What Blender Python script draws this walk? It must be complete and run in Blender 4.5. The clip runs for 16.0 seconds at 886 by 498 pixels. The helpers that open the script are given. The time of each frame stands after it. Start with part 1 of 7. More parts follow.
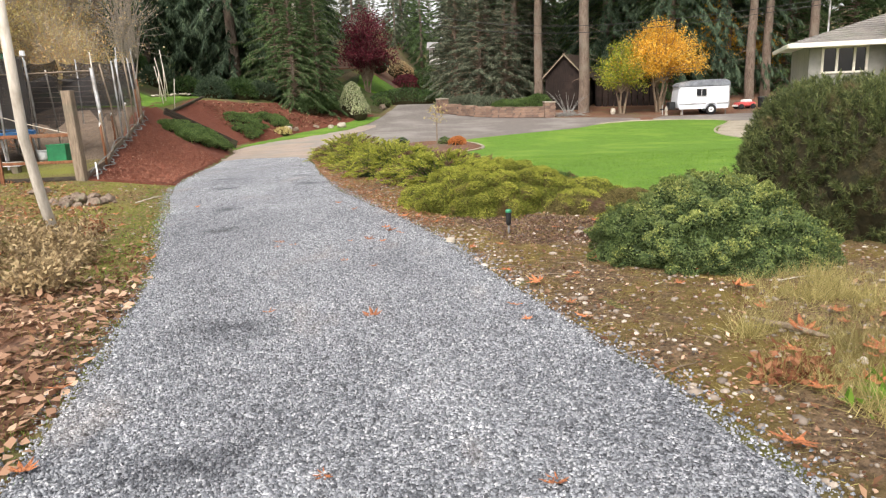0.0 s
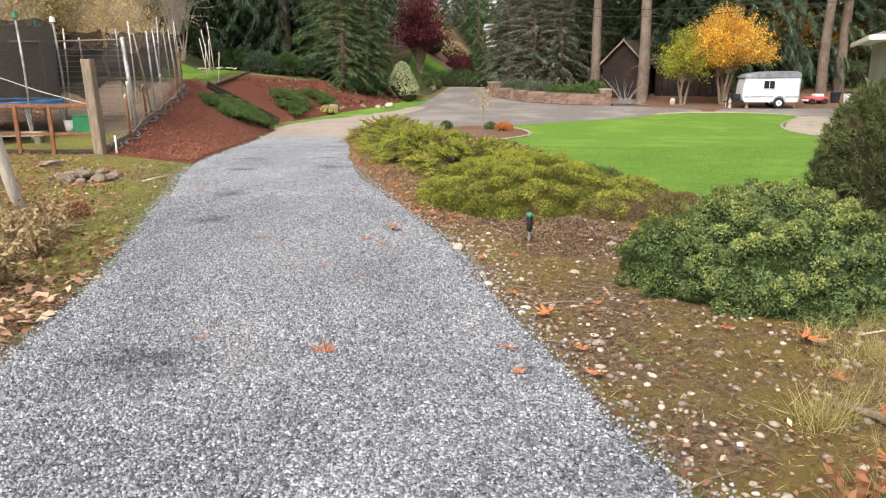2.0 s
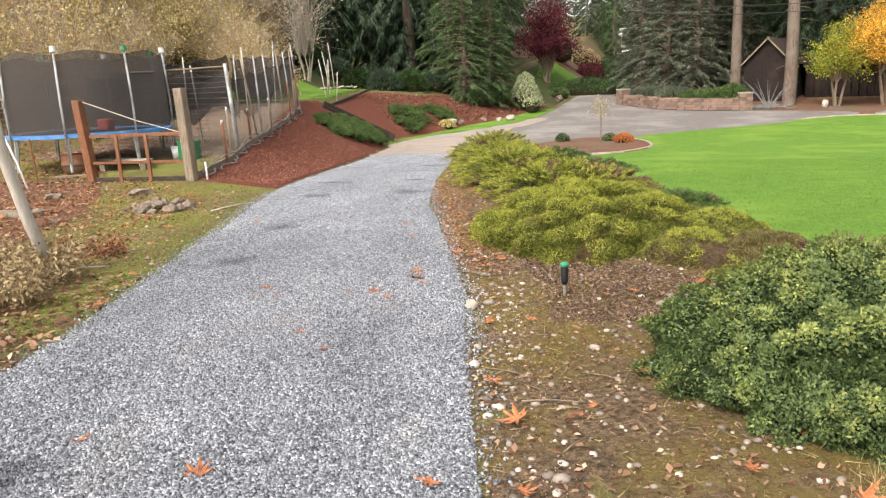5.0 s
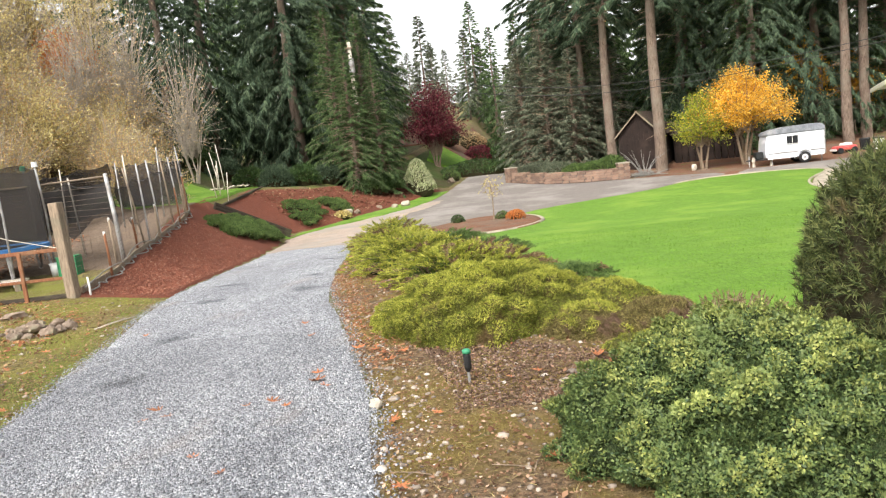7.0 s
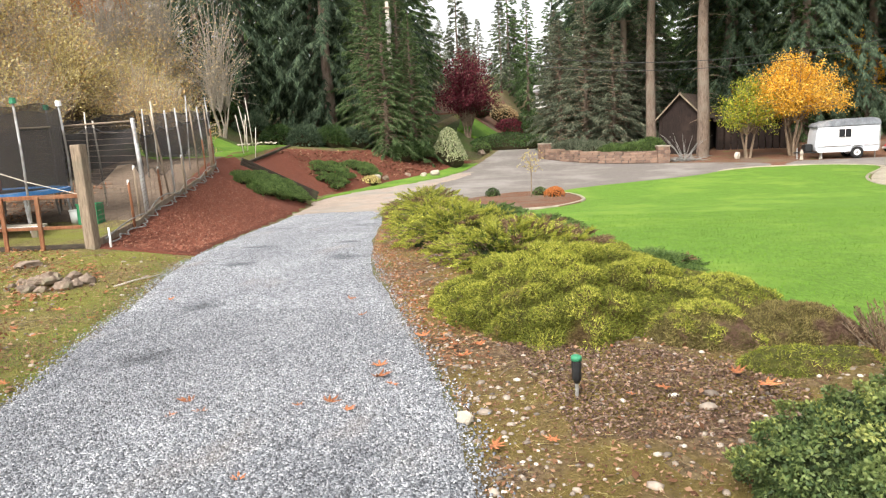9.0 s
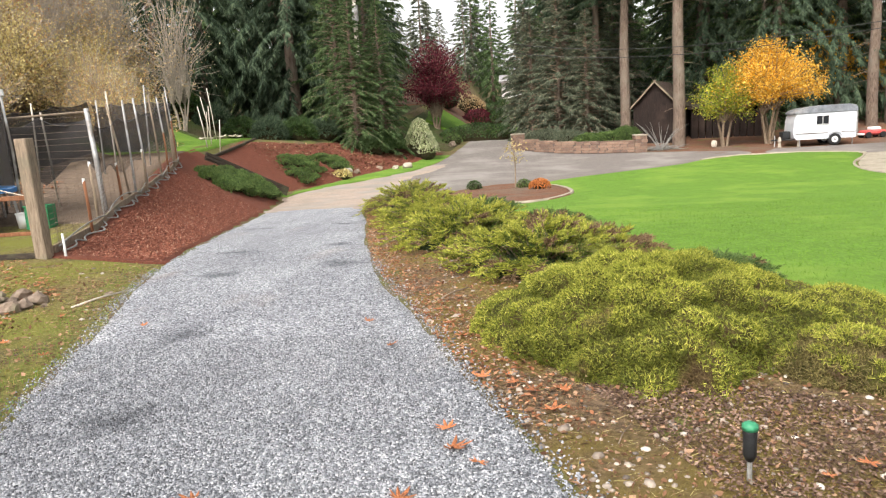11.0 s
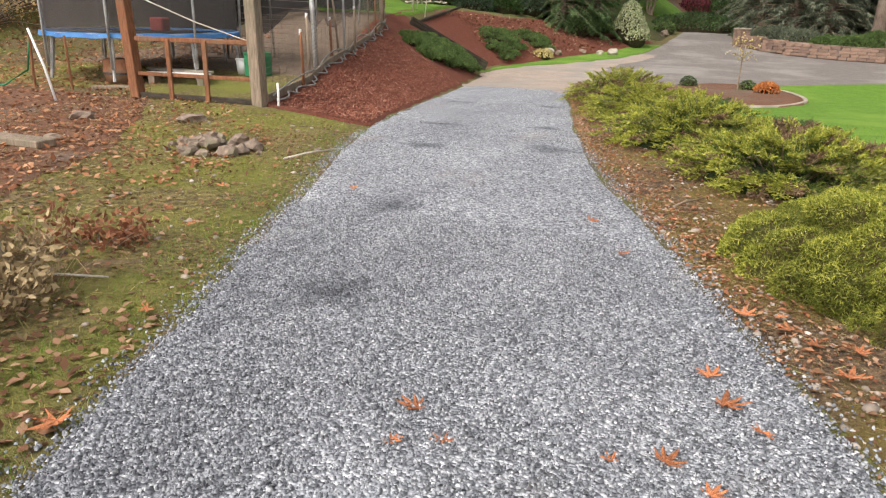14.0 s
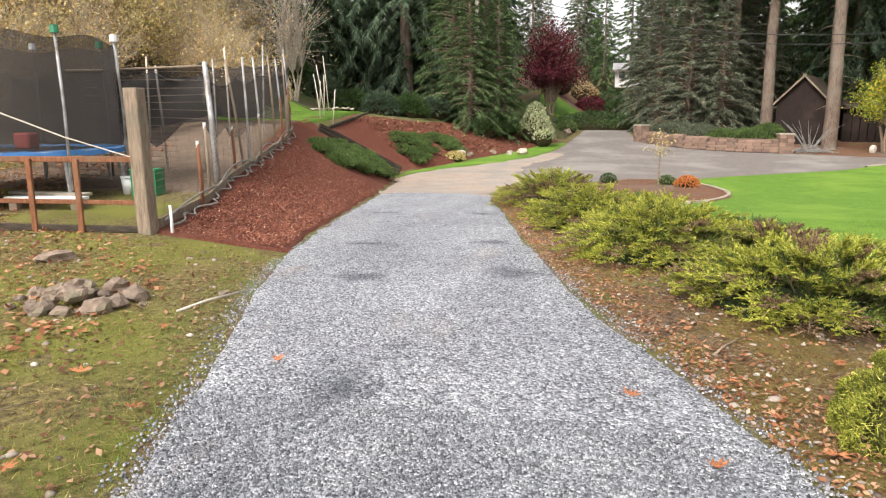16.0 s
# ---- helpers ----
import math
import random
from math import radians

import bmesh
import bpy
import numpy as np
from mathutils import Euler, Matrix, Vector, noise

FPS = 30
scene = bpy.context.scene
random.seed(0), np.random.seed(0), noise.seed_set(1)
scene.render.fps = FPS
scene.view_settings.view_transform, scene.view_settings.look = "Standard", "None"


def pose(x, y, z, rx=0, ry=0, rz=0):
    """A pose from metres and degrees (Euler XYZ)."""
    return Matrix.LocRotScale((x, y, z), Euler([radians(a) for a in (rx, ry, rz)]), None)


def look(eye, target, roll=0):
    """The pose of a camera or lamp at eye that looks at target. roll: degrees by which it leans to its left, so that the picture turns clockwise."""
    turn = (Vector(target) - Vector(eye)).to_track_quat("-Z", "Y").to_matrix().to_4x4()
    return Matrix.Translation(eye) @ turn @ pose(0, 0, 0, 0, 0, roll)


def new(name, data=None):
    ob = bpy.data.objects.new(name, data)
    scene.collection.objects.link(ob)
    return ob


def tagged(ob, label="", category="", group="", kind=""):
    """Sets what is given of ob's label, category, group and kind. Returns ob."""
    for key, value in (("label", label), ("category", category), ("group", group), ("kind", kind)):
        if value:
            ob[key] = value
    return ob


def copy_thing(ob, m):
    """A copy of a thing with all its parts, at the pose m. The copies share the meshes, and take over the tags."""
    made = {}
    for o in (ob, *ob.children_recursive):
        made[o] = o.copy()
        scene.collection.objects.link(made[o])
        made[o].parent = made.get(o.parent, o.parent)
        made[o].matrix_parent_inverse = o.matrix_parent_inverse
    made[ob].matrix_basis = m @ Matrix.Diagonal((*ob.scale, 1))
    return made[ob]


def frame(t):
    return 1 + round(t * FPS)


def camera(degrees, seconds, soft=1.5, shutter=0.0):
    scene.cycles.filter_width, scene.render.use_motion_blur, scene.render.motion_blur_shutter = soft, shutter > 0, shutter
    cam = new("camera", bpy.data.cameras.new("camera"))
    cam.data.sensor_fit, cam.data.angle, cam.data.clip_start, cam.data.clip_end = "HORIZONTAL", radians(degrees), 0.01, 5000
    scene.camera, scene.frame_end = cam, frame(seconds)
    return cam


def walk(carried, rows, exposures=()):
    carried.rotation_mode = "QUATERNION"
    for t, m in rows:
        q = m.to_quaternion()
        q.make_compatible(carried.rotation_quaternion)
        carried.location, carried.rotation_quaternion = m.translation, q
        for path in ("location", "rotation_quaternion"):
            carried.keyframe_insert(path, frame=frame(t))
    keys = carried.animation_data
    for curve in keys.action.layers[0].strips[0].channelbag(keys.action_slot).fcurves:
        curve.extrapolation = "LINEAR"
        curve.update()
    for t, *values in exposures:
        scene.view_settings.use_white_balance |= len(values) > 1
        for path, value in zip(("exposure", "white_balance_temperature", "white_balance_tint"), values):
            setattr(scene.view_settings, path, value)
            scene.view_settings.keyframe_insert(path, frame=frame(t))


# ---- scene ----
cam = camera(63.9, 16.0, 1.2)
PATH = [
    (0, (0.06, -0.055, 1.484), (0.035, 1.895, 1.037), -2.2),
    (0.5, (0.015, 0.216, 1.463), (0.152, 2.165, 1.034), -2.4),
    (1, (0.03, 0.399, 1.466), (0.13, 2.339, 0.991), -3.6),
    (1.5, (0.282, 0.685, 1.454), (0.234, 2.636, 1.017), -1.4),
    (2, (0.451, 1.096, 1.441), (0.286, 3.028, 0.952), -0.3),
    (2.5, (0.757, 1.534, 1.43), (0.503, 3.448, 0.909), 0.2),
    (3, (0.988, 1.936, 1.458), (0.75, 3.852, 0.935), 1.2),
    (3.5, (1.143, 2.193, 1.467), (0.865, 4.093, 0.906), -2.5),
    (4, (1.296, 2.308, 1.48), (0.901, 4.176, 0.884), -3.2),
    (4.5, (1.334, 2.291, 1.521), (0.825, 4.152, 0.994), -2.6),
    (4.7, (1.33, 2.298, 1.529), (0.778, 4.155, 1.031), -2.7),
    (6.8, (1.412, 2.404, 1.594), (1.107, 4.367, 1.363), -6.5),
    (7, (1.401, 2.408, 1.59), (1.123, 4.374, 1.347), -6.8),
    (7.5, (1.355, 2.465, 1.574), (1.036, 4.418, 1.288), -6.0),
    (8, (1.116, 2.631, 1.545), (0.761, 4.569, 1.203), -3.2),
    (8.5, (0.852, 3.004, 1.537), (0.518, 4.949, 1.215), -2.8),
    (8.7, (0.769, 3.186, 1.526), (0.433, 5.132, 1.209), -2.9),
    (10.8, (-0.221, 4.736, 1.501), (-0.424, 6.699, 1.178), -4.0),
    (11, (-0.266, 4.759, 1.496), (-0.488, 6.716, 1.152), -3.6),
    (11.5, (-0.272, 4.774, 1.477), (-0.583, 6.699, 1.033), -4.8),
    (12, (-0.328, 4.733, 1.476), (-0.669, 6.643, 0.993), -3.3),
    (12.5, (-0.407, 4.699, 1.465), (-0.954, 6.558, 0.969), -1.5),
    (13, (-0.476, 4.748, 1.45), (-1.148, 6.541, 0.871), 0.0),
    (13.5, (-0.585, 5.004, 1.409), (-1.25, 6.782, 0.781), 0.4),
    (14, (-0.857, 5.341, 1.385), (-1.529, 7.111, 0.74), 1.4),
    (14.5, (-1.172, 5.698, 1.352), (-1.702, 7.495, 0.652), -0.6),
    (15, (-1.449, 6.131, 1.298), (-1.966, 7.954, 0.657), 0.0),
    (15.5, (-1.684, 6.513, 1.314), (-2.142, 8.38, 0.761), -1.7),
    (16, (-1.859, 7.013, 1.344), (-2.315, 8.924, 0.969), -0.3),
]
walk(cam, [(t, look(eye, target, roll)) for t, eye, target, roll in PATH], exposures=((0, 1.16, 6800, 12), (2, 1.2, 6800, 12), (4.5, 1.3, 6800, 12), (7, 1.5, 6800, 10), (8.5, 1.5, 6800, 10), (11, 1.38, 6800, 11), (12.5, 1.22, 6800, 12), (14.5, 1.03, 6800, 12), (16, 1.3, 6800, 12)))

# ---- world, sun, exposure ----
SUN_UP, SUN_TURN = 48.0, 200.0
world = bpy.data.worlds.new("overcast_sky")
scene.world = world
world.use_nodes = True
wn, wl = world.node_tree.nodes, world.node_tree.links
wn.clear()
sky = wn.new("ShaderNodeTexSky")
sky.sky_type, sky.sun_disc = "NISHITA", False
sky.sun_elevation, sky.sun_rotation = radians(SUN_UP), radians(SUN_TURN)
sky.air_density, sky.dust_density, sky.ozone_density = 1.0, 4.0, 0.6
grey = wn.new("ShaderNodeHueSaturation")
grey.inputs["Saturation"].default_value = 0.22
back = wn.new("ShaderNodeBackground")
back.inputs["Strength"].default_value = 0.13
wout = wn.new("ShaderNodeOutputWorld")
wl.new(sky.outputs[0], grey.inputs["Color"])
wl.new(grey.outputs[0], back.inputs["Color"])
wl.new(back.outputs[0], wout.inputs["Surface"])
sun = new("sun", bpy.data.lights.new("sun", "SUN"))
sun.data.energy, sun.data.angle, sun.data.color = 1.1, radians(25), (1.0, 0.97, 0.93)
sun.rotation_euler = (radians(90 - SUN_UP), 0, radians(180 - SUN_TURN))


# ---- materials ----
def nodes_of(name):
    m = bpy.data.materials.new(name)
    m.use_nodes = True
    nt = m.node_tree
    return m, nt.nodes, nt.links, nt.nodes["Principled BSDF"]


def noise_node(n, l, scale, detail=5, stretch=None, coord="Object", rough=0.55):
    if coord == "World":
        src = n.new("ShaderNodeNewGeometry").outputs["Position"]
    else:
        src = n.new("ShaderNodeTexCoord").outputs[coord]
    if stretch:
        mp = n.new("ShaderNodeMapping")
        mp.inputs["Scale"].default_value = stretch
        l.new(src, mp.inputs["Vector"])
        src = mp.outputs[0]
    t = n.new("ShaderNodeTexNoise")
    t.inputs["Scale"].default_value, t.inputs["Detail"].default_value, t.inputs["Roughness"].default_value = scale, detail, rough
    l.new(src, t.inputs["Vector"])
    return t.outputs["Fac"], src


def ramp(n, l, fac, stops):
    r = n.new("ShaderNodeValToRGB")
    e = r.color_ramp.elements
    while len(e) < len(stops):
        e.new(0.5)
    for k, (p, c) in zip(e, stops):
        k.position, k.color = p, (*c, 1)
    l.new(fac, r.inputs[0])
    return r.outputs[0]


def mix(n, l, fac, a, b, mode="MIX"):
    m = n.new("ShaderNodeMix")
    m.data_type, m.blend_type = "RGBA", mode
    for s, v in ((m.inputs[0], fac), (m.inputs[6], a), (m.inputs[7], b)):
        if isinstance(v, (int, float)):
            s.default_value = v
        elif isinstance(v, tuple):
            s.default_value = (*v, 1)
        else:
            l.new(v, s)
    return m.outputs[2]


def bump(n, l, fac, strength, dist, bsdf):
    b = n.new("ShaderNodeBump")
    b.inputs["Strength"].default_value, b.inputs["Distance"].default_value = strength, dist
    l.new(fac, b.inputs["Height"])
    l.new(b.outputs[0], bsdf.inputs["Normal"])


def surface(name, a, b, scale=6.0, c=None, c_scale=0.8, c_at=0.55, rough=0.85, relief=0.4, depth=0.02, stretch=None, coord="Object", metal=0.0, vary=0.0, spec=0.3, grain=8.0):
    """Two colours in fine grain, a third in large stains, and relief."""
    m, n, l, p = nodes_of(name)
    f, src = noise_node(n, l, scale, 7, stretch, coord, 0.65)
    col = ramp(n, l, f, [(0.32, a), (0.68, b)])
    if c:
        g, _ = noise_node(n, l, c_scale, 4, None, coord)
        col = mix(n, l, ramp(n, l, g, [(c_at - 0.07, (0, 0, 0)), (c_at + 0.09, (1, 1, 1))]), col, c)
    big, _ = noise_node(n, l, scale * 0.11, 3, None, coord)
    col = mix(n, l, 0.6, col, ramp(n, l, big, [(0.3, (0.68, 0.68, 0.68)), (0.7, (1, 1, 1))]), "MULTIPLY")
    if vary:
        info = n.new("ShaderNodeObjectInfo")
        col = mix(n, l, vary, col, ramp(n, l, info.outputs["Random"], [(0, (0.45, 0.42, 0.4)), (0.5, (0.95, 0.9, 0.85)), (1, (1.3, 1.2, 1.1))]), "MULTIPLY")
    l.new(col, p.inputs["Base Color"])
    fine, _ = noise_node(n, l, scale * grain * 0.25, 5, stretch, coord, 0.7)
    bump(n, l, fine, relief, depth, p)
    p.inputs["Roughness"].default_value, p.inputs["Metallic"].default_value = rough, metal
    p.inputs["Specular IOR Level"].default_value = spec
    return m


def leafy(name, dark, mid, light, patch=1.2, rough=0.55, glow=0.25, tint=None, tint_at=0.6):
    """Small leaves: each leaf its own shade, patches of one shade over the plant, light through the blade."""
    m, n, l, p = nodes_of(name)
    geo = n.new("ShaderNodeNewGeometry")
    col = ramp(n, l, geo.outputs["Random Per Island"], [(0.0, dark), (0.5, mid), (1.0, light)])
    f, _ = noise_node(n, l, patch, 3, None, "Object")
    col = mix(n, l, 0.75, col, ramp(n, l, f, [(0.3, (0.55, 0.55, 0.55)), (0.7, (1.15, 1.15, 1.15))]), "MULTIPLY")
    if tint:
        g, _ = noise_node(n, l, patch * 0.8, 2, (1.3, 0.9, 1.1), "Object")
        col = mix(n, l, ramp(n, l, g, [(tint_at - 0.05, (0, 0, 0)), (tint_at + 0.06, (1, 1, 1))]), col, tint)
    l.new(col, p.inputs["Base Color"])
    p.inputs["Roughness"].default_value, p.inputs["Specular IOR Level"].default_value = rough, 0.25
    tr = n.new("ShaderNodeBsdfTranslucent")
    l.new(col, tr.inputs["Color"])
    sh = n.new("ShaderNodeMixShader")
    sh.inputs[0].default_value = glow
    l.new(p.outputs[0], sh.inputs[1])
    l.new(tr.outputs[0], sh.inputs[2])
    l.new(sh.outputs[0], n["Material Output"].inputs["Surface"])
    return m


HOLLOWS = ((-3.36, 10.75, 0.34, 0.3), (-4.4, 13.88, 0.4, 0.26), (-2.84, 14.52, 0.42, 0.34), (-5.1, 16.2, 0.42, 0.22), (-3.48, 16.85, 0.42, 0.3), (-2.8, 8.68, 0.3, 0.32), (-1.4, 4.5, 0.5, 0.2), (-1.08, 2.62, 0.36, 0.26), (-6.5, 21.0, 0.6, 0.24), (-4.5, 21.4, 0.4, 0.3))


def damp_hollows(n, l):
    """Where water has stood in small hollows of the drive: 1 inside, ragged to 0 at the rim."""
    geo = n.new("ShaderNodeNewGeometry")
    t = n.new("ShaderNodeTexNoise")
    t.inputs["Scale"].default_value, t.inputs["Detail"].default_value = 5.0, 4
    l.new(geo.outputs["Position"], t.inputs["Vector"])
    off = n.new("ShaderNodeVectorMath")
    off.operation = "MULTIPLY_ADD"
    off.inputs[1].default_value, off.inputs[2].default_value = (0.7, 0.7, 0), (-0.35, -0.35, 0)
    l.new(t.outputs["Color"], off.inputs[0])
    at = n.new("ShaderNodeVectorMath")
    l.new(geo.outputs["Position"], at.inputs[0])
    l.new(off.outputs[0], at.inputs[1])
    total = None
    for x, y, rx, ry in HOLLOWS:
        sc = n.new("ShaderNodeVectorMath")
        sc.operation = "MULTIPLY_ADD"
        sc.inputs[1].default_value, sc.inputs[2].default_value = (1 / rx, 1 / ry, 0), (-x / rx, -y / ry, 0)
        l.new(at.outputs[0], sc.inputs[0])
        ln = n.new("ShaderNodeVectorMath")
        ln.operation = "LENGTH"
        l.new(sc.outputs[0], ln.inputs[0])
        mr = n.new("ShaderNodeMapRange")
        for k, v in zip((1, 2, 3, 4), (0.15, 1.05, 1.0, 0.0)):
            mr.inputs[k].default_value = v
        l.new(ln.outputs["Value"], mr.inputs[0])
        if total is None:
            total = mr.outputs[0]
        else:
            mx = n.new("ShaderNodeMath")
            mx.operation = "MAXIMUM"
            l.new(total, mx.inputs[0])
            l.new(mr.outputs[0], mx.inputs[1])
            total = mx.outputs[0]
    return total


def wear(n, l, col):
    """Compacted and loose patches, clumps of fines, and the damp hollows, over the stones of the drive."""
    f, _ = noise_node(n, l, 1.1, 4, (1.0, 0.45, 1.0), "World")
    col = mix(n, l, 0.8, col, ramp(n, l, f, [(0.3, (0.74, 0.74, 0.76)), (0.62, (1.12, 1.12, 1.12))]), "MULTIPLY")
    c, _ = noise_node(n, l, 13.0, 3, None, "World")
    col = mix(n, l, 0.85, col, ramp(n, l, c, [(0.34, (0.82, 0.82, 0.83)), (0.5, (1.0, 1.0, 1.0)), (0.68, (1.1, 1.1, 1.1))]), "MULTIPLY")
    g, _ = noise_node(n, l, 0.9, 4, (1.4, 0.6, 1.0), "World")
    col = mix(n, l, ramp(n, l, g, [(0.58, (0, 0, 0)), (0.72, (0.3, 0.3, 0.3))]), col, (0.36, 0.3, 0.25))
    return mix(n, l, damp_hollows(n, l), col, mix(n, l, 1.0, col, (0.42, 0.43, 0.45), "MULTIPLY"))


def gravel_bed():
    """Crushed grey stone: cells of many greys with joints, lighter and darker tracks."""
    m, n, l, p = nodes_of("crushed_gravel")
    pos = n.new("ShaderNodeNewGeometry").outputs["Position"]
    v = n.new("ShaderNodeTexVoronoi")
    v.inputs["Scale"].default_value = 52
    l.new(pos, v.inputs["Vector"])
    sep = n.new("ShaderNodeSeparateColor")
    l.new(v.outputs["Color"], sep.inputs[0])
    col = ramp(n, l, sep.outputs[0], [(0, (0.11, 0.117, 0.13)), (0.35, (0.3, 0.318, 0.347)), (0.75, (0.48, 0.503, 0.537)), (1, (0.68, 0.695, 0.72))])
    joint = ramp(n, l, v.outputs["Distance"], [(0.25, (1, 1, 1)), (0.75, (0.42, 0.42, 0.42))])
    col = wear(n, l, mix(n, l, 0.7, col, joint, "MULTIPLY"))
    l.new(col, p.inputs["Base Color"])
    bump(n, l, v.outputs["Distance"], 0.9, -0.02, p)
    p.inputs["Roughness"].default_value, p.inputs["Specular IOR Level"].default_value = 0.8, 0.3
    return m


def stone_chips(name, stops, rough=0.75, damp=False):
    m, n, l, p = nodes_of(name)
    geo = n.new("ShaderNodeNewGeometry")
    col = ramp(n, l, geo.outputs["Random Per Island"], stops)
    if damp:
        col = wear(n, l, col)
    else:
        f, _ = noise_node(n, l, 40, 4, None, "World")
        col = mix(n, l, 0.6, col, ramp(n, l, f, [(0.3, (0.66, 0.66, 0.66)), (0.65, (1.1, 1.1, 1.1))]), "MULTIPLY")
    l.new(col, p.inputs["Base Color"])
    p.inputs["Roughness"].default_value = rough
    return m


def netting(name, colour, cover):
    """Fine knotted net: threads too thin to see singly let part of the light through."""
    m, n, l, p = nodes_of(name)
    f, _ = noise_node(n, l, 3, 4)
    l.new(ramp(n, l, f, [(0.3, tuple(x * 0.7 for x in colour)), (0.7, colour)]), p.inputs["Base Color"])
    p.inputs["Roughness"].default_value = 0.9
    t = n.new("ShaderNodeBsdfTransparent")
    sh = n.new("ShaderNodeMixShader")
    sh.inputs[0].default_value = cover
    l.new(t.outputs[0], sh.inputs[1])
    l.new(p.outputs[0], sh.inputs[2])
    l.new(sh.outputs[0], n["Material Output"].inputs["Surface"])
    return m


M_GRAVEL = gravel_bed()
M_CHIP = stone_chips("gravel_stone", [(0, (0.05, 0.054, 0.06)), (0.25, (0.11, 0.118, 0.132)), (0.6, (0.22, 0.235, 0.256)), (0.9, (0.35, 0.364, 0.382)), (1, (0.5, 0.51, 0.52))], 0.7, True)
M_PEBBLE = stone_chips("rounded_pebble", [(0, (0.1, 0.08, 0.065)), (0.35, (0.24, 0.195, 0.155)), (0.8, (0.36, 0.305, 0.25)), (1, (0.58, 0.53, 0.46))], 0.75)
M_GROUND = surface("bare_earth", (0.085, 0.06, 0.035), (0.22, 0.16, 0.08), 9, (0.13, 0.13, 0.035), 0.9, 0.5, 0.95, 0.8, 0.04, None, "World")
M_VERGE = surface("mossy_verge", (0.04, 0.024, 0.014), (0.36, 0.245, 0.145), 26, (0.225, 0.165, 0.045), 1.3, 0.48, 0.95, 1.0, 0.05, None, "World")
M_MOSS = surface("moss_grass", (0.06, 0.045, 0.02), (0.33, 0.27, 0.1), 18, (0.2, 0.205, 0.04), 0.75, 0.5, 0.95, 1.0, 0.04, None, "World")
M_LAWN = surface("mown_lawn", (0.075, 0.165, 0.014), (0.15, 0.29, 0.034), 24, (0.165, 0.285, 0.036), 0.45, 0.55, 0.9, 0.8, 0.03, (1.0, 0.35, 1.0), "World")
M_ASPHALT = surface("worn_asphalt", (0.13, 0.115, 0.105), (0.25, 0.225, 0.205), 25, (0.27, 0.25, 0.23), 0.35, 0.55, 0.9, 0.5, 0.01, None, "World")
M_SAND = surface("packed_sand", (0.27, 0.21, 0.17), (0.45, 0.37, 0.31), 12, (0.3, 0.27, 0.24), 0.5, 0.55, 0.95, 0.5, 0.02, None, "World")
M_MULCH = surface("bark_mulch", (0.1, 0.028, 0.016), (0.3, 0.1, 0.06), 40, (0.2, 0.068, 0.042), 1.1, 0.55, 0.95, 1.0, 0.05, None, "World")
M_CHIPS = stone_chips("bark_chip", [(0, (0.1, 0.032, 0.02)), (0.5, (0.28, 0.092, 0.056)), (0.9, (0.42, 0.17, 0.1)), (1, (0.58, 0.4, 0.28))], 0.95)
M_LITTER = surface("needle_litter", (0.1, 0.045, 0.025), (0.24, 0.12, 0.07), 20, (0.16, 0.11, 0.08), 0.6, 0.55, 0.95, 0.7, 0.03, None, "World")
M_WOODS = surface("forest_floor", (0.045, 0.04, 0.02), (0.13, 0.10, 0.05), 6, (0.06, 0.09, 0.02), 0.3, 0.5, 0.95, 0.8, 0.06, None, "World")
M_SOIL = surface("garden_soil", (0.1, 0.07, 0.048), (0.27, 0.2, 0.145), 12, (0.17, 0.125, 0.09), 0.9, 0.52, 0.95, 0.9, 0.04, None, "World")
M_CONCRETE = surface("pale_concrete", (0.3, 0.265, 0.21), (0.46, 0.41, 0.33), 12, (0.27, 0.24, 0.18), 1.5, 0.58, 0.85, 0.4, 0.01)
M_BARK = surface("fir_bark", (0.10, 0.07, 0.05), (0.33, 0.25, 0.2), 7, (0.24, 0.2, 0.16), 0.8, 0.55, 0.95, 1.0, 0.08, (3.0, 3.0, 0.45))
M_TWIG = surface("twig_bark", (0.16, 0.115, 0.08), (0.36, 0.28, 0.2), 15, None, rough=0.9, relief=0.6)
# Near-black fill for shrub cores: the shade between leaves, put into the colour.
M_CORE = surface("inner_shade", (0.02, 0.022, 0.01), (0.07, 0.055, 0.025), 14, None, rough=1.0, relief=1.0, depth=0.05)
M_OLDWOOD = surface("weathered_post", (0.16, 0.12, 0.085), (0.38, 0.3, 0.22), 9, (0.2, 0.18, 0.13), 1.5, 0.58, 0.9, 0.8, 0.02, (4.0, 4.0, 0.5))
M_REDWOOD = surface("stained_rail", (0.14, 0.055, 0.025), (0.32, 0.14, 0.07), 8, (0.2, 0.14, 0.09), 1.2, 0.58, 0.85, 0.7, 0.02, (4.0, 4.0, 0.6))
M_TIMBER = surface("dark_timber", (0.025, 0.02, 0.016), (0.09, 0.07, 0.05), 8, (0.1, 0.1, 0.06), 1.2, 0.6, 0.9, 0.7, 0.02, (0.7, 4.0, 4.0))
M_STEEL = surface("galvanised_pole", (0.34, 0.34, 0.34), (0.55, 0.55, 0.55), 12, (0.2, 0.18, 0.16), 2, 0.55, 0.5, 0.2, 0.003, None, "Object", 0.3)
M_PALE = surface("pale_stake", (0.45, 0.4, 0.33), (0.66, 0.61, 0.53), 9, (0.3, 0.26, 0.2), 2, 0.6, 0.85, 0.5, 0.01, (4, 4, 0.5))
M_WHITE = surface("white_plastic", (0.72, 0.73, 0.73), (0.82, 0.82, 0.81), 3, (0.6, 0.59, 0.56), 1.2, 0.68, 0.45, 0.1, 0.004)
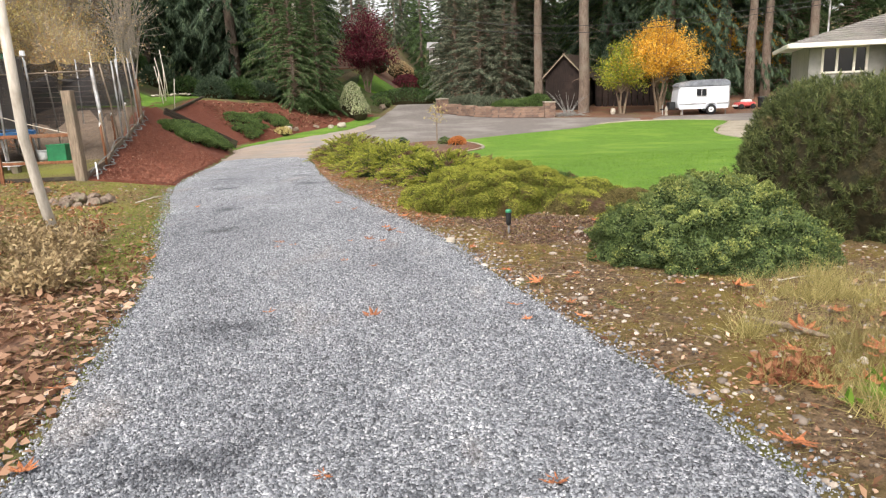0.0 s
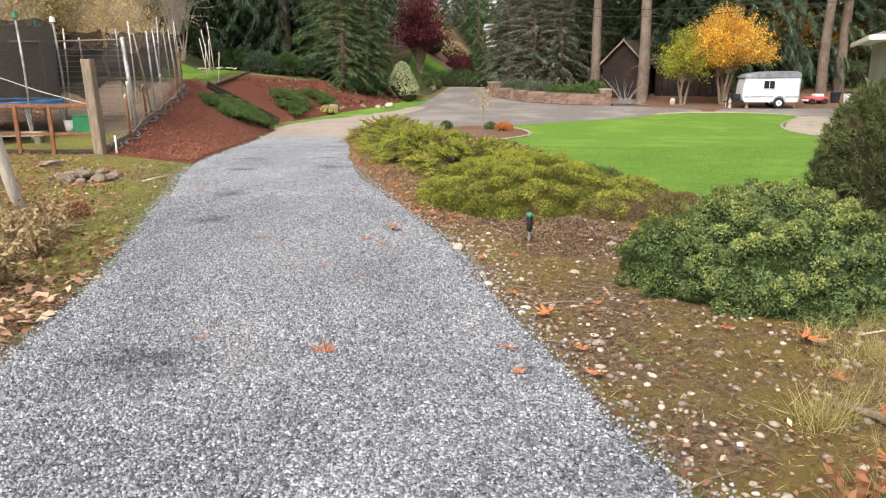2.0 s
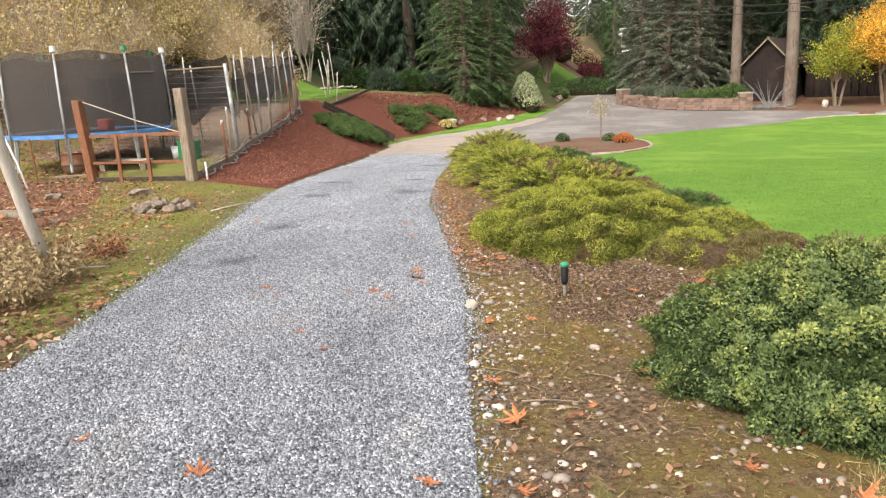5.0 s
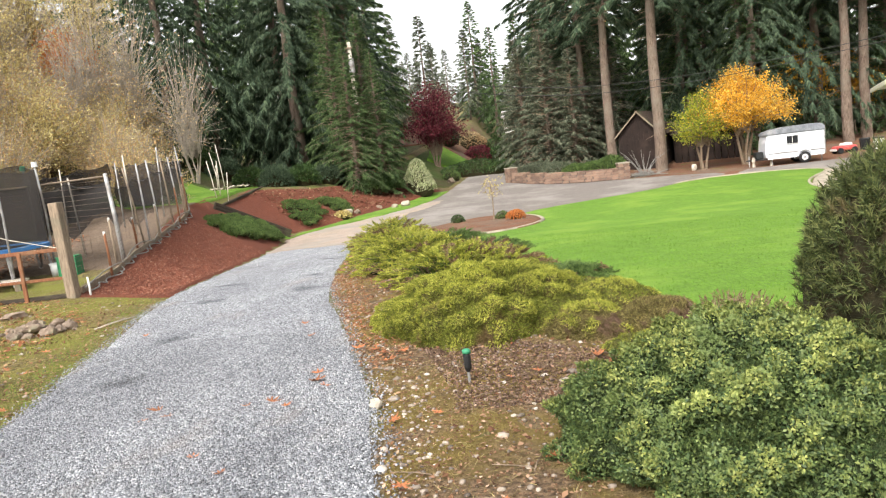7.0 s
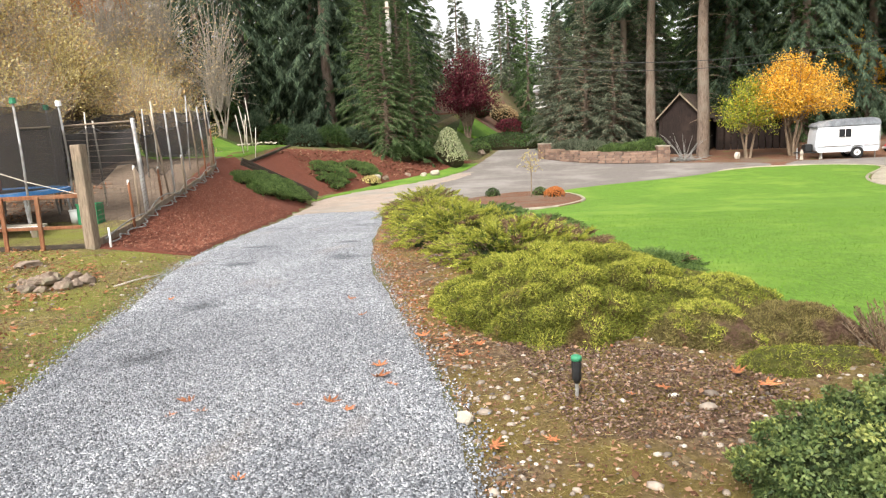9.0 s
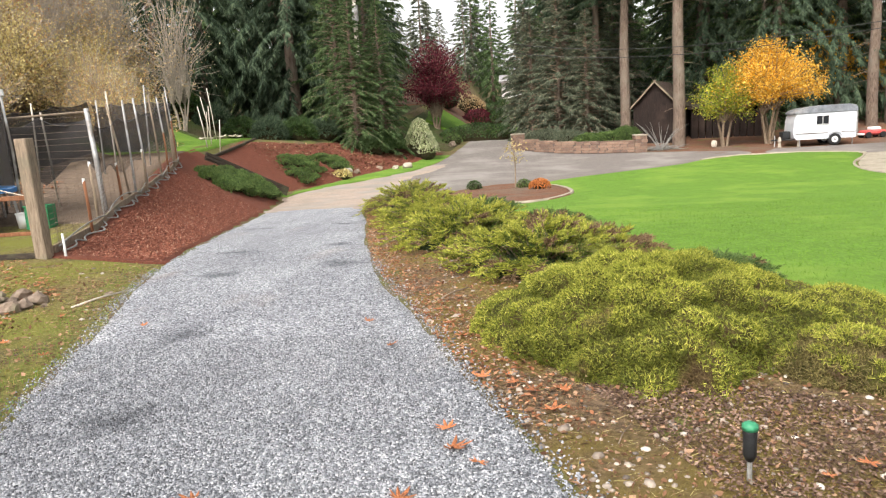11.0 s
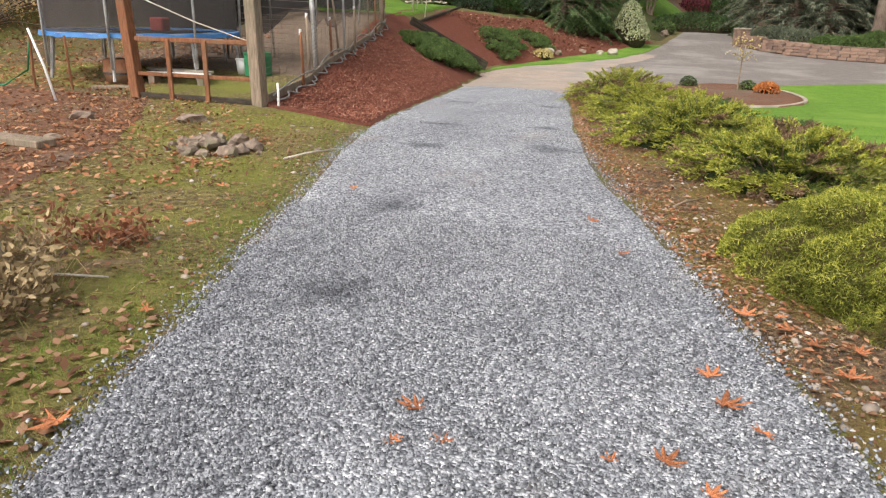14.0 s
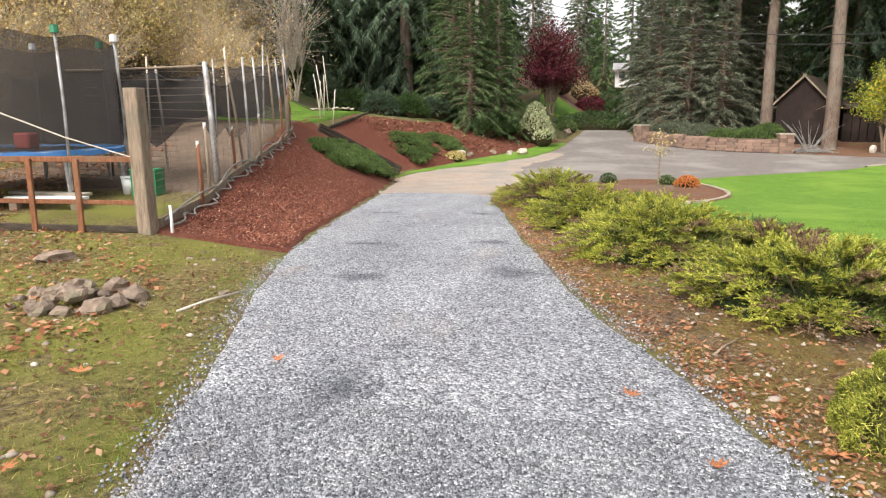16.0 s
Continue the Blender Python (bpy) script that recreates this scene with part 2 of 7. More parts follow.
M_TRAILER = surface("white_painted_metal", (0.66, 0.70, 0.77), (0.76, 0.79, 0.84), 2, (0.6, 0.62, 0.66), 0.9, 0.68, 0.4, 0.06, 0.004)
M_ROOFTIN = surface("grey_tarpaulin", (0.13, 0.145, 0.165), (0.27, 0.29, 0.32), 4, (0.36, 0.36, 0.37), 1.4, 0.6, 0.5, 0.4, 0.02)
M_TYRE = surface("tyre_rubber", (0.012, 0.012, 0.013), (0.03, 0.03, 0.032), 20, None, rough=0.8, relief=0.3)
M_GREEN = surface("green_plastic", (0.02, 0.16, 0.07), (0.03, 0.24, 0.1), 5, None, rough=0.45, relief=0.1)
M_SPRK = surface("sprinkler_green", (0.03, 0.2, 0.1), (0.05, 0.28, 0.15), 20, None, rough=0.4, relief=0.1)
M_BLACK = surface("black_plastic", (0.012, 0.013, 0.014), (0.03, 0.032, 0.034), 12, None, rough=0.5, relief=0.15)
M_HOSE = surface("grey_hose", (0.16, 0.16, 0.15), (0.36, 0.36, 0.34), 10, None, rough=0.6, relief=0.2)
M_BLUE = surface("blue_padding", (0.03, 0.13, 0.36), (0.07, 0.24, 0.5), 4, (0.14, 0.25, 0.42), 1.5, 0.62, 0.55, 0.3, 0.01)
M_RED = surface("red_plastic", (0.5, 0.05, 0.05), (0.65, 0.14, 0.13), 5, None, rough=0.45, relief=0.1)
M_NET = netting("black_garden_net", (0.028, 0.025, 0.026), 0.8)
M_NETSIDE = netting("thin_garden_net", (0.04, 0.036, 0.036), 0.5)
M_NETT = netting("trampoline_net", (0.065, 0.056, 0.05), 0.74)
M_WIRE = surface("rusty_wire", (0.1, 0.075, 0.055), (0.22, 0.175, 0.14), 15, None, rough=0.7, relief=0.2, metal=0.2)
M_DARKWIRE = surface("dark_wire", (0.03, 0.03, 0.03), (0.06, 0.06, 0.06), 15, None, rough=0.6, relief=0.2)
M_ROCK = surface("field_rock", (0.14, 0.105, 0.08), (0.36, 0.285, 0.225), 7, (0.2, 0.2, 0.13), 2.2, 0.6, 0.9, 0.8, 0.03, vary=0.35)
M_SAGE = surface("pale_rock", (0.36, 0.32, 0.26), (0.55, 0.5, 0.42), 6, (0.3, 0.27, 0.2), 2.0, 0.6, 0.9, 0.7, 0.03)
M_WALLSTONE = surface("wall_stone", (0.16, 0.1, 0.075), (0.34, 0.235, 0.185), 8, (0.22, 0.19, 0.16), 1.6, 0.58, 0.9, 0.7, 0.02, vary=0.6)
M_MORTAR = surface("dark_mortar", (0.09, 0.07, 0.06), (0.18, 0.15, 0.13), 15, None, rough=0.95, relief=0.6)
M_CHIMNEY = surface("chimney_stone", (0.16, 0.08, 0.055), (0.36, 0.21, 0.15), 7, (0.26, 0.19, 0.16), 1.6, 0.58, 0.9, 0.7, 0.02, vary=0.6)
M_SHED = surface("dark_stained_boards", (0.012, 0.008, 0.007), (0.032, 0.02, 0.016), 6, (0.042, 0.028, 0.022), 0.9, 0.6, 0.9, 0.5, 0.02, (5, 5, 0.5))
M_SHEDROOF = surface("mossy_shakes", (0.035, 0.024, 0.018), (0.1, 0.068, 0.052), 9, (0.1, 0.11, 0.05), 1.1, 0.6, 0.95, 0.8, 0.03)
M_TRIM = surface("pale_fascia", (0.7, 0.66, 0.58), (0.82, 0.78, 0.7), 6, None, rough=0.6, relief=0.15)
M_HOUSE = surface("grey_siding", (0.26, 0.255, 0.235), (0.34, 0.335, 0.31), 4, (0.3, 0.29, 0.27), 0.8, 0.6, 0.75, 0.3, 0.008)
M_SHINGLE = surface("grey_shingle", (0.17, 0.16, 0.15), (0.3, 0.285, 0.265), 11, (0.22, 0.22, 0.19), 0.8, 0.58, 0.92, 0.7, 0.02, vary=0.25)
M_DARKGLASS, _n, _l, _p = nodes_of("window_glass")
_p.inputs["Base Color"].default_value, _p.inputs["Roughness"].default_value = (0.02, 0.022, 0.025, 1), 0.05
M_DRYLEAF = surface("orange_maple_leaf", (0.4, 0.13, 0.05), (0.66, 0.28, 0.13), 22, (0.3, 0.12, 0.06), 9, 0.58, 0.8, 0.6, 0.01, vary=0.6)

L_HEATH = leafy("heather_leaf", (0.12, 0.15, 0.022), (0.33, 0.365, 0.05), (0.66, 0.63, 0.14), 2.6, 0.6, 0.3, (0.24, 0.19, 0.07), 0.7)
# Darker heather for creases and flanks: shade put into the leaf colour.
L_HEATHD = leafy("shaded_heather_leaf", (0.07, 0.085, 0.014), (0.18, 0.21, 0.032), (0.34, 0.35, 0.06), 3.5, 0.6, 0.3, (0.16, 0.11, 0.05), 0.66)
L_HEATHB = leafy("browning_heather_leaf", (0.08, 0.06, 0.025), (0.2, 0.165, 0.06), (0.36, 0.31, 0.12), 3.0, 0.7, 0.25, (0.16, 0.1, 0.07), 0.56)
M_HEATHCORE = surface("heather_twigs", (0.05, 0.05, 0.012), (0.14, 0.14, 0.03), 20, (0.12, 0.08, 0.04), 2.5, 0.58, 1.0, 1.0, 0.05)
L_JUNI = leafy("juniper_spray", (0.035, 0.07, 0.016), (0.1, 0.155, 0.032), (0.2, 0.26, 0.055), 2.2, 0.6, 0.25)
L_JUNIT = leafy("golden_juniper_tip", (0.17, 0.21, 0.03), (0.38, 0.41, 0.06), (0.66, 0.63, 0.13), 1.6, 0.6, 0.3, (0.2, 0.21, 0.05), 0.58)
L_JUNIB = leafy("dead_juniper_spray", (0.1, 0.06, 0.035), (0.22, 0.14, 0.08), (0.34, 0.24, 0.14), 2.0, 0.8, 0.15)
L_JUNID = leafy("low_juniper_spray", (0.04, 0.08, 0.025), (0.105, 0.17, 0.05), (0.2, 0.28, 0.08), 1.5)
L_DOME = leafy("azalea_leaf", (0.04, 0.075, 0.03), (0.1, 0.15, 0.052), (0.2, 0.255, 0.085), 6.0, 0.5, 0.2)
# Lighter, yellower azalea leaf for the crowns: light from above put into the colour.
L_DOMEY = leafy("lit_azalea_leaf", (0.12, 0.165, 0.046), (0.24, 0.285, 0.08), (0.42, 0.45, 0.14), 3.0, 0.5, 0.25, (0.13, 0.18, 0.06), 0.55)
# Dark green fill: shade under the leaves, painted as a base colour.
M_GREENCORE = surface("green_inner_shade", (0.02, 0.035, 0.012), (0.055, 0.08, 0.025), 25, None, rough=1.0, relief=1.0, depth=0.04)
L_PINE = leafy("mugo_needle", (0.035, 0.055, 0.02), (0.1, 0.13, 0.045), (0.25, 0.27, 0.1), 2.4, 0.55, 0.25, (0.17, 0.13, 0.065), 0.68)
L_FIR = leafy("fir_needle", (0.03, 0.055, 0.032), (0.08, 0.128, 0.076), (0.155, 0.21, 0.12), 0.3, 0.6, 0.35)
L_FIRB = leafy("cedar_needle", (0.04, 0.078, 0.03), (0.095, 0.16, 0.06), (0.19, 0.27, 0.105), 0.4, 0.6, 0.35)
L_FIRG = leafy("spruce_needle", (0.065, 0.085, 0.055), (0.145, 0.17, 0.115), (0.26, 0.28, 0.19), 0.4, 0.6, 0.35)
L_GOLD = leafy("golden_leaf", (0.55, 0.25, 0.02), (0.85, 0.47, 0.05), (0.95, 0.68, 0.16), 0.5, 0.6, 0.35)
L_LIME = leafy("yellow_green_leaf", (0.13, 0.2, 0.03), (0.32, 0.38, 0.05), (0.6, 0.52, 0.06), 0.6, 0.6, 0.35)
L_RED = leafy("dark_red_leaf", (0.05, 0.008, 0.014), (0.13, 0.02, 0.032), (0.26, 0.05, 0.07), 0.6, 0.6, 0.25)
L_TAN = leafy("tan_leaf", (0.32, 0.225, 0.125), (0.58, 0.44, 0.25), (0.8, 0.66, 0.4), 0.6, 0.7, 0.4, (0.46, 0.3, 0.16), 0.62)
M_GREYBARK = surface("grey_twig", (0.28, 0.24, 0.2), (0.5, 0.44, 0.37), 10, None, rough=0.9, relief=0.5)
L_OLIVE = leafy("fading_leaf", (0.46, 0.36, 0.13), (0.7, 0.58, 0.25), (0.84, 0.74, 0.38), 0.4, 0.7, 0.4)
L_AMBER = leafy("amber_leaf", (0.5, 0.28, 0.11), (0.72, 0.45, 0.2), (0.84, 0.62, 0.32), 0.5, 0.7, 0.45)
L_ORANGE = leafy("orange_leaf", (0.4, 0.12, 0.03), (0.62, 0.22, 0.06), (0.75, 0.34, 0.12), 0.5, 0.6, 0.3)
L_PALE = leafy("pale_variegated_leaf", (0.2, 0.26, 0.11), (0.42, 0.46, 0.25), (0.7, 0.7, 0.48), 1.2, 0.5, 0.25)
L_HEDGE = leafy("laurel_leaf", (0.02, 0.05, 0.015), (0.05, 0.1, 0.03), (0.11, 0.17, 0.05), 1.0, 0.4, 0.2)
L_GRASS = leafy("lawn_blade", (0.08, 0.17, 0.014), (0.14, 0.28, 0.03), (0.23, 0.38, 0.05), 0.4, 0.6, 0.3)
L_DRYGRASS = leafy("dry_grass_blade", (0.2, 0.18, 0.06), (0.42, 0.36, 0.14), (0.6, 0.5, 0.24), 1.0, 0.7, 0.3)
L_MOSS = leafy("moss_blade", (0.13, 0.12, 0.028), (0.28, 0.25, 0.058), (0.45, 0.39, 0.13), 0.9, 0.8, 0.2)
L_DRY = leafy("withered_leaf", (0.12, 0.07, 0.045), (0.24, 0.15, 0.095), (0.4, 0.29, 0.19), 2.0)
L_RUST = leafy("rusty_leaf", (0.16, 0.06, 0.028), (0.36, 0.15, 0.07), (0.52, 0.3, 0.17), 1.5, 0.8, 0.15)
L_LITTER = leafy("leaf_litter", (0.1, 0.045, 0.024), (0.22, 0.11, 0.058), (0.46, 0.29, 0.18), 1.2, 0.8, 0.15)
L_PALELIT = leafy("pale_fallen_leaf", (0.24, 0.13, 0.08), (0.46, 0.28, 0.18), (0.68, 0.5, 0.36), 1.0, 0.8, 0.15)
L_BARK = leafy("bark_crumb", (0.055, 0.032, 0.024), (0.14, 0.085, 0.06), (0.32, 0.22, 0.165), 1.2, 0.9, 0.05)
L_MOSSB = leafy("brown_moss_blade", (0.14, 0.11, 0.03), (0.27, 0.21, 0.06), (0.42, 0.34, 0.12), 0.9, 0.8, 0.2)
L_WEED = leafy("dead_weed_stalk", (0.2, 0.14, 0.075), (0.38, 0.28, 0.15), (0.56, 0.44, 0.25), 1.2, 0.8, 0.2)
L_BRACKEN = leafy("rusty_bracken", (0.16, 0.06, 0.03), (0.3, 0.12, 0.06), (0.42, 0.21, 0.11), 1.5, 0.8, 0.2)


# ---- the lie of the land ----
def curve(tab, v):
    """Smooth line through the table's points."""
    xs, ys = np.array([p[0] for p in tab], float), np.array([p[1] for p in tab], float)
    d = np.gradient(ys, xs)
    v = np.clip(np.asarray(v, float), xs[0], xs[-1])
    i = np.clip(np.searchsorted(xs, v) - 1, 0, len(xs) - 2)
    h = xs[i + 1] - xs[i]
    k = (v - xs[i]) / h
    return (2 * k**3 - 3 * k**2 + 1) * ys[i] + (k**3 - 2 * k**2 + k) * h * d[i] + (3 * k**2 - 2 * k**3) * ys[i + 1] + (k**3 - k**2) * h * d[i + 1]


BASE = ((-60, 1.6), (-20, 0.6), (0, 0), (5, -0.1), (8, -0.19), (11, -0.28), (15, -0.40), (20, -0.65), (25, -0.9), (30, -1.04), (36, -0.98), (41, -0.87), (47, -0.74), (55, -0.15), (70, 0.9), (120, 4), (200, 10))
BANK = ((-60, 1.6), (-20, 0.6), (0, 0), (8, -0.17), (15, -0.22), (20, 0.12), (28.6, 1.0), (36, 1.42), (44, 1.1), (52, 1.25), (60, 2.2), (120, 8), (200, 16))
EDGE = ((-60, -3), (0, -3), (10, -5), (15, -5.9), (20.7, -7.25), (27, -8.6), (31, -9.4), (35, -10.0), (40.5, -8.4), (44.8, -7.3), (50.5, -5.6), (60, -5), (200, -5))
TOP = ((-60, -8), (0, -8), (15, -7.9), (20, -9.3), (28.6, -12.2), (36, -13.0), (44, -12.0), (52, -10.5), (200, -12))
DRIVE_L = ((-60, -1.4), (0, -1.6), (2.7, -1.83), (3.9, -2.12), (5.7, -2.55), (7.5, -3.15), (9.4, -3.85), (11.2, -4.45), (12.4, -4.95), (15.2, -5.85), (20.7, -7.2), (27, -8.55), (31, -9.35), (34, -9.7), (37.5, -8.2), (40.75, -6.55), (48, -5.0), (55, -4.25), (62, -3.7))
DRIVE_R = ((-60, 2.3), (0, 1.75), (2.4, 1.4), (3.3, 1.18), (4.5, 0.81), (6.2, 0.33), (7.3, 0.08), (8.3, -0.27), (9.5, -0.68), (11.5, -1.38), (13, -1.92), (16.1, -2.78), (17.5, -3.12), (23, -4.3), (26.5, -5.1), (28.3, -5.2), (30, -4.5), (32, -2.4), (33.2, 0.6), (36, 4.1), (37.4, 6.3), (40, 9), (41, 10.6), (42.5, 11.5), (45, 10), (46.4, 6.9), (48.1, 2.9), (50, 1.3), (52, 0), (56, -0.7), (62, -0.7))


def height(x, y):
    x, y = np.asarray(x, float), np.asarray(y, float)
    b, e, f, g = curve(BASE, y), curve(EDGE, y), curve(TOP, y), curve(BANK, y)
    k = np.clip((e - x) / (e - f), 0, 1)
    z = b + (g - b) * k
    k = np.clip((x - 1.0) / 1.5, 0, 1) * np.clip(1 - (y - 12) / 8, 0, 1) * np.clip((y + 3) / 3, 0, 1)
    z = z + 0.07 * k
    far = np.clip((np.abs(x) - 26) / 40, 0, None)
    hill = 0.42 * np.clip(-15.5 - x, 0, 24) * np.clip((y - 13) / 14, 0, 1) * np.clip((70 - y) / 25, 0, 1)
    return z + far * 1.5 * np.clip(y / 40, 0, 1) + hill


def ground_at(x, y):
    return float(height(x, y))


def ripple(x, y, s=1.0):
    return 0.5 * np.sin(x * 2.3 * s + 1.7 * np.sin(y * 1.1 * s)) + 0.5 * np.sin(y * 2.9 * s + 1.3 * np.sin(x * 1.7 * s + 0.4))


# ---- mesh helpers ----
def mesh_from(name, V, F, mat, parent=None, label="", smooth=False, loc=None):
    """Vertices (n, 3) and faces (m, k), all of k corners, or a list of faces, as one object."""
    me = bpy.data.meshes.new(name)
    if isinstance(F, np.ndarray):
        n, k = F.shape
        me.vertices.add(len(V))
        me.vertices.foreach_set("co", np.ascontiguousarray(V, dtype=np.float32).ravel())
        me.loops.add(n * k)
        me.loops.foreach_set("vertex_index", np.ascontiguousarray(F, dtype=np.int32).ravel())
        me.polygons.add(n)
        me.polygons.foreach_set("loop_start", np.arange(0, n * k, k, dtype=np.int32))
        me.update(calc_edges=True)
    else:
        me.from_pydata([tuple(v) for v in V], [], F)
    if smooth:
        me.polygons.foreach_set("use_smooth", [True] * len(me.polygons))
    me.materials.append(mat)
    ob = new(name, me)
    if loc is not None:
        ob.location = loc
    if parent:
        ob.parent = parent
    if label:
        ob["label"] = label
    return ob


def part(name, bm, mat, parent=None, label="", smooth=False):
    me = bpy.data.meshes.new(name)
    bm.to_mesh(me)
    bm.free()
    me.materials.append(mat)
    if smooth:
        me.polygons.foreach_set("use_smooth", [True] * len(me.polygons))
    ob = new(name, me)
    if parent:
        ob.parent = parent
    if label:
        ob["label"] = label
    return ob


def empty(name, x, y, z, rz=0.0):
    ob = new(name)
    ob.matrix_basis = pose(x, y, z, 0, 0, rz)
    ob.empty_display_size = 0.1
    return ob


def box(bm, c, s, bevel=0.0, rot=None):
    m = Matrix.Translation(c) @ (rot.to_4x4() if rot else Matrix()) @ Matrix.Diagonal((*s, 1))
    r = bmesh.ops.create_cube(bm, size=1, matrix=m)
    if bevel:
        es = list({e for v in r["verts"] for e in v.link_edges})
        bmesh.ops.bevel(bm, geom=es, offset=bevel, segments=1, affect="EDGES")
    return bm


def boxed(c, s, bevel=0.0, rot=None):
    return box(bmesh.new(), c, s, bevel, rot)


def tube(points, radii, sides=6, cap=True):
    """A bmesh tube along points."""
    bm = bmesh.new()
    rings = []
    pts = [Vector(p) for p in points]
    if isinstance(radii, (int, float)):
        radii = [radii] * len(pts)
    for i, p in enumerate(pts):
        d = (pts[min(i + 1, len(pts) - 1)] - pts[max(i - 1, 0)]).normalized()
        a = d.cross(Vector((0.13, 0.97, 0.2)) if abs(d.z) > 0.8 else Vector((0, 0, 1))).normalized()
        b = d.cross(a)
        rings.append([bm.verts.new(p + (a * math.cos(t) + b * math.sin(t)) * radii[i]) for t in (2 * math.pi * j / sides for j in range(sides))])
    for r, q in zip(rings, rings[1:]):
        for j in range(sides):
            bm.faces.new((r[j], r[(j + 1) % sides], q[(j + 1) % sides], q[j]))
    if cap:
        bm.faces.new(rings[0][::-1])
        bm.faces.new(rings[-1])
    bmesh.ops.recalc_face_normals(bm, faces=bm.faces)
    return bm


def strip(name, left, right, y0, y1, step, nx, lift, mat, label, category, wobble=0.06, sink=0.05, crown=0.0):
    """A sheet between two lines, laid on the ground; its rim sinks into it."""
    ys = np.arange(y0, y1 + step * 0.5, step)
    L, R = curve(left, ys), curve(right, ys)
    L = L + wobble * (0.7 * ripple(ys * 0.9, ys * 0.5 + 3) + 0.3 * ripple(ys * 4.1, ys * 3.3))
    R = R + wobble * (0.7 * ripple(ys * 0.8 + 5, ys * 0.6) + 0.3 * ripple(ys * 3.7, ys * 4.3 + 1))
    ys = np.concatenate([[y0 - 0.05], ys, [ys[-1] + 0.05]])
    L, R = np.concatenate([L[:1], L, L[-1:]]), np.concatenate([R[:1], R, R[-1:]])
    eps = np.minimum(0.05, (R - L) * 0.2)
    nx += 2
    k = np.concatenate([[0], np.linspace(0, 1, nx - 1), [1]])
    X = (L + eps)[:, None] + (R - L - 2 * eps)[:, None] * k[None, :]
    X[:, 0], X[:, -1] = L, R
    Y = np.repeat(ys[:, None], nx + 1, 1)
    rim = np.ones_like(X)
    rim[:, 0] = rim[:, -1] = 0
    rim[0, :] = rim[-1, :] = 0
    Z = height(X, Y) + np.where(rim > 0, lift, -sink) + crown * (1 - (2 * k[None, :] - 1) ** 2) + 0.006 * ripple(X, Y, 2.2) * rim
    V = np.stack([X, Y, Z], -1).reshape(-1, 3)
    n = nx + 1
    i = (np.arange(len(ys) - 1)[:, None] * n + np.arange(nx)[None, :]).ravel()
    F = np.stack([i, i + 1, i + n + 1, i + n], 1)
    ob = mesh_from(name, V, F, mat, smooth=True)
    return tagged(ob, label, category, kind="structure")


rng = np.random.default_rng(7)


def unit(v):
    return v / np.maximum(np.linalg.norm(v, axis=-1, keepdims=True), 1e-9)


def around(n, up=0.0):
    d = rng.normal(size=(n, 3))
    d[:, 2] += up
    return unit(d)


def needles(P, D, L, W):
    """One narrow triangle at each point."""
    P, D = np.asarray(P), unit(np.asarray(D))
    L = np.broadcast_to(np.asarray(L, float).reshape(-1, 1), (len(P), 1))
    side = unit(np.cross(D, around(len(P)))) * (np.broadcast_to(np.asarray(W, float).reshape(-1, 1), (len(P), 1)) / 2)
    V = np.stack([P - side, P + side, P + D * L], 1).reshape(-1, 3)
    return V, np.arange(len(P) * 3).reshape(-1, 3)


def blades(P, D, N, L, W):
    """One leaf, a lozenge, at each point: D along it, N its face."""
    P, D = np.asarray(P), unit(np.asarray(D))
    L = np.broadcast_to(np.asarray(L, float).reshape(-1, 1), (len(P), 1))
    W = np.broadcast_to(np.asarray(W, float).reshape(-1, 1), (len(P), 1))
    side = unit(np.cross(D, N)) * W / 2
    nn = unit(np.cross(side, D))
    V = np.stack([P, P + D * L * 0.45 + side + nn * W * 0.15, P + D * L, P + D * L * 0.45 - side + nn * W * 0.15], 1).reshape(-1, 3)
    return V, np.arange(len(P) * 4).reshape(-1, 4)


def stones(P, size, flat=0.6):
    """One rough stone chip at each point: a lopsided stub on the ground."""
    n = len(P)
    c = np.array([[-1, -0.8, 0], [0.9, -1, 0], [1, 0.9, 0], [-0.9, 1, 0], [-0.5, -0.55, 1], [0.6, -0.4, 1], [0.5, 0.6, 0.9], [-0.6, 0.45, 1.1]], float) * 0.5
    q = np.array([[4, 5, 6, 7], [0, 1, 5, 4], [1, 2, 6, 5], [2, 3, 7, 6], [3, 0, 4, 7]])
    V = c[None] + 0.3 * (rng.random((n, 8, 3)) - 0.5)
    V[:, :, 2] *= flat * 1.5
    V *= (np.asarray(size).reshape(-1, 1, 1) * np.array([1.1, 0.8, 1.0]))
    a, b = rng.random(n) * 2 * np.pi, (rng.random(n) - 0.5) * 0.9
    ca, sa, cb, sb = np.cos(a), np.sin(a), np.cos(b), np.sin(b)
    y2, z2 = V[:, :, 1] * cb[:, None] - V[:, :, 2] * sb[:, None], V[:, :, 1] * sb[:, None] + V[:, :, 2] * cb[:, None]
    x3, y3 = V[:, :, 0] * ca[:, None] - y2 * sa[:, None], V[:, :, 0] * sa[:, None] + y2 * ca[:, None]
    V = np.stack([x3, y3, z2], -1) + np.asarray(P)[:, None, :]
    F = (np.arange(n)[:, None, None] * 8 + q[None]).reshape(-1, 4)
    return V.reshape(-1, 3), F


def on_strip(n, left, right, y0, y1, inset=0.0, lift=0.0):
    """Random places on the ground between two lines."""
    y = y0 + (y1 - y0) * rng.random(n)
    L, R = curve(left, y) + inset, curve(right, y) - inset
    x = L + (R - L) * rng.random(n)
    return np.stack([x, y, height(x, y) + lift], 1)


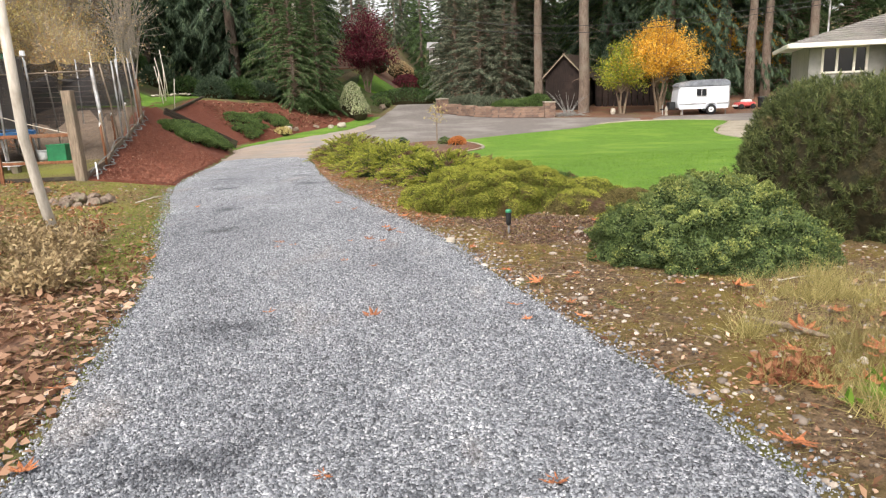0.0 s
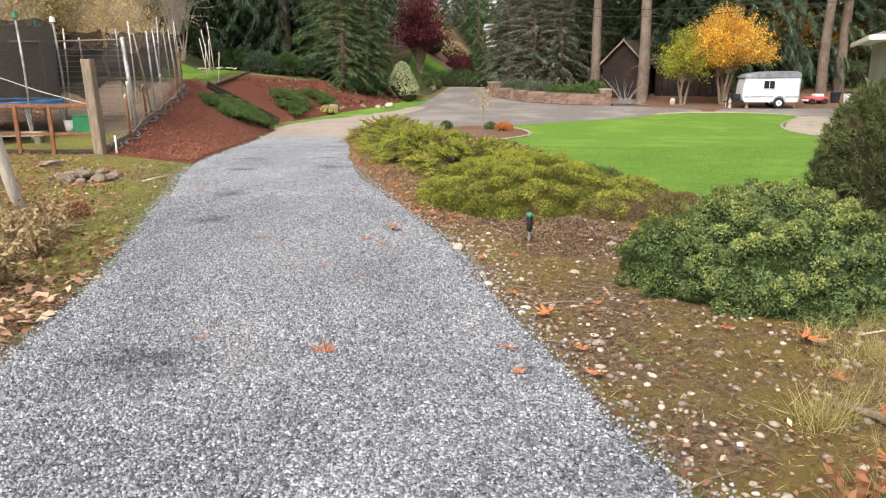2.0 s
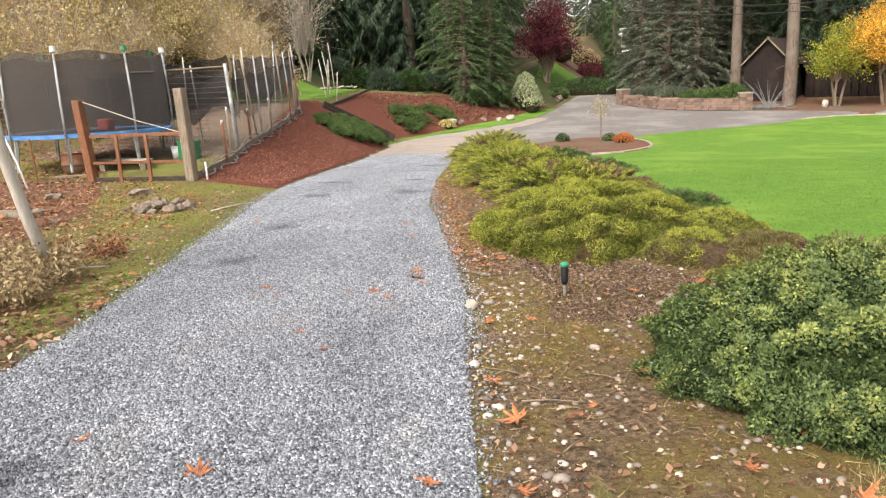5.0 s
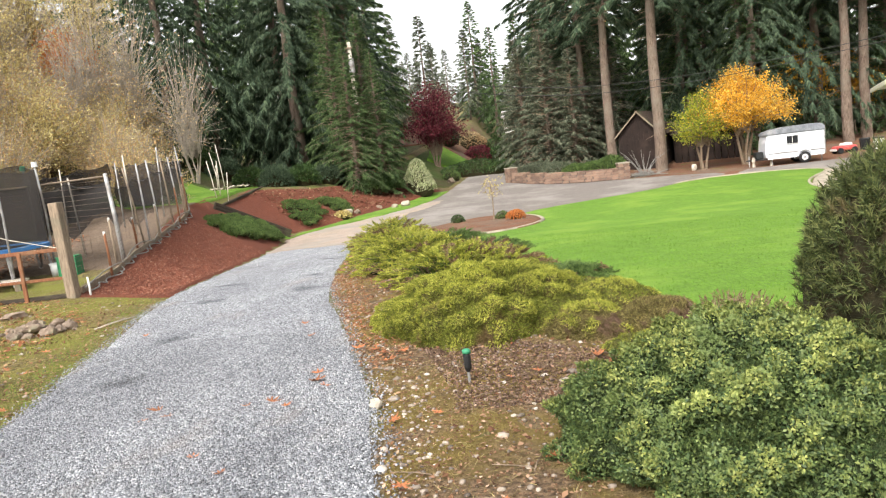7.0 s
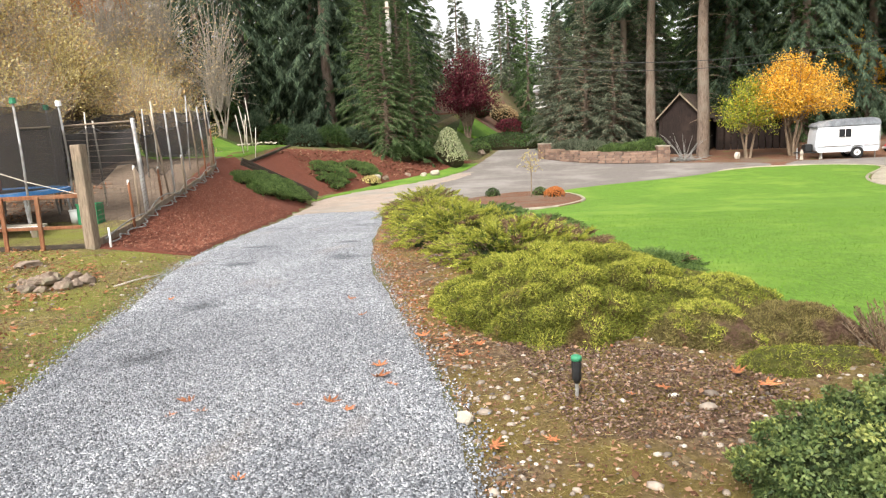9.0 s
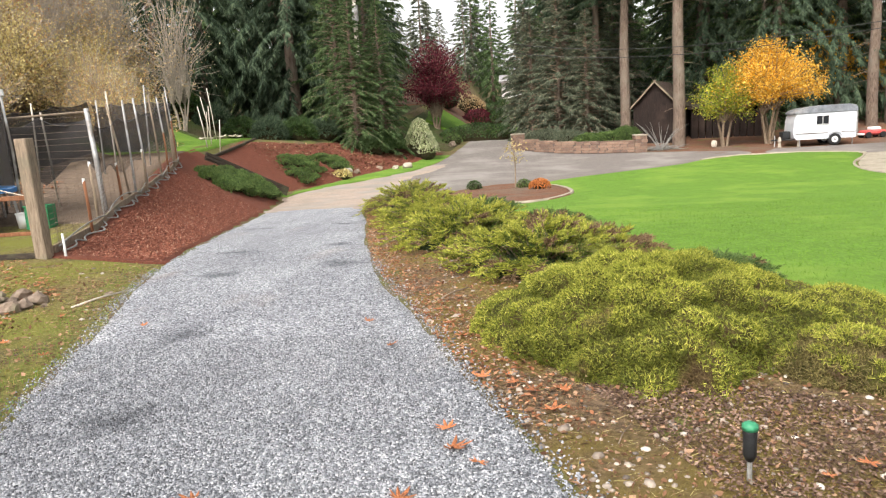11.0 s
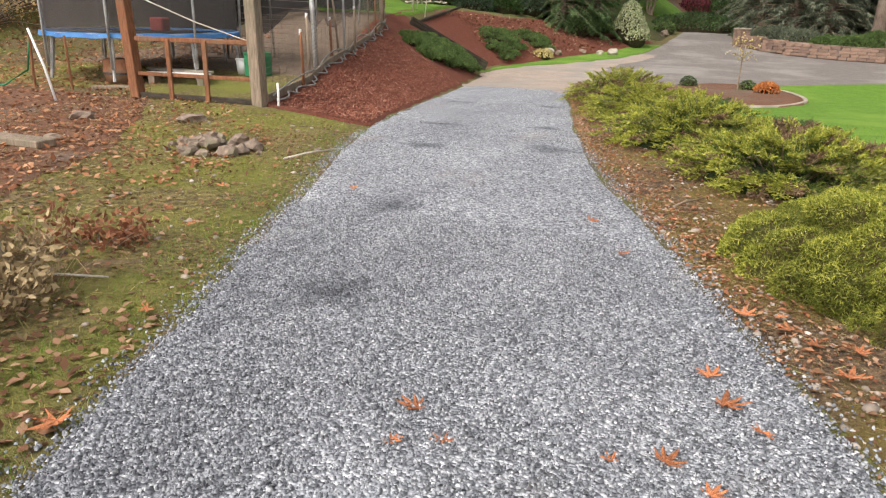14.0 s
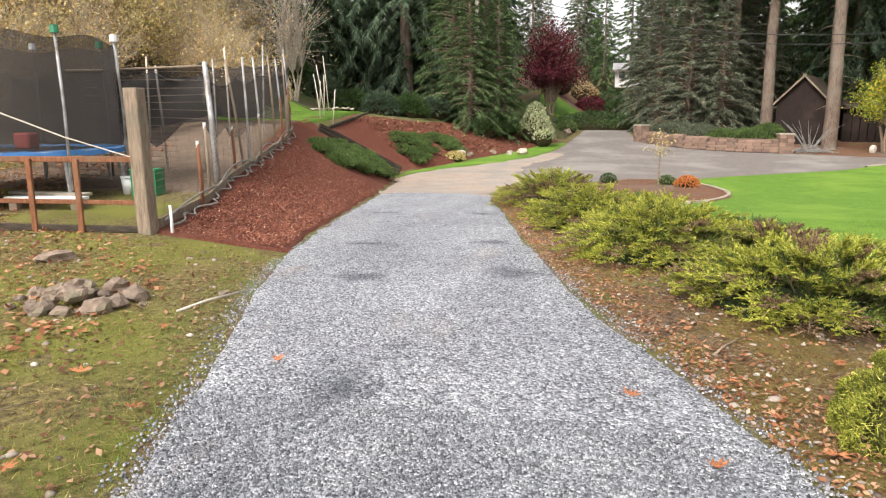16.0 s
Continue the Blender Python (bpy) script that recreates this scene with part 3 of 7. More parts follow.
# ---- ground ----
def axis(a, b, fine0, fine1, step, grow=1.18):
    v = list(np.arange(fine0, fine1, step))
    s, q = step, fine1
    while q < b:
        v.append(q)
        s *= grow
        q += s
    s, q, w = step, fine0 - step, []
    while q > a:
        w.append(q)
        s *= grow
        q -= s
    return np.array([a] + w[::-1] + v + [b])


gx, gy = axis(-900, 900, -14, 18, 0.3), axis(-400, 1500, -2, 60, 0.3)
GX, GY = np.meshgrid(gx, gy)
GZ = height(GX, GY)
far_up = np.clip((np.hypot(GX, GY - 30) - 110) / 160, 0, 1)
GZ = GZ + 8 * far_up * far_up * np.clip((GY + 60) / 120, 0, 1)
nxg = len(gx)
ig = (np.arange(len(gy) - 1)[:, None] * nxg + np.arange(nxg - 1)[None, :]).ravel()
ground = mesh_from("ground", np.stack([GX, GY, GZ], -1).reshape(-1, 3), np.stack([ig, ig + 1, ig + nxg + 1, ig + nxg], 1), M_GROUND, smooth=True)
tagged(ground, "brown earth with moss and fallen leaves", "ground", kind="structure")

gravel_drive = strip("road", DRIVE_L, DRIVE_R, -14, 27.2, 0.2, 16, 0.012, M_GRAVEL, "grey crushed gravel driveway with faint wheel tracks", "driveway", 0.05, 0.03, 0.02)
strip("pavement", DRIVE_L, DRIVE_R, 26.6, 61.5, 0.35, 24, 0.006, M_ASPHALT, "worn grey-brown asphalt drive and turning court", "drive", 0.05, 0.04)
strip("road_1", DRIVE_L, ((26, -5), (28.3, -5.2), (30, -4.6), (31.5, -4.2), (34, -5.2), (37, -5.6), (42, -4.6), (47, -4.1)), 26.7, 46, 0.3, 14, 0.02, M_SAND, "tan packed sand and dirt stretch of drive", "drive", 0.25, 0.03)
VERGE_R = ((-14, 7), (5, 7), (8.5, 3.4), (10, 2.2), (13, 1.2), (20, 0), (25, -0.7), (28.4, -3.6))
strip("ground_1", DRIVE_R, VERGE_R, -14, 28.2, 0.25, 14, 0.004, M_VERGE, "stony verge of moss, bark crumbs and pebbles", "ground", 0.02, 0.03)
strip("ground_2", ((5, -9.5), (10, -10.5), (15.5, -11.5)), DRIVE_L, 6.0, 15.3, 0.25, 16, 0.004, M_MOSS, "yellow-green mossy grass with scattered leaves", "grass", 0.03, 0.03)
LAWN_L = ((7, 4.4), (8.5, 3.3), (10, 2.3), (13, 1.3), (16, 0.6), (20, 0), (24.8, -0.5), (26.3, 0.6), (29.2, 1.55), (31.3, 1.3), (33.2, 0.8), (36, 4.2), (37.4, 6.4), (40, 9.1), (40.7, 10.3))
LAWN_R = ((7, 14), (20, 13), (27.7, 12.1), (31.4, 12.0), (34.2, 12.9), (37.4, 14.5), (38.6, 15.0), (40.0, 14.6), (40.7, 13.2))
strip("ground_3", LAWN_L, LAWN_R, 7, 40.7, 0.3, 36, 0.03, M_LAWN, "bright green closely mown lawn", "lawn", 0.02, 0.02)
strip("ground_4", ((25.4, -0.9), (28, -3.2), (31, -3.0), (33.2, -1.3)), ((25.4, -0.7), (26.3, 0.5), (29.2, 1.45), (31.4, 1.2), (33.2, 0.4)), 25.4, 33.2, 0.2, 14, 0.05, M_LITTER, "brown bark planting bed edged in concrete", "planting bed", 0.02, 0.04)
strip("ground_5", TOP, DRIVE_L, 15.3, 31.2, 0.2, 26, 0.035, M_MULCH, "sloping bed of red-brown bark mulch", "mulch bed", 0.04, 0.05)
strip("ground_6", ((30.4, -11.9), (36, -12.8), (44, -11.5), (52, -9.6)), ((30.4, -10.9), (32, -10.4), (35.1, -9.95), (40.5, -8.5), (44.8, -7.4), (52, -5.2)), 30.4, 52, 0.3, 22, 0.03, M_MULCH, "upper bed of red bark mulch with leaves", "mulch bed", 0.06, 0.06)
strip("ground_7", ((32.6, -10.4), (35.1, -9.95), (40.5, -8.5), (44.8, -7.4), (51, -5.6)), DRIVE_L, 32.6, 51, 0.3, 8, 0.03, M_LAWN, "narrow green grass strip beside the drive", "lawn", 0.03, 0.03)
strip("ground_8", ((40.9, 8.6), (44, 9.5), (46.4, 7.2), (52, 6.6), (60, 6.0)), ((40.9, 30), (52, 34), (60, 36)), 40.9, 60, 0.4, 30, 0.003, M_LITTER, "red-brown needle litter below the firs", "ground", 0.05, 0.03)
strip("pavement_1", ((35, 15.3), (38.6, 15.4), (41.4, 12.0), (44.2, 13.2)), ((35, 30), (44.2, 32)), 38.9, 44.0, 0.3, 20, 0.014, M_ASPHALT, "dark asphalt parking strip before the trailer", "parking", 0.03, 0.03)
strip("pavement_2", LAWN_R, ((27, 13.6), (31.4, 13.8), (34.2, 15.8), (38.6, 17.4)), 27.2, 38.4, 0.25, 6, 0.04, M_CONCRETE, "pale concrete garden path", "path", 0.02, 0.03)
strip("ground_9", ((53, -30), (60, -26), (90, -30)), ((53, -4.8), (62, -4.2), (90, -2)), 53, 90, 0.8, 20, 0.02, M_WOODS, "dark forest floor", "ground", 0.1, 0.05)
strip("ground_10", ((61, -7.5), (70, -8), (85, -9)), ((61, 2), (70, 2), (85, 3)), 62.5, 71, 0.6, 14, 0.2, M_LAWN, "green lawn beyond the hedge", "lawn", 0.1, 0.3)
strip("ground_15", ((71, -14), (100, -20)), ((71, 8), (100, 14)), 71, 100, 0.8, 20, 0.1, M_LITTER, "brown mulched bank beyond the far lawn", "ground", 0.2, 0.3)
strip("ground_11", ((15.5, -16), (20, -15), (32, -17)), TOP, 15.6, 19, 0.3, 14, 0.012, M_MOSS, "grassy garden plot behind the fence", "grass", 0.05, 0.03)
strip("ground_16", ((15.5, -16), (20, -15), (32, -17)), TOP, 18.2, 30.2, 0.3, 14, 0.018, M_SOIL, "bare brown garden soil behind the fence", "soil", 0.05, 0.03)
strip("ground_12", ((-14, -10), (7.5, -10)), DRIVE_L, -14, 7.4, 0.3, 14, 0.003, M_LITTER, "brown leaf-strewn verge", "ground", 0.03, 0.03)
strip("ground_18", ((7.2, -14), (15.2, -15)), ((7.2, -5.6), (9.5, -6.3), (11, -7.1), (13, -8.2), (15.2, -10.2)), 7.2, 15.1, 0.2, 20, 0.014, M_LITTER, "brown earth under rusty leaves", "ground", 0.25, 0.02)
strip("ground_17", ((39, -30), (54, -30)), ((39, -13.4), (44, -11.7), (52, -9.8), (54, -9)), 39, 53.5, 0.5, 20, 0.025, M_WOODS, "dark forest floor above the upper bed", "ground", 0.1, 0.05)


# ---- plants ----
def blob_surface(blobs, n, low=-0.15):
    """Places on the outside of a heap of ellipsoids, with normals. blobs: (x, y, z, rx, ry, rz)."""
    B = np.array(blobs, float)
    area = (B[:, 3] * B[:, 4] + B[:, 3] * B[:, 5] + B[:, 4] * B[:, 5])
    pick = rng.choice(len(B), n * 2, p=area / area.sum())
    d = around(n * 2)
    d[:, 2] = np.where(d[:, 2] < low, -d[:, 2], d[:, 2])
    P = B[pick, :3] + d * B[pick, 3:]
    N = unit(d / B[pick, 3:])
    keep = np.ones(len(P), bool)
    for i, b in enumerate(B):
        inside = (((P - b[:3]) / b[3:]) ** 2).sum(1) < 0.9
        keep &= ~(inside & (pick != i))
    S = np.minimum(B[pick, 3], B[pick, 5])[keep][:n][:, None]
    P, N = P[keep][:n], N[keep][:n]
    lump = 1 + 0.07 * (np.sin(P[:, 0] * 9 + 2 * np.sin(P[:, 1] * 7)) + np.sin(P[:, 1] * 11 + P[:, 2] * 9))
    return P, N, lump, S


# Solid filling of a shrub; its dark colour stands for the shade inside.
def core_mesh(blobs, shrink, mat, parent, name="inner_core"):
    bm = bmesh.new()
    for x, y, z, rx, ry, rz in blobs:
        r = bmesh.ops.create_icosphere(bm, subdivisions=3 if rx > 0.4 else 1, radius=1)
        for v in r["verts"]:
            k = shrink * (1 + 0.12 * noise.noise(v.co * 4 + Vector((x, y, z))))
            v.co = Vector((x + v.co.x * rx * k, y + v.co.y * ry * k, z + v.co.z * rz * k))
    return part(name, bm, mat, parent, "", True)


def shrub(name, x, y, blobs, n, mat, label, category, style="leaf", size=0.03, group="", core=0.86, rz=0.0, up=0.6, sink=0.05, core_mat=None, ragged=1.0, low=-0.15, leafless=0):
    """A shrub of many small leaves over a solid core coloured as inner shade; blobs lie round its foot."""
    root = empty(name, x, y, ground_at(x, y) - sink, rz)
    tagged(root, label, category, group)
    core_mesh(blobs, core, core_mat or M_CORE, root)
    P, N, lump, S = blob_surface(blobs[leafless:], n, low)
    k = len(P)
    P = P + N * ragged * S * ((lump - 1)[:, None] * 0.5 - 0.1 * rng.random((k, 1)) + 0.02)
    if style == "leaf":
        D = unit(N * 0.55 + around(k) * 0.8 + np.array([0, 0, 0.25]))
        V, F = blades(P, D, unit(N + around(k) * 0.5), size * (0.7 + 0.6 * rng.random(k)), size * 0.55)
    else:
        m = 6
        D = unit(N * 0.6 + around(k) * 0.55 + np.array([0, 0, up]))
        S = unit(np.cross(D, N + around(k) * 0.4))
        PP, DD, LL = [], [], []
        for i in range(m):
            s = (i / (m - 1))
            sg = 1 if i % 2 else -1
            PP.append(P + D * size * s * 0.7)
            DD.append(unit(D + S * sg * (0.75 - 0.5 * s)))
            LL.append(np.full(k, size * (0.62 - 0.28 * s)) * (0.7 + 0.6 * rng.random(k)))
        V, F = needles(np.concatenate(PP), np.concatenate(DD), np.concatenate(LL), size * 0.16)
    mesh_from("foliage", V, F, mat, root)
    return root


def slope_patch(name, x, y, rx, ry, rz, n, leaves, mat, label, seed, size=0.17):
    """Creeping plants: many small low lobes that follow the slope."""
    r = random.Random(seed)
    z0 = ground_at(x, y)
    blobs = []
    for i in range(n):
        a, u = i * 2.39996, math.sqrt((i + 0.5) / n)
        dx, dy = rx * u * math.cos(a) + 0.1 * r.random(), ry * u * math.sin(a) + 0.1 * r.random()
        s = 0.2 + 0.2 * r.random()
        blobs.append((dx, dy, ground_at(x + dx, y + dy) - z0 + 0.04, s, s * 1.2, rz * (0.6 + 0.7 * r.random())))
    return shrub(name, x, y, blobs, leaves, mat, label, "ground cover", "spray", size, "creeping junipers", 0.75, 0.0, 0.35, 0.0, None, 1.5, 0.1)


def limb_points(base, d, length, droop, n=5):
    pts, p, v = [Vector(base)], Vector(base), Vector(d).normalized()
    for i in range(n):
        v = (v + Vector((0, 0, -droop / n)) + Vector(rng.normal(size=3) * 0.06)).normalized()
        p = p + v * length / n
        pts.append(p.copy())
    return pts


def join_tubes(name, tubes, mat, parent, label=""):
    """Several limbs of one plant as one mesh. tubes: (points, r0, r1, sides)."""
    V, F = [], []
    for pts, r0, r1, sides in tubes:
        b, n = len(V), len(pts)
        for i, p in enumerate(pts):
            d = (pts[min(i + 1, n - 1)] - pts[max(i - 1, 0)]).normalized()
            a = d.cross(Vector((0.13, 0.97, 0.2)) if abs(d.z) > 0.8 else Vector((0, 0, 1))).normalized()
            c = d.cross(a)
            r = r0 + (r1 - r0) * i / (n - 1)
            V += [p + (a * math.cos(t) + c * math.sin(t)) * r for t in (2 * math.pi * j / sides for j in range(sides))]
        F += [(b + i * sides + j, b + i * sides + (j + 1) % sides, b + (i + 1) * sides + (j + 1) % sides, b + (i + 1) * sides + j) for i in range(n - 1) for j in range(sides)]
    return mesh_from(name, np.array([tuple(v) for v in V]), np.array(F), mat, parent, label, True)


def conifer(name, tall, wide, bare, mat, trunk_r, label, droop=0.5, sprays=16, limbs=210, size=0.5, lean=0.0, dead=0, category="conifer tree", bare_wood=True):
    """A fir: tapered trunk, limbs in uneven whorls, hanging sprays of needles."""
    root = empty(name, 0, 0, 0)
    tagged(root, label, category)
    n = 14
    spine = [Vector((lean * (i / n) ** 2 + 0.05 * math.sin(i * 1.3), 0.06 * math.sin(i * 0.9), tall * i / n - 0.3)) for i in range(n + 1)]
    tubes = []
    P, D, L = [], [], []
    for i in range(limbs):
        k = (i + rng.random()) / limbs
        h = bare + (tall * 0.985 - bare) * k
        reach = wide * (1 - k) ** 0.8 * (0.55 + 0.6 * rng.random()) * (0.75 + 0.25 * min(1, k * 8)) + 0.25
        a = i * 2.39996 + rng.normal() * 0.3
        at = spine[0] + (spine[-1] - spine[0]) * (h / tall)
        at.x = lean * (h / tall) ** 2
        d = Vector((math.cos(a), math.sin(a), 0.25 + 0.5 * k))
        pts = limb_points(at, d, reach, droop * (1.1 - 0.6 * k), 4)
        tubes.append((pts, 0.02 + 0.018 * reach, 0.008, 3))
        m = max(4, int(sprays * reach / wide * 1.3))
        arr = np.array([tuple(p) for p in pts])
        s = 0.18 + 0.82 * rng.random(m) ** 0.7
        idx = np.minimum((s * 4).astype(int), 3)
        f = (s * 4 - idx)[:, None]
        q = arr[idx] * (1 - f) + arr[idx + 1] * f
        along = unit(arr[idx + 1] - arr[idx])
        side = unit(np.cross(along, np.array([0, 0, 1.0])))
        for j in range(7):
            sg = (rng.random((m, 1)) - 0.5) * 2.6
            dd = unit(along * 0.75 + side * sg + np.array([0, 0, -0.55 * droop]) + around(m) * 0.28)
            P.append(q + around(m) * 0.07)
            D.append(dd)
            L.append(size * (0.45 + 0.8 * rng.random(m)) * (0.55 + 0.45 * (1 - k)))
    join_tubes("trunk", [(spine, trunk_r, trunk_r * 0.15, 10)], M_BARK, root, "furrowed grey-brown trunk")
    for i in range(dead):
        h = 1.5 + (bare - 1.0) * rng.random()
        a = rng.random() * 6.28
        tubes.append((limb_points(spine[0] + (spine[-1] - spine[0]) * (h / tall), (math.cos(a), math.sin(a), 0.1), 0.5 + 1.3 * rng.random(), 0.5, 3), 0.025, 0.006, 3))
    if bare_wood:
        join_tubes("branchwork", tubes, M_TWIG, root)
    V, F = needles(np.concatenate(P), np.concatenate(D), np.concatenate(L), size * 0.17)
    mesh_from("crown", V, F, mat, root)
    return root


def broadleaf(name, tall, wide, stem, mats, label, category="tree", stems=3, twigs=60, leaves=6000, size=0.14, vase=0.9, trunk_r=0.09, flat=1.0, bark=None, low=0.12):
    """A leafy tree: several stems that fork into twigs, leaves along the twigs."""
    root = empty(name, 0, 0, 0)
    tagged(root, label, category)
    bark = bark or M_TWIG
    tubes, tips = [], []
    for s in range(stems):
        a = 6.28 * s / stems + 0.5 * rng.random()
        foot = Vector((0.12 * math.cos(a) * (stems > 1), 0.12 * math.sin(a) * (stems > 1), -0.15))
        fork = foot + Vector((0.22 * stem * math.cos(a), 0.22 * stem * math.sin(a), stem + 0.15)) * (0.9 + 0.2 * rng.random())
        tubes.append(([foot, foot.lerp(fork, 0.5) + Vector(rng.normal(size=3) * 0.04), fork], trunk_r, trunk_r * 0.62, 7))
        for t in range(twigs // stems):
            b, u = rng.random() * 6.28, rng.random() ** 0.6
            end = Vector((wide * u * math.cos(b), wide * u * math.sin(b), stem + (tall - stem) * (low + (1 - low) * math.sqrt(max(0, 1 - (u * 0.96) ** 2)) * rng.random() ** 0.45 * flat)))
            mid = fork.lerp(end, 0.45) + Vector((0, 0, (tall - stem) * 0.1 * vase)) - Vector((end.x, end.y, 0)) * 0.12 * vase
            pts = [fork, fork.lerp(mid, 0.6) + Vector(rng.normal(size=3) * 0.05), mid, mid.lerp(end, 0.6) + Vector(rng.normal(size=3) * 0.06), end]
            tubes.append((pts, trunk_r * 0.28, 0.006, 4))
            tips.append(pts)
    join_tubes("branchwork", tubes, bark, root)
    per = leaves // len(mats)
    for j, (mname, m, test) in enumerate(mats):
        use = [p for p in tips if test(p[-1])] or tips
        pick = rng.integers(0, len(use), per)
        arr = np.array([[tuple(q) for q in p] for p in use])[pick]
        s = 0.35 + 0.65 * rng.random(per) ** 0.8
        idx = np.minimum((s * 4).astype(int), 3)
        f = (s * 4 - idx)[:, None]
        r = np.arange(per)
        P = arr[r, idx] * (1 - f) + arr[r, idx + 1] * f + rng.normal(size=(per, 3)) * size * 1.5
        D = around(per, -0.1)
        V, F = blades(P, D, around(per), size * (0.6 + 0.7 * rng.random(per)), size * 0.6)
        mesh_from(mname, V, F, m, root)
    return root


def always(p):
    return True


def place(ob, x, y, rz=0.0, s=1.0, sz=None, sink=0.0):
    """Stands a thing on the ground at a size."""
    ob.matrix_basis = pose(x, y, ground_at(x, y) - sink, 0, 0, rz) @ Matrix.Diagonal((s, s, sz or s, 1))
    return ob


def another(ob, x, y, rz=0.0, s=1.0, sz=None, sink=0.0):
    o = copy_thing(ob, Matrix())
    return place(o, x, y, rz, s, sz, sink)


def reach_of(blobs, d, foot=0.08):
    """How far the outline of a heap of ellipsoids lies from its foot, along each direction."""
    o = np.array([0, 0, foot])
    r = np.full(len(d), 0.05)
    for b in np.array(blobs, float):
        u, w = d / b[3:], (o - b[:3]) / b[3:]
        A, B, C = (u * u).sum(1), (u * w).sum(1), (w * w).sum() - 1
        q = B * B - A * C
        r = np.maximum(r, np.where(q > 0, (-B + np.sqrt(np.maximum(q, 0))) / A, 0))
    return r


def mound(name, x, y, blobs, n, mats, label, style, size, clumps, bulge, core_mat, group="", category="shrub", tips=0.62, rz=0.0):
    """A dense rounded shrub: one skin over its outline, swollen into clumps with dark creases between, leaves set on
    it.
    mats: the leaf of the creases and flanks, mostly in a shaded tone, and the lit tone of the clumps' crowns."""
    root = tagged(empty(name, x, y, ground_at(x, y) - 0.04, rz), label, category, group)
    foot = np.array([0, 0, 0.08])
    seeds = around(clumps * 3)
    seeds = seeds[seeds[:, 2] > -0.05][:clumps]
    C = foot + seeds * reach_of(blobs, seeds)[:, None]
    wide = 1.0 * math.sqrt(2 * math.pi * float((reach_of(blobs, seeds) ** 2).mean()) / len(C) / math.pi)
    fat = 0.6 + 0.8 * rng.random(len(C))

    def skin(d):
        r = reach_of(blobs, d)
        P = foot + d * r[:, None]
        best, which = np.full(len(P), -9.0), np.zeros(len(P), int)
        for i, c in enumerate(C):
            v = fat[i] * (1 - (((P - c) ** 2).sum(1)) / wide ** 2)
            up = v > best
            best[up], which[up] = v[up], i
        best = np.clip(best, -0.6, 1.4) + 0.16 * np.sin(P[:, 0] * 31 + 2 * np.sin(P[:, 1] * 23)) * np.sin(P[:, 1] * 29 + 2 * np.sin(P[:, 2] * 37 + P[:, 0] * 17))
        return r, P, best, which

    bm = bmesh.new()
    bmesh.ops.create_icosphere(bm, subdivisions=5, radius=1)
    D = np.array([tuple(v.co) for v in bm.verts])
    D[:, 2] = np.maximum(D[:, 2], -0.25)
    D = unit(D)
    r, P, h, w = skin(D)
    P = foot + D * (r * 0.93 + bulge * (h - 0.45))[:, None]
    for v, p in zip(bm.verts, P):
        v.co = (p[0], p[1], max(p[2], -0.1))
    part("inner_core", bm, core_mat, root, "", True)
    D = around(n * 4)
    D = D[D[:, 2] > -0.12]
    r = reach_of(blobs, D)
    D = D[rng.random(len(D)) < (r / r.max()) ** 2][:n]
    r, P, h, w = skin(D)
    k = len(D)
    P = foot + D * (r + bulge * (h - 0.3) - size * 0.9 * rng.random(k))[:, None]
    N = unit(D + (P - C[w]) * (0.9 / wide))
    # Upturned and outermost leaves get the paler mat, painting in the top light.
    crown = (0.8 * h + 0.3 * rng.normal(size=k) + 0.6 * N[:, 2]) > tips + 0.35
    for nm, m, sel in (("foliage", mats[0], ~crown), ("lit_foliage", mats[1], crown)):
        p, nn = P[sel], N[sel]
        q = len(p)
        if style == "leaf":
            dd = unit(nn * 0.25 + around(q) * 0.95 + np.array([0, 0, 0.15]))
            V, F = blades(p, dd, unit(nn + around(q) * 0.5), size * (0.7 + 0.6 * rng.random(q)), size * 0.55)
        else:
            dd = unit(nn * 0.6 + around(q) * 0.75 + np.array([0, 0, 0.25]))
            V, F = needles(p - dd * size * 0.4, dd, size * (0.6 + 0.9 * rng.random(q)), size * 0.24)
        mesh_from(nm, V, F, m, root)
    return root


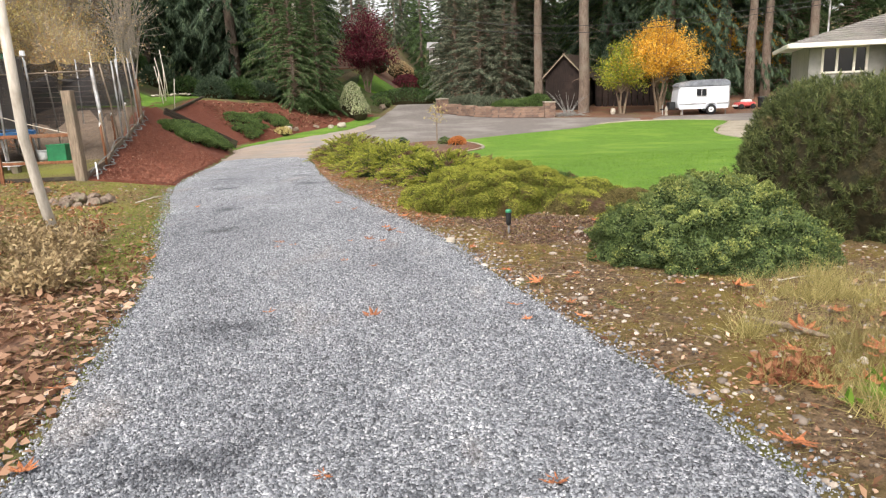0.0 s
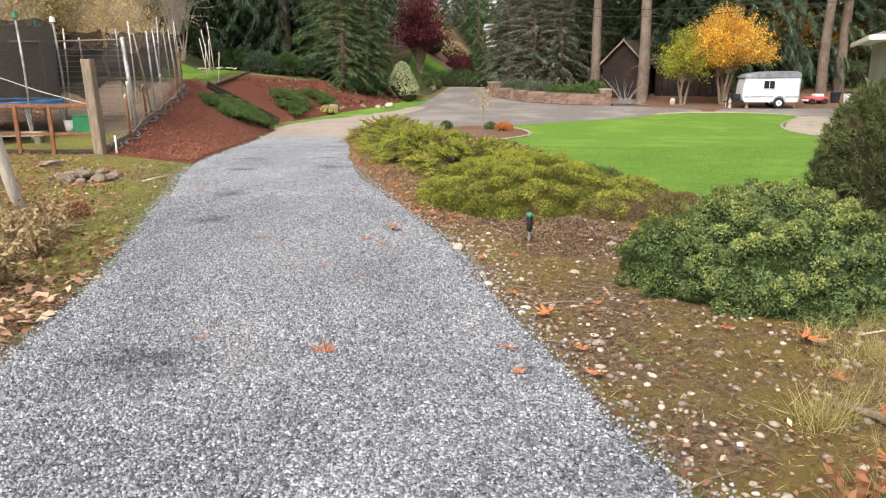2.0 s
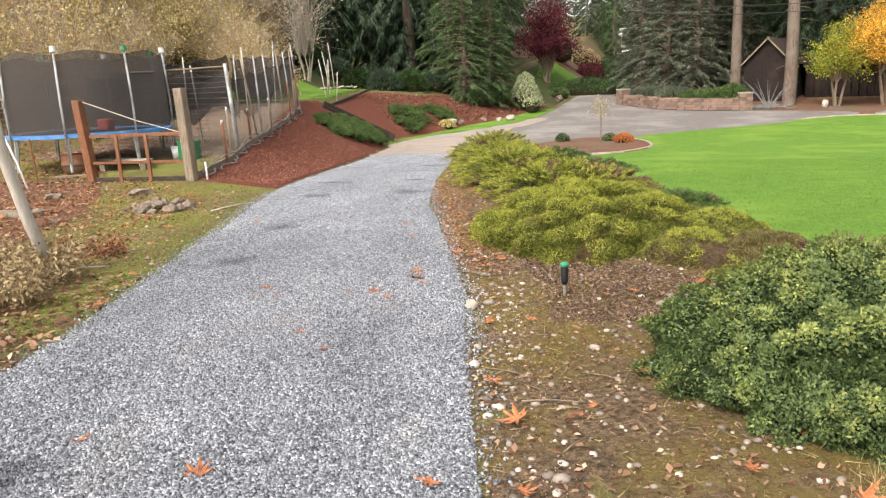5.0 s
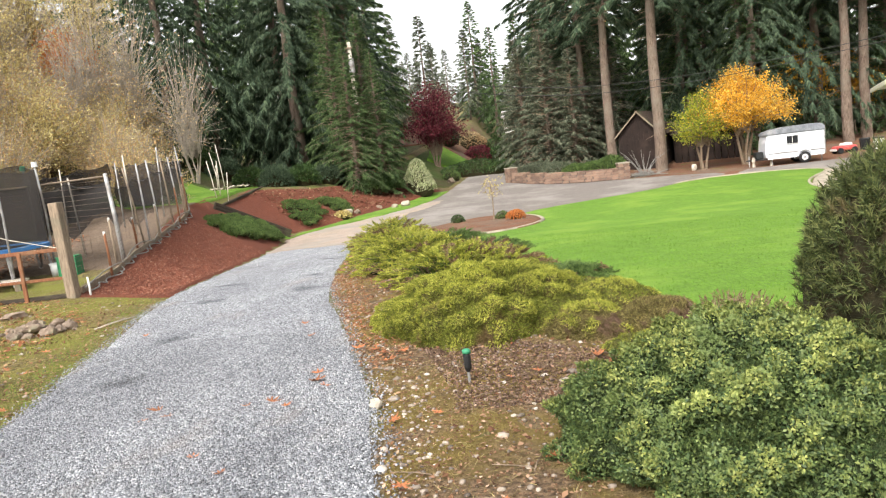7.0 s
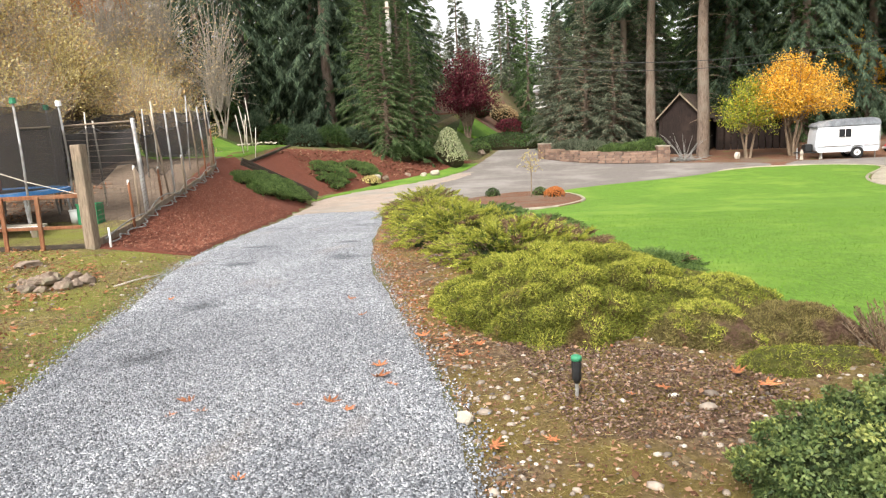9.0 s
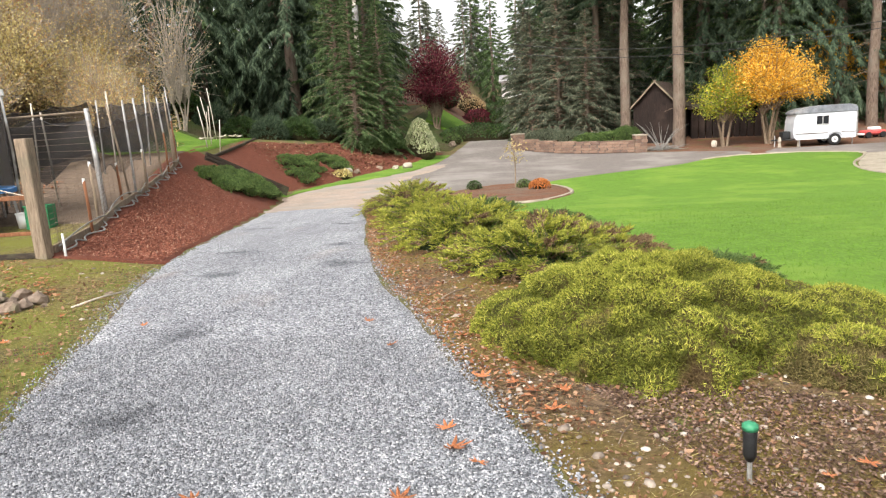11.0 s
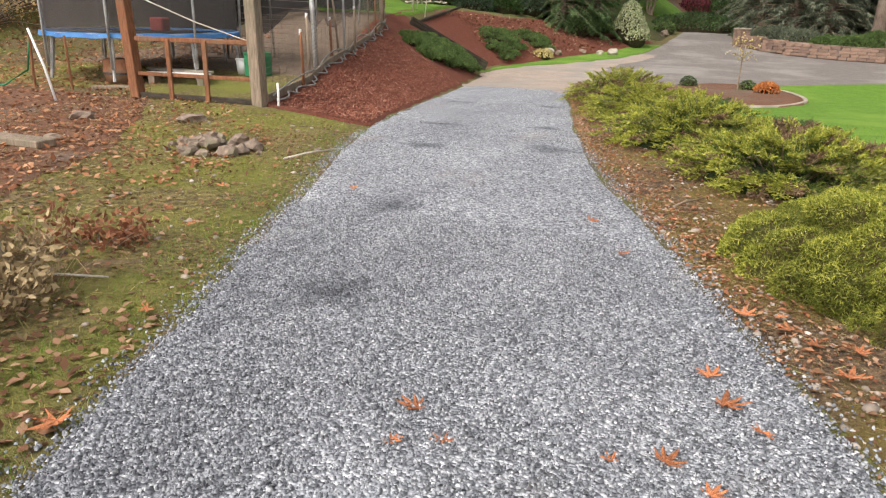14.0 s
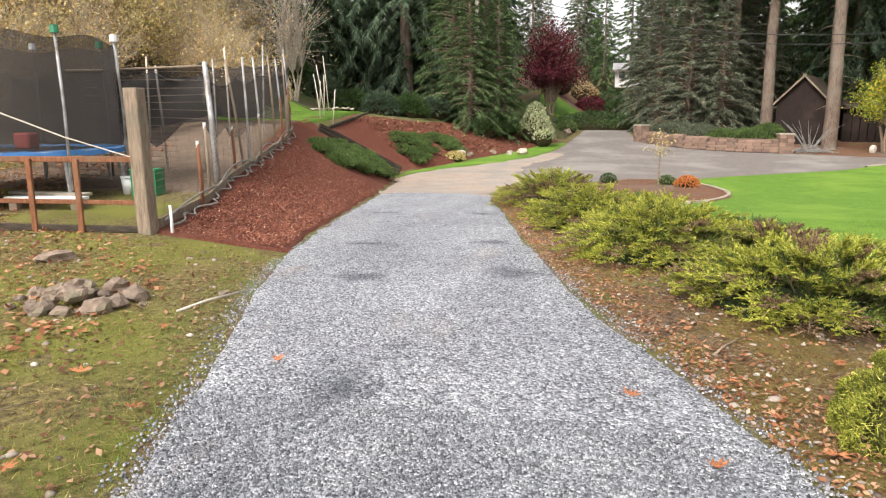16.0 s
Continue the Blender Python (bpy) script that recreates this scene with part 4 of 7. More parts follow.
def juniper(name, x, y, rx, ry, rz, n, label, group="shrubs of the border", brown=0.12, mats=None, rot=0.0):
    """A spreading juniper: low arching branches, feathery plumes along them, golden at the tips, some brown and dead."""
    mats = mats or (L_JUNI, L_JUNIT, L_JUNIB)
    root = tagged(empty(name, x, y, ground_at(x, y) - 0.03, rot), label, "shrub", group)
    # Dark core painted as the shade below the sprays.
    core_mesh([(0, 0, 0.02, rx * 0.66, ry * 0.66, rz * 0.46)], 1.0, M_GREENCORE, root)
    limbs = []
    P, D, L, K = [], [], [], []
    for i in range(n):
        a, u = i * 2.39996 + 0.3 * rng.normal(), math.sqrt((i + 0.5) / n) * (0.86 + 0.24 * rng.random())
        top = rz * (0.45 + 0.6 * rng.random()) * math.sqrt(max(0.1, 1.08 - u * u)) + 0.04
        if u > 0.6 and rng.random() < 0.4:
            top = 0.05 + 0.3 * rz * rng.random()
        end = np.array([rx * u * math.cos(a), ry * u * math.sin(a), top])
        start = np.array([end[0] * 0.35, end[1] * 0.35, 0.05])
        mid = start * 0.45 + end * 0.55 + np.array([0, 0, 0.3 * rz])
        s = np.linspace(0, 1, 7)[:, None]
        line = (1 - s) ** 2 * start + 2 * s * (1 - s) * mid + s * s * end
        limbs.append(([Vector(p) for p in line], 0.013, 0.004, 3))
        kind = 2 if rng.random() < brown else 0
        m = 26
        t = 0.3 + 0.75 * np.sort(rng.random(m))
        idx = np.minimum((t * 6).astype(int), 5)
        f = (t * 6 - idx)[:, None]
        q = line[idx] * (1 - f) + line[idx + 1] * f
        along = unit(line[idx + 1] - line[idx])
        side = unit(np.cross(along, np.array([0, 0, 1.0]))) * np.where(np.arange(m) % 2, 1, -1)[:, None]
        way = unit(along * 0.8 + side * (0.5 + 0.5 * rng.random((m, 1))) + np.array([0, 0, 0.3]) + around(m) * 0.3)
        ln = (0.11 + 0.08 * rng.random(m)) * (1.15 - 0.5 * np.clip(t, 0, 1))
        e = 13
        for j in range(e):
            g = j / (e - 1)
            P.append(q + way * (ln * g)[:, None])
            D.append(unit(way + around(m) * 0.65))
            L.append(0.045 * (0.7 + 0.6 * rng.random(m)) * (1 - 0.35 * g))
            tip = (t + 0.35 * g + 0.12 * rng.normal(size=m)) > 0.8
            K.append(np.where(tip & (kind == 0), 1, kind))
    P, D, L, K = np.concatenate(P), np.concatenate(D), np.concatenate(L), np.concatenate(K)
    join_tubes("branchwork", limbs, M_TWIG, root)
    for k, nm in enumerate(("foliage", "golden_foliage", "dead_foliage")):
        sel = K == k
        if sel.any():
            V, F = needles(P[sel], D[sel], L[sel], 0.013)
            mesh_from(nm, V, F, mats[k], root)
    return root


def shoot_pine(name, x, y, blobs, n, label):
    """A dense mugo pine: upright shoots like bottle brushes over a solid core coloured as shade, brown twigs showing
    below.
    """
    root = tagged(empty(name, x, y, ground_at(x, y) - 0.05), label, "shrub")
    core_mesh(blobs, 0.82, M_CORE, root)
    P, N, lump, S = blob_surface(blobs, n, -0.3)
    k = len(P)
    P = P + N * S * (0.1 * lump[:, None] - 0.08 - 0.22 * rng.random((k, 1)) ** 1.5)
    D = unit(N * 0.7 + np.array([0, 0, 0.55]) + around(k) * 0.5)
    ln = 0.09 + 0.12 * rng.random(k)
    B = P - D * ln[:, None]
    join_tubes("branchwork", [([Vector(B[i] - N[i] * 0.25 - np.array([0, 0, 0.08])), Vector(B[i]), Vector(P[i])], 0.006, 0.003, 3) for i in range(0, k, 3)], M_TIMBER, root, "dark brown twigs")
    PP, DD, LL = [], [], []
    for j in range(44):
        g = rng.random(k)
        PP.append(B + D * (ln * g)[:, None])
        DD.append(unit(D * (0.5 + 0.5 * g[:, None]) + around(k) * 0.75))
        LL.append(0.06 * (0.7 + 0.6 * rng.random(k)))
    V, F = needles(np.concatenate(PP), np.concatenate(DD), np.concatenate(LL), 0.009)
    mesh_from("foliage", V, F, L_PINE, root)
    return root


# border shrubs between drive and lawn
BORDER = "shrubs of the border"
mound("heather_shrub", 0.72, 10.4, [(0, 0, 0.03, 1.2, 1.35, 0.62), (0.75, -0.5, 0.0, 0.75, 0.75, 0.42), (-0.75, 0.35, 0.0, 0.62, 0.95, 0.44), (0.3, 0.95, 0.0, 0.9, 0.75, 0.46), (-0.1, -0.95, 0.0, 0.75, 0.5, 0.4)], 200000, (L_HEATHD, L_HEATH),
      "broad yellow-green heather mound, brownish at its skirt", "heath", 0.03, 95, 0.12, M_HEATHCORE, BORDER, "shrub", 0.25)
mound("heather_shrub", 1.75, 9.3, [(0, 0, 0.0, 0.45, 0.5, 0.3), (0.15, -0.3, 0.0, 0.34, 0.3, 0.22)], 26000, (L_HEATHB, L_HEATH),
      "low purple-brown heather at the mound's skirt", "heath", 0.03, 40, 0.04, M_HEATHCORE, BORDER, "shrub", 0.25)
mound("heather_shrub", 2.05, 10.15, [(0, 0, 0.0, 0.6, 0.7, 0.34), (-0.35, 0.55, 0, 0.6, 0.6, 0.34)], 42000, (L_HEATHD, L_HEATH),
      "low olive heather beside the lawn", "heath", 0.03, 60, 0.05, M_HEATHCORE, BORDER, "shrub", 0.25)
mound("heather_shrub", 2.42, 9.2, [(0, 0, 0.0, 0.48, 0.5, 0.27)], 26000, (L_HEATHB, L_HEATHB),
      "low browning heather at the lawn's rim", "heath", 0.03, 36, 0.04, M_HEATHCORE, BORDER, "shrub", 0.25)
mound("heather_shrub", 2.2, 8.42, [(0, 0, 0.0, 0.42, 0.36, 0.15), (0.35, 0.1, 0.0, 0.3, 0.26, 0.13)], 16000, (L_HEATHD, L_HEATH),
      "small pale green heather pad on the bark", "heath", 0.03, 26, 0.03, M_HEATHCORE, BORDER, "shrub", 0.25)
mound("heather_shrub", 1.1, 12.3, [(0, 0, 0.0, 0.8, 0.7, 0.34)], 30000, (L_HEATHB, L_HEATH),
      "olive heather pressed against the junipers", "heath", 0.03, 40, 0.05, M_HEATHCORE, BORDER, "shrub", 0.25)

# a dying shrub of bare brown shoots
dry = tagged(empty("dry_shrub", 3.0, 8.8, ground_at(3.0, 8.8) - 0.02), "dried brown twiggy shrub with upright withered shoots", "shrub", "shrubs of the border")
shoots, dryP, dryD = [], [], []
for i in range(90):
    a, q = i * 2.39996, 0.34 * math.sqrt((i + 0.5) / 90)
    foot = Vector((0.6 * q * math.cos(a), 0.6 * q * math.sin(a), 0))
    top = Vector((1.25 * q * math.cos(a) + 0.03 * rng.normal(), 1.1 * q * math.sin(a) + 0.03 * rng.normal(), 0.24 + 0.1 * rng.random() - 0.2 * q))
    shoots.append(([foot, (foot + top) / 2 + Vector((0.015 * rng.normal(), 0.015 * rng.normal(), 0)), top], 0.006, 0.003, 3))
    for j in range(42):
        k = 0.35 + 0.65 * rng.random()
        p = foot * (1 - k) + top * k
        dryP.append((p.x, p.y, p.z))
        dryD.append((0.7 * rng.normal(), 0.7 * rng.normal(), 0.9))
dryP, dryD = np.array(dryP), unit(np.array(dryD))
V, F = needles(dryP, dryD, 0.028 * (0.6 + 0.8 * rng.random(len(dryP))), 0.008)
mesh_from("withered_leaves", V, F, L_DRY, dry)
join_tubes("branchwork", shoots, M_TWIG, dry, "bare brown shoots")


JUN = "spreading yellow-green juniper with feathery sprays"
for k, (x, y, rx, ry, rz, n, lb, br) in enumerate(((-0.1, 13.6, 1.2, 1.15, 0.5, 190, JUN, 0.1), (0.6, 13.9, 0.95, 0.8, 0.36, 110, "low juniper with many brown dead sprays", 0.6), (-1.25, 16.4, 1.3, 1.5, 0.58, 220, JUN, 0.08), (0.0, 16.3, 1.0, 1.0, 0.36, 110, "low juniper with many brown dead sprays", 0.45), (-2.25, 19.9, 1.25, 1.7, 0.58, 200, JUN, 0.12), (-3.25, 24.2, 1.4, 1.9, 0.72, 220, "tall end of the juniper bank, yellow-green and brown", 0.25))):
    juniper("juniper_shrub", x, y, rx * 1.04, ry * 1.04, rz * 1.15, int(n * 1.35), lb, BORDER, br)
DARKJ = (L_JUNID, L_JUNID, L_JUNIB)
juniper("low_juniper", 0.15, 18.4, 1.0, 0.9, 0.26, 90, "low dark green juniper at the lawn's rim", BORDER, 0.05, DARKJ)
juniper("low_juniper", -1.2, 23.6, 1.0, 1.4, 0.32, 90, "low dark green juniper at the lawn's rim", BORDER, 0.05, DARKJ)
juniper("low_juniper", 1.75, 12.3, 0.6, 0.7, 0.2, 60, "low dark green juniper at the lawn's rim", BORDER, 0.05, DARKJ)
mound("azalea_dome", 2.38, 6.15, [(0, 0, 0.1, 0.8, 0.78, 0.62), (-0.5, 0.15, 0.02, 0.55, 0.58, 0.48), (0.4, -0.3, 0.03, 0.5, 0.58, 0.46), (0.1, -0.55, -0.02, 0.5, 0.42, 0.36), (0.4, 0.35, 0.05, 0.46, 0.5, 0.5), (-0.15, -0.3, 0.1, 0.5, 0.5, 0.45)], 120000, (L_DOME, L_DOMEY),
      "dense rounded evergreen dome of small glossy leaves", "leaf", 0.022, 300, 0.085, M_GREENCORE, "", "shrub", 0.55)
shoot_pine("mugo_pine", 4.6, 7.35, [(0, 0, 0.75, 1.2, 1.1, 0.88), (-0.85, 0, 0.7, 0.62, 0.7, 0.86), (-0.4, -0.6, 0.65, 0.65, 0.6, 0.92), (0.8, -0.4, 0.7, 0.9, 0.9, 0.92), (1.7, 0.2, 0.6, 1.0, 1.0, 1.02), (-1.32, 0.05, 0.35, 0.24, 0.3, 0.75), (0.2, -0.8, 1.05, 0.5, 0.5, 0.5), (-0.6, 0.1, 1.15, 0.4, 0.45, 0.46), (0.9, -0.3, 1.25, 0.5, 0.5, 0.42), (-0.8, -0.2, 0.15, 0.62, 0.8, 0.6), (0, -0.5, 0.1, 0.9, 0.95, 0.6), (1.0, -0.5, 0.1, 0.9, 0.9, 0.6), (1.9, 0, 0.1, 0.8, 0.9, 0.6)], 5600,
           "tall dark mugo pine with brown twiggy lower branches")


# ---- trees and woods ----
fir_a = conifer("fir_tree", 27, 5.6, 1.0, L_FIR, 0.42, "tall dark green fir with drooping boughs", 0.95, 26, 330, 0.62)
fir_b = conifer("fir_tree", 19, 4.2, 0.4, L_FIRB, 0.3, "mid-green cedar with boughs to the ground", 0.95, 18, 260, 0.55)
fir_c = conifer("fir_tree", 11, 3.0, 0.3, L_FIRG, 0.2, "grey-green spruce with thin drooping boughs", 0.8, 18, 210, 0.42)
fir_tall = conifer("tall_fir", 30, 4.4, 11.0, L_FIR, 0.38, "tall fir with a bare straight trunk", 0.9, 20, 200, 0.7, 0.3, 26)
fir_e = conifer("weeping_fir", 26, 6.6, 2.6, L_FIR, 0.42, "broad fir with long hanging boughs", 1.35, 24, 360, 0.55, 0.0, 10, bare_wood=False)
place(fir_e, -14.8, 51.5, 0)
another(fir_e, -20.5, 50.5, 130, 0.95)
another(fir_e, -17.5, 57, 230, 1.0)
another(fir_e, -21.5, 46.5, 60, 0.8)
another(fir_e, -12.6, 55, 290, 0.85)
another(fir_e, 17.0, 55.5, 30, 0.9)
another(fir_e, 13.0, 57.5, 130, 0.85)
another(fir_e, 21.8, 57, 200, 0.9)
fir_d = conifer("fir_tree", 25, 5.2, 1.5, L_FIRB, 0.36, "dark green fir in the wood behind", 0.9, 13, 190, 0.95, bare_wood=False)
fir_far = conifer("fir_tree", 22, 4.4, 1.5, L_FIRG, 0.3, "distant fir on the hillside", 0.8, 8, 120, 1.2, bare_wood=False)
place(fir_a, -13.3, 60, 50)
place(fir_b, -9.6, 50.5, 40, 0.6)
place(fir_c, 2.6, 54.5, 10, 0.95)
place(fir_tall, 9.31, 49.0, 0)
place(fir_d, 13, 66, 30, 0.95)
place(fir_far, -40, 100, 0)
for x, y, rz, s in ((-17.5, 60, 200, 1.05), (19.5, 63, 99, 0.9), (24, 66, 10, 0.95)):
    another(fir_a, x, y, rz, s)
for x, y, rz, s in ((18, 61, 99, 0.9), (23, 68, 160, 1.0), (29, 62, 10, 1.0), (36, 60, 50, 1.05), (9.5, 74, 240, 1.0), (33, 72, 70, 1.1), (42, 66, 5, 1.1), (16, 76, 15, 1.1), (26, 78, 44, 1.1), (4.5, 84, 12, 0.9), (48, 56, 70, 1.0), (44, 48, 33, 1.0), (-13.5, 72, 300, 0.9), (-22, 64, 20, 1.1), (-34, 66, 80, 1.1), (-16, 72, 10, 1.0), (-28, 70, 40, 1.1), (-38, 64, 90, 1.1), (20, 84, 0, 1.2), (32, 86, 60, 1.2), (10, 88, 30, 1.1), (-17, 86, 30, 0.95), (-3.5, 112, 75, 0.7), (3.2, 106, 140, 0.72), (0.2, 120, 20, 0.8), (6, 97, 50, 0.8), (-7, 124, 200, 0.8)):
    another(fir_d, x, y, rz, s)
for x, y, rz, s in ((-12.2, 51.5, 10, 0.68), (-11.4, 55, 130, 0.75), (14.5, 58, 0, 0.8), (18.2, 57.5, 60, 0.85), (11.5, 60, 20, 0.8), (22.4, 59, 100, 0.8), (27, 58, 10, 0.8), (7.6, 64, 60, 0.9), (31, 56, 40, 0.75), (2.5, 70, 0, 0.75), (16.2, 55.5, 200, 0.62), (12.6, 57.5, 70, 0.6)):
    another(fir_b, x, y, rz, s)
for x, y, rz, s in ((4.4, 53.5, 60, 0.8), (0.9, 57.5, 120, 0.85), (5.6, 57, 200, 0.9), (3.6, 60, 20, 1.1), (7.6, 58, 90, 0.9), (0.6, 66, 33, 1.0)):
    another(fir_c, x, y, rz, s)
for x, y, rz, s in ((6.6, 51.6, 30, 0.9), (5.3, 56, 90, 0.8), (22.3, 53.5, 140, 0.95), (23.9, 54.5, 80, 0.95), (3.4, 58.5, 200, 0.85), (12.5, 57, 60, 0.9), (27, 54, 20, 1.0), (20.6, 60, 44, 0.9), (31, 50, 44, 0.9)):
    another(fir_tall, x, y, rz, s)
for y in (98, 112, 130, 152, 178, 210):
    for i in range(13):
        x = -62 + i * 9.8 + 4 * rng.normal()
        yy = y + 6 * rng.normal()
        if abs(x + 4 + 0.02 * yy) < 4 and yy < 106:
            continue
        another(fir_far, x, yy, rng.random() * 360, 0.5 + 0.28 * rng.random())

gold = broadleaf("golden_tree", 5.9, 3.2, 1.7, [("foliage", L_GOLD, always)], "small tree full of golden orange leaves", "tree", 4, 190, 19000, 0.13, 1.2, 0.11, low=0.02)
place(gold, 13.95, 47.4, 0)
lime = broadleaf("yellow_green_tree", 4.8, 1.9, 1.2, [("foliage", L_LIME, always)], "slender tree with yellow-green leaves", "tree", 3, 90, 7000, 0.13, 1.0, 0.09)
place(lime, 11.5, 47.3, 0)
red = broadleaf("purple_plum_tree", 7.4, 2.7, 0.8, [("foliage", L_RED, always)], "rounded tree with dark red-purple leaves", "tree", 4, 150, 14000, 0.17, 1.3, 0.12)
place(red, -6.6, 62, 0)
maple = broadleaf("autumn_maple", 7.5, 2.4, 1.6, [("foliage", L_GOLD, always)], "thin maple with sparse amber leaves", "tree", 3, 80, 3200, 0.2, 1.2, 0.09)
place(maple, 20.8, 57, 0)
another(maple, 24.8, 58, 90, 0.8)
orange = broadleaf("orange_tree", 11, 3.6, 3, [("foliage", L_ORANGE, always)], "tall tree with orange autumn leaves", "tree", 3, 120, 9000, 0.24, 1.0, 0.14)
place(orange, -23.7, 40, 0, 0.62)
thicket = broadleaf("bare_thicket", 3.6, 2.3, 0.05, [("foliage", L_TAN, always), ("amber_foliage", L_AMBER, always), ("fading_foliage", L_OLIVE, always)], "leafless brown thicket with some tan leaves", "shrub", 9, 200, 4800, 0.085, 0.2, 0.018, 1.0, M_GREYBARK, 0.0)
place(thicket, -15.5, 31, 0)
for i, x0 in enumerate((-15.5, -18, -20.5, -23, -26, -29.5)):
    for y in np.arange(17.5 + 0.8 * (i % 2), 47, 2.9 + 0.25 * i):
        if x0 > -17 and y < 29.5 or x0 - 1.4 > -0.56 * (y - 2.4):
            continue
        another(thicket, x0 + 0.6 * rng.normal(), y + 0.5 * rng.normal(), rng.random() * 360, 0.8 + 0.16 * i + 0.3 * rng.random())
sallow = broadleaf("fading_bush", 4.6, 2.0, 0.1, [("foliage", L_OLIVE, always)], "upright bush with fading yellow leaves", "shrub", 7, 120, 3600, 0.12, 0.4, 0.03, 1.0, None, 0.0)
place(sallow, -19.3, 30.5, 0)
bare = broadleaf("bare_tree", 8.5, 2.2, 1.4, [("foliage", L_TAN, always)], "leafless grey tree in the thicket", "tree", 5, 170, 700, 0.12, 0.9, 0.06, 1.0, M_GREYBARK, 0.0)
place(bare, -17.2, 40, 0)
for k in range(15):
    y = 19 + 27 * rng.random()
    another(sallow, min(-18 - 14 * rng.random(), 1.4 - 0.6 * (y - 2.4)), y, rng.random() * 360, 0.8 + 0.6 * rng.random())
for k in range(13):
    y = 22 + 25 * rng.random()
    another(bare, min(-18.5 - 15 * rng.random(), 1.4 - 0.58 * (y - 2.4)), y, rng.random() * 360, 0.8 + 0.5 * rng.random())
willow = broadleaf("fading_tree", 8.5, 2.8, 1.0, [("foliage", L_OLIVE, always)], "tall thicket tree with fading yellow leaves", "tree", 5, 200, 12000, 0.11, 1.0, 0.07)
place(willow, -24, 33.5, 0, 1.0)
for x, y, rz, s in ((-28.5, 37, 50, 1.4), (-30, 30, 120, 1.3), (-24.5, 46, 10, 0.65), (-35, 44, 200, 1.7), (-34, 51, 70, 1.7), (-25, 40, 170, 0.6), (-38, 52, 20, 1.8), (-31, 54, 20, 1.7), (-22, 27, 90, 1.0), (-36, 36, 60, 1.5)):
    another(willow, x, y, rz, s)

# planting round the upper bed, the hedge and the wall
shrub("laurel_hedge", -3.3, 59.5, [(0, 0, 0.4, 2.2, 0.8, 0.9), (1.8, -0.2, 0.3, 1.2, 0.8, 0.8), (-1.7, 0.1, 0.3, 1.2, 0.8, 0.75)], 4500, L_HEDGE, "clipped dark green laurel hedge", "hedge", "leaf", 0.14, "", 0.88)
shrub("variegated_shrub", -6.4, 49.5, [(0, 0, 0.8, 0.9, 0.9, 1.15), (0.5, -0.3, 0.4, 0.7, 0.7, 0.8), (0, 0.2, 1.7, 0.55, 0.55, 0.7)], 3500, L_PALE, "upright shrub with pale variegated leaves", "shrub", "leaf", 0.12, "", 0.8)
shrub("fern_clump", -8.3, 48.3, [(0, 0, 0.3, 0.9, 0.8, 0.7)], 1500, L_FIRB, "mid-green fern clump below the firs", "fern", "spray", 0.4, "", 0.7)
shrub("box_shrub", -5.0, 57.0, [(0, 0, 0.3, 0.7, 0.7, 0.6)], 1200, L_JUNID, "small rounded green shrub", "shrub", "leaf", 0.1)
shrub("wall_shrub", 5.2, 48.4, [(0, 0, 0.3, 1.2, 0.7, 0.75), (-1.2, 0.4, 0.3, 1.0, 0.7, 0.7), (1.0, 0.5, 0.4, 0.9, 0.7, 0.9)], 2500, L_JUNID, "loose green shrub behind the stone wall", "shrub", "spray", 0.25, "", 0.8)
shrub("wall_shrub", 1.6, 51.6, [(0, 0, 0.3, 1.4, 0.9, 0.8), (1.2, -1.0, 0.3, 1.0, 0.7, 0.7)], 2500, L_FIRG, "grey-green shrub behind the stone wall", "shrub", "spray", 0.25, "", 0.8)
shrub("fire_shrub", 0.45, 30.7, [(0, 0, 0.15, 0.36, 0.3, 0.3)], 900, L_ORANGE, "small orange-red shrub in the planting bed", "shrub", "leaf", 0.07, "", 0.75)
shrub("bed_shrub", -0.1, 31.6, [(0, 0, 0.1, 0.3, 0.3, 0.28)], 500, L_JUNID, "small dark green shrub in the planting bed", "shrub", "leaf", 0.06)
shrub("bed_shrub", -2.0, 31.8, [(0, 0, 0.1, 0.28, 0.28, 0.3)], 500, L_HEDGE, "small dark green shrub in the planting bed", "shrub", "leaf", 0.06)
slope_patch("ground_cover", -10.45, 29.7, 0.85, 2.3, 0.16, 34, 7000, L_JUNID, "low dark green creeping juniper on the mulch slope", 1)
slope_patch("ground_cover", -10.6, 37.6, 0.8, 1.5, 0.14, 20, 2500, L_JUNID, "low green creeping juniper on the upper bed", 2)
slope_patch("ground_cover", -9.9, 40.8, 0.7, 1.0, 0.14, 14, 1600, L_JUNID, "low green creeping juniper on the upper bed", 3)
shrub("yellow_hosta", -9.0, 39.4, [(0, 0, 0.1, 0.45, 0.35, 0.3)], 350, L_OLIVE, "yellowing leafy clump beside the grass strip", "plant", "leaf", 0.14)
for x, y in ((-9.6, 50.2), (-11.5, 48.3)):
    shrub("amber_shrub", x, y, [(0, 0, 0.6, 0.5, 0.5, 0.7)], 350, L_ORANGE, "thin shrub with amber leaves", "shrub", "leaf", 0.12, "", 0.4)

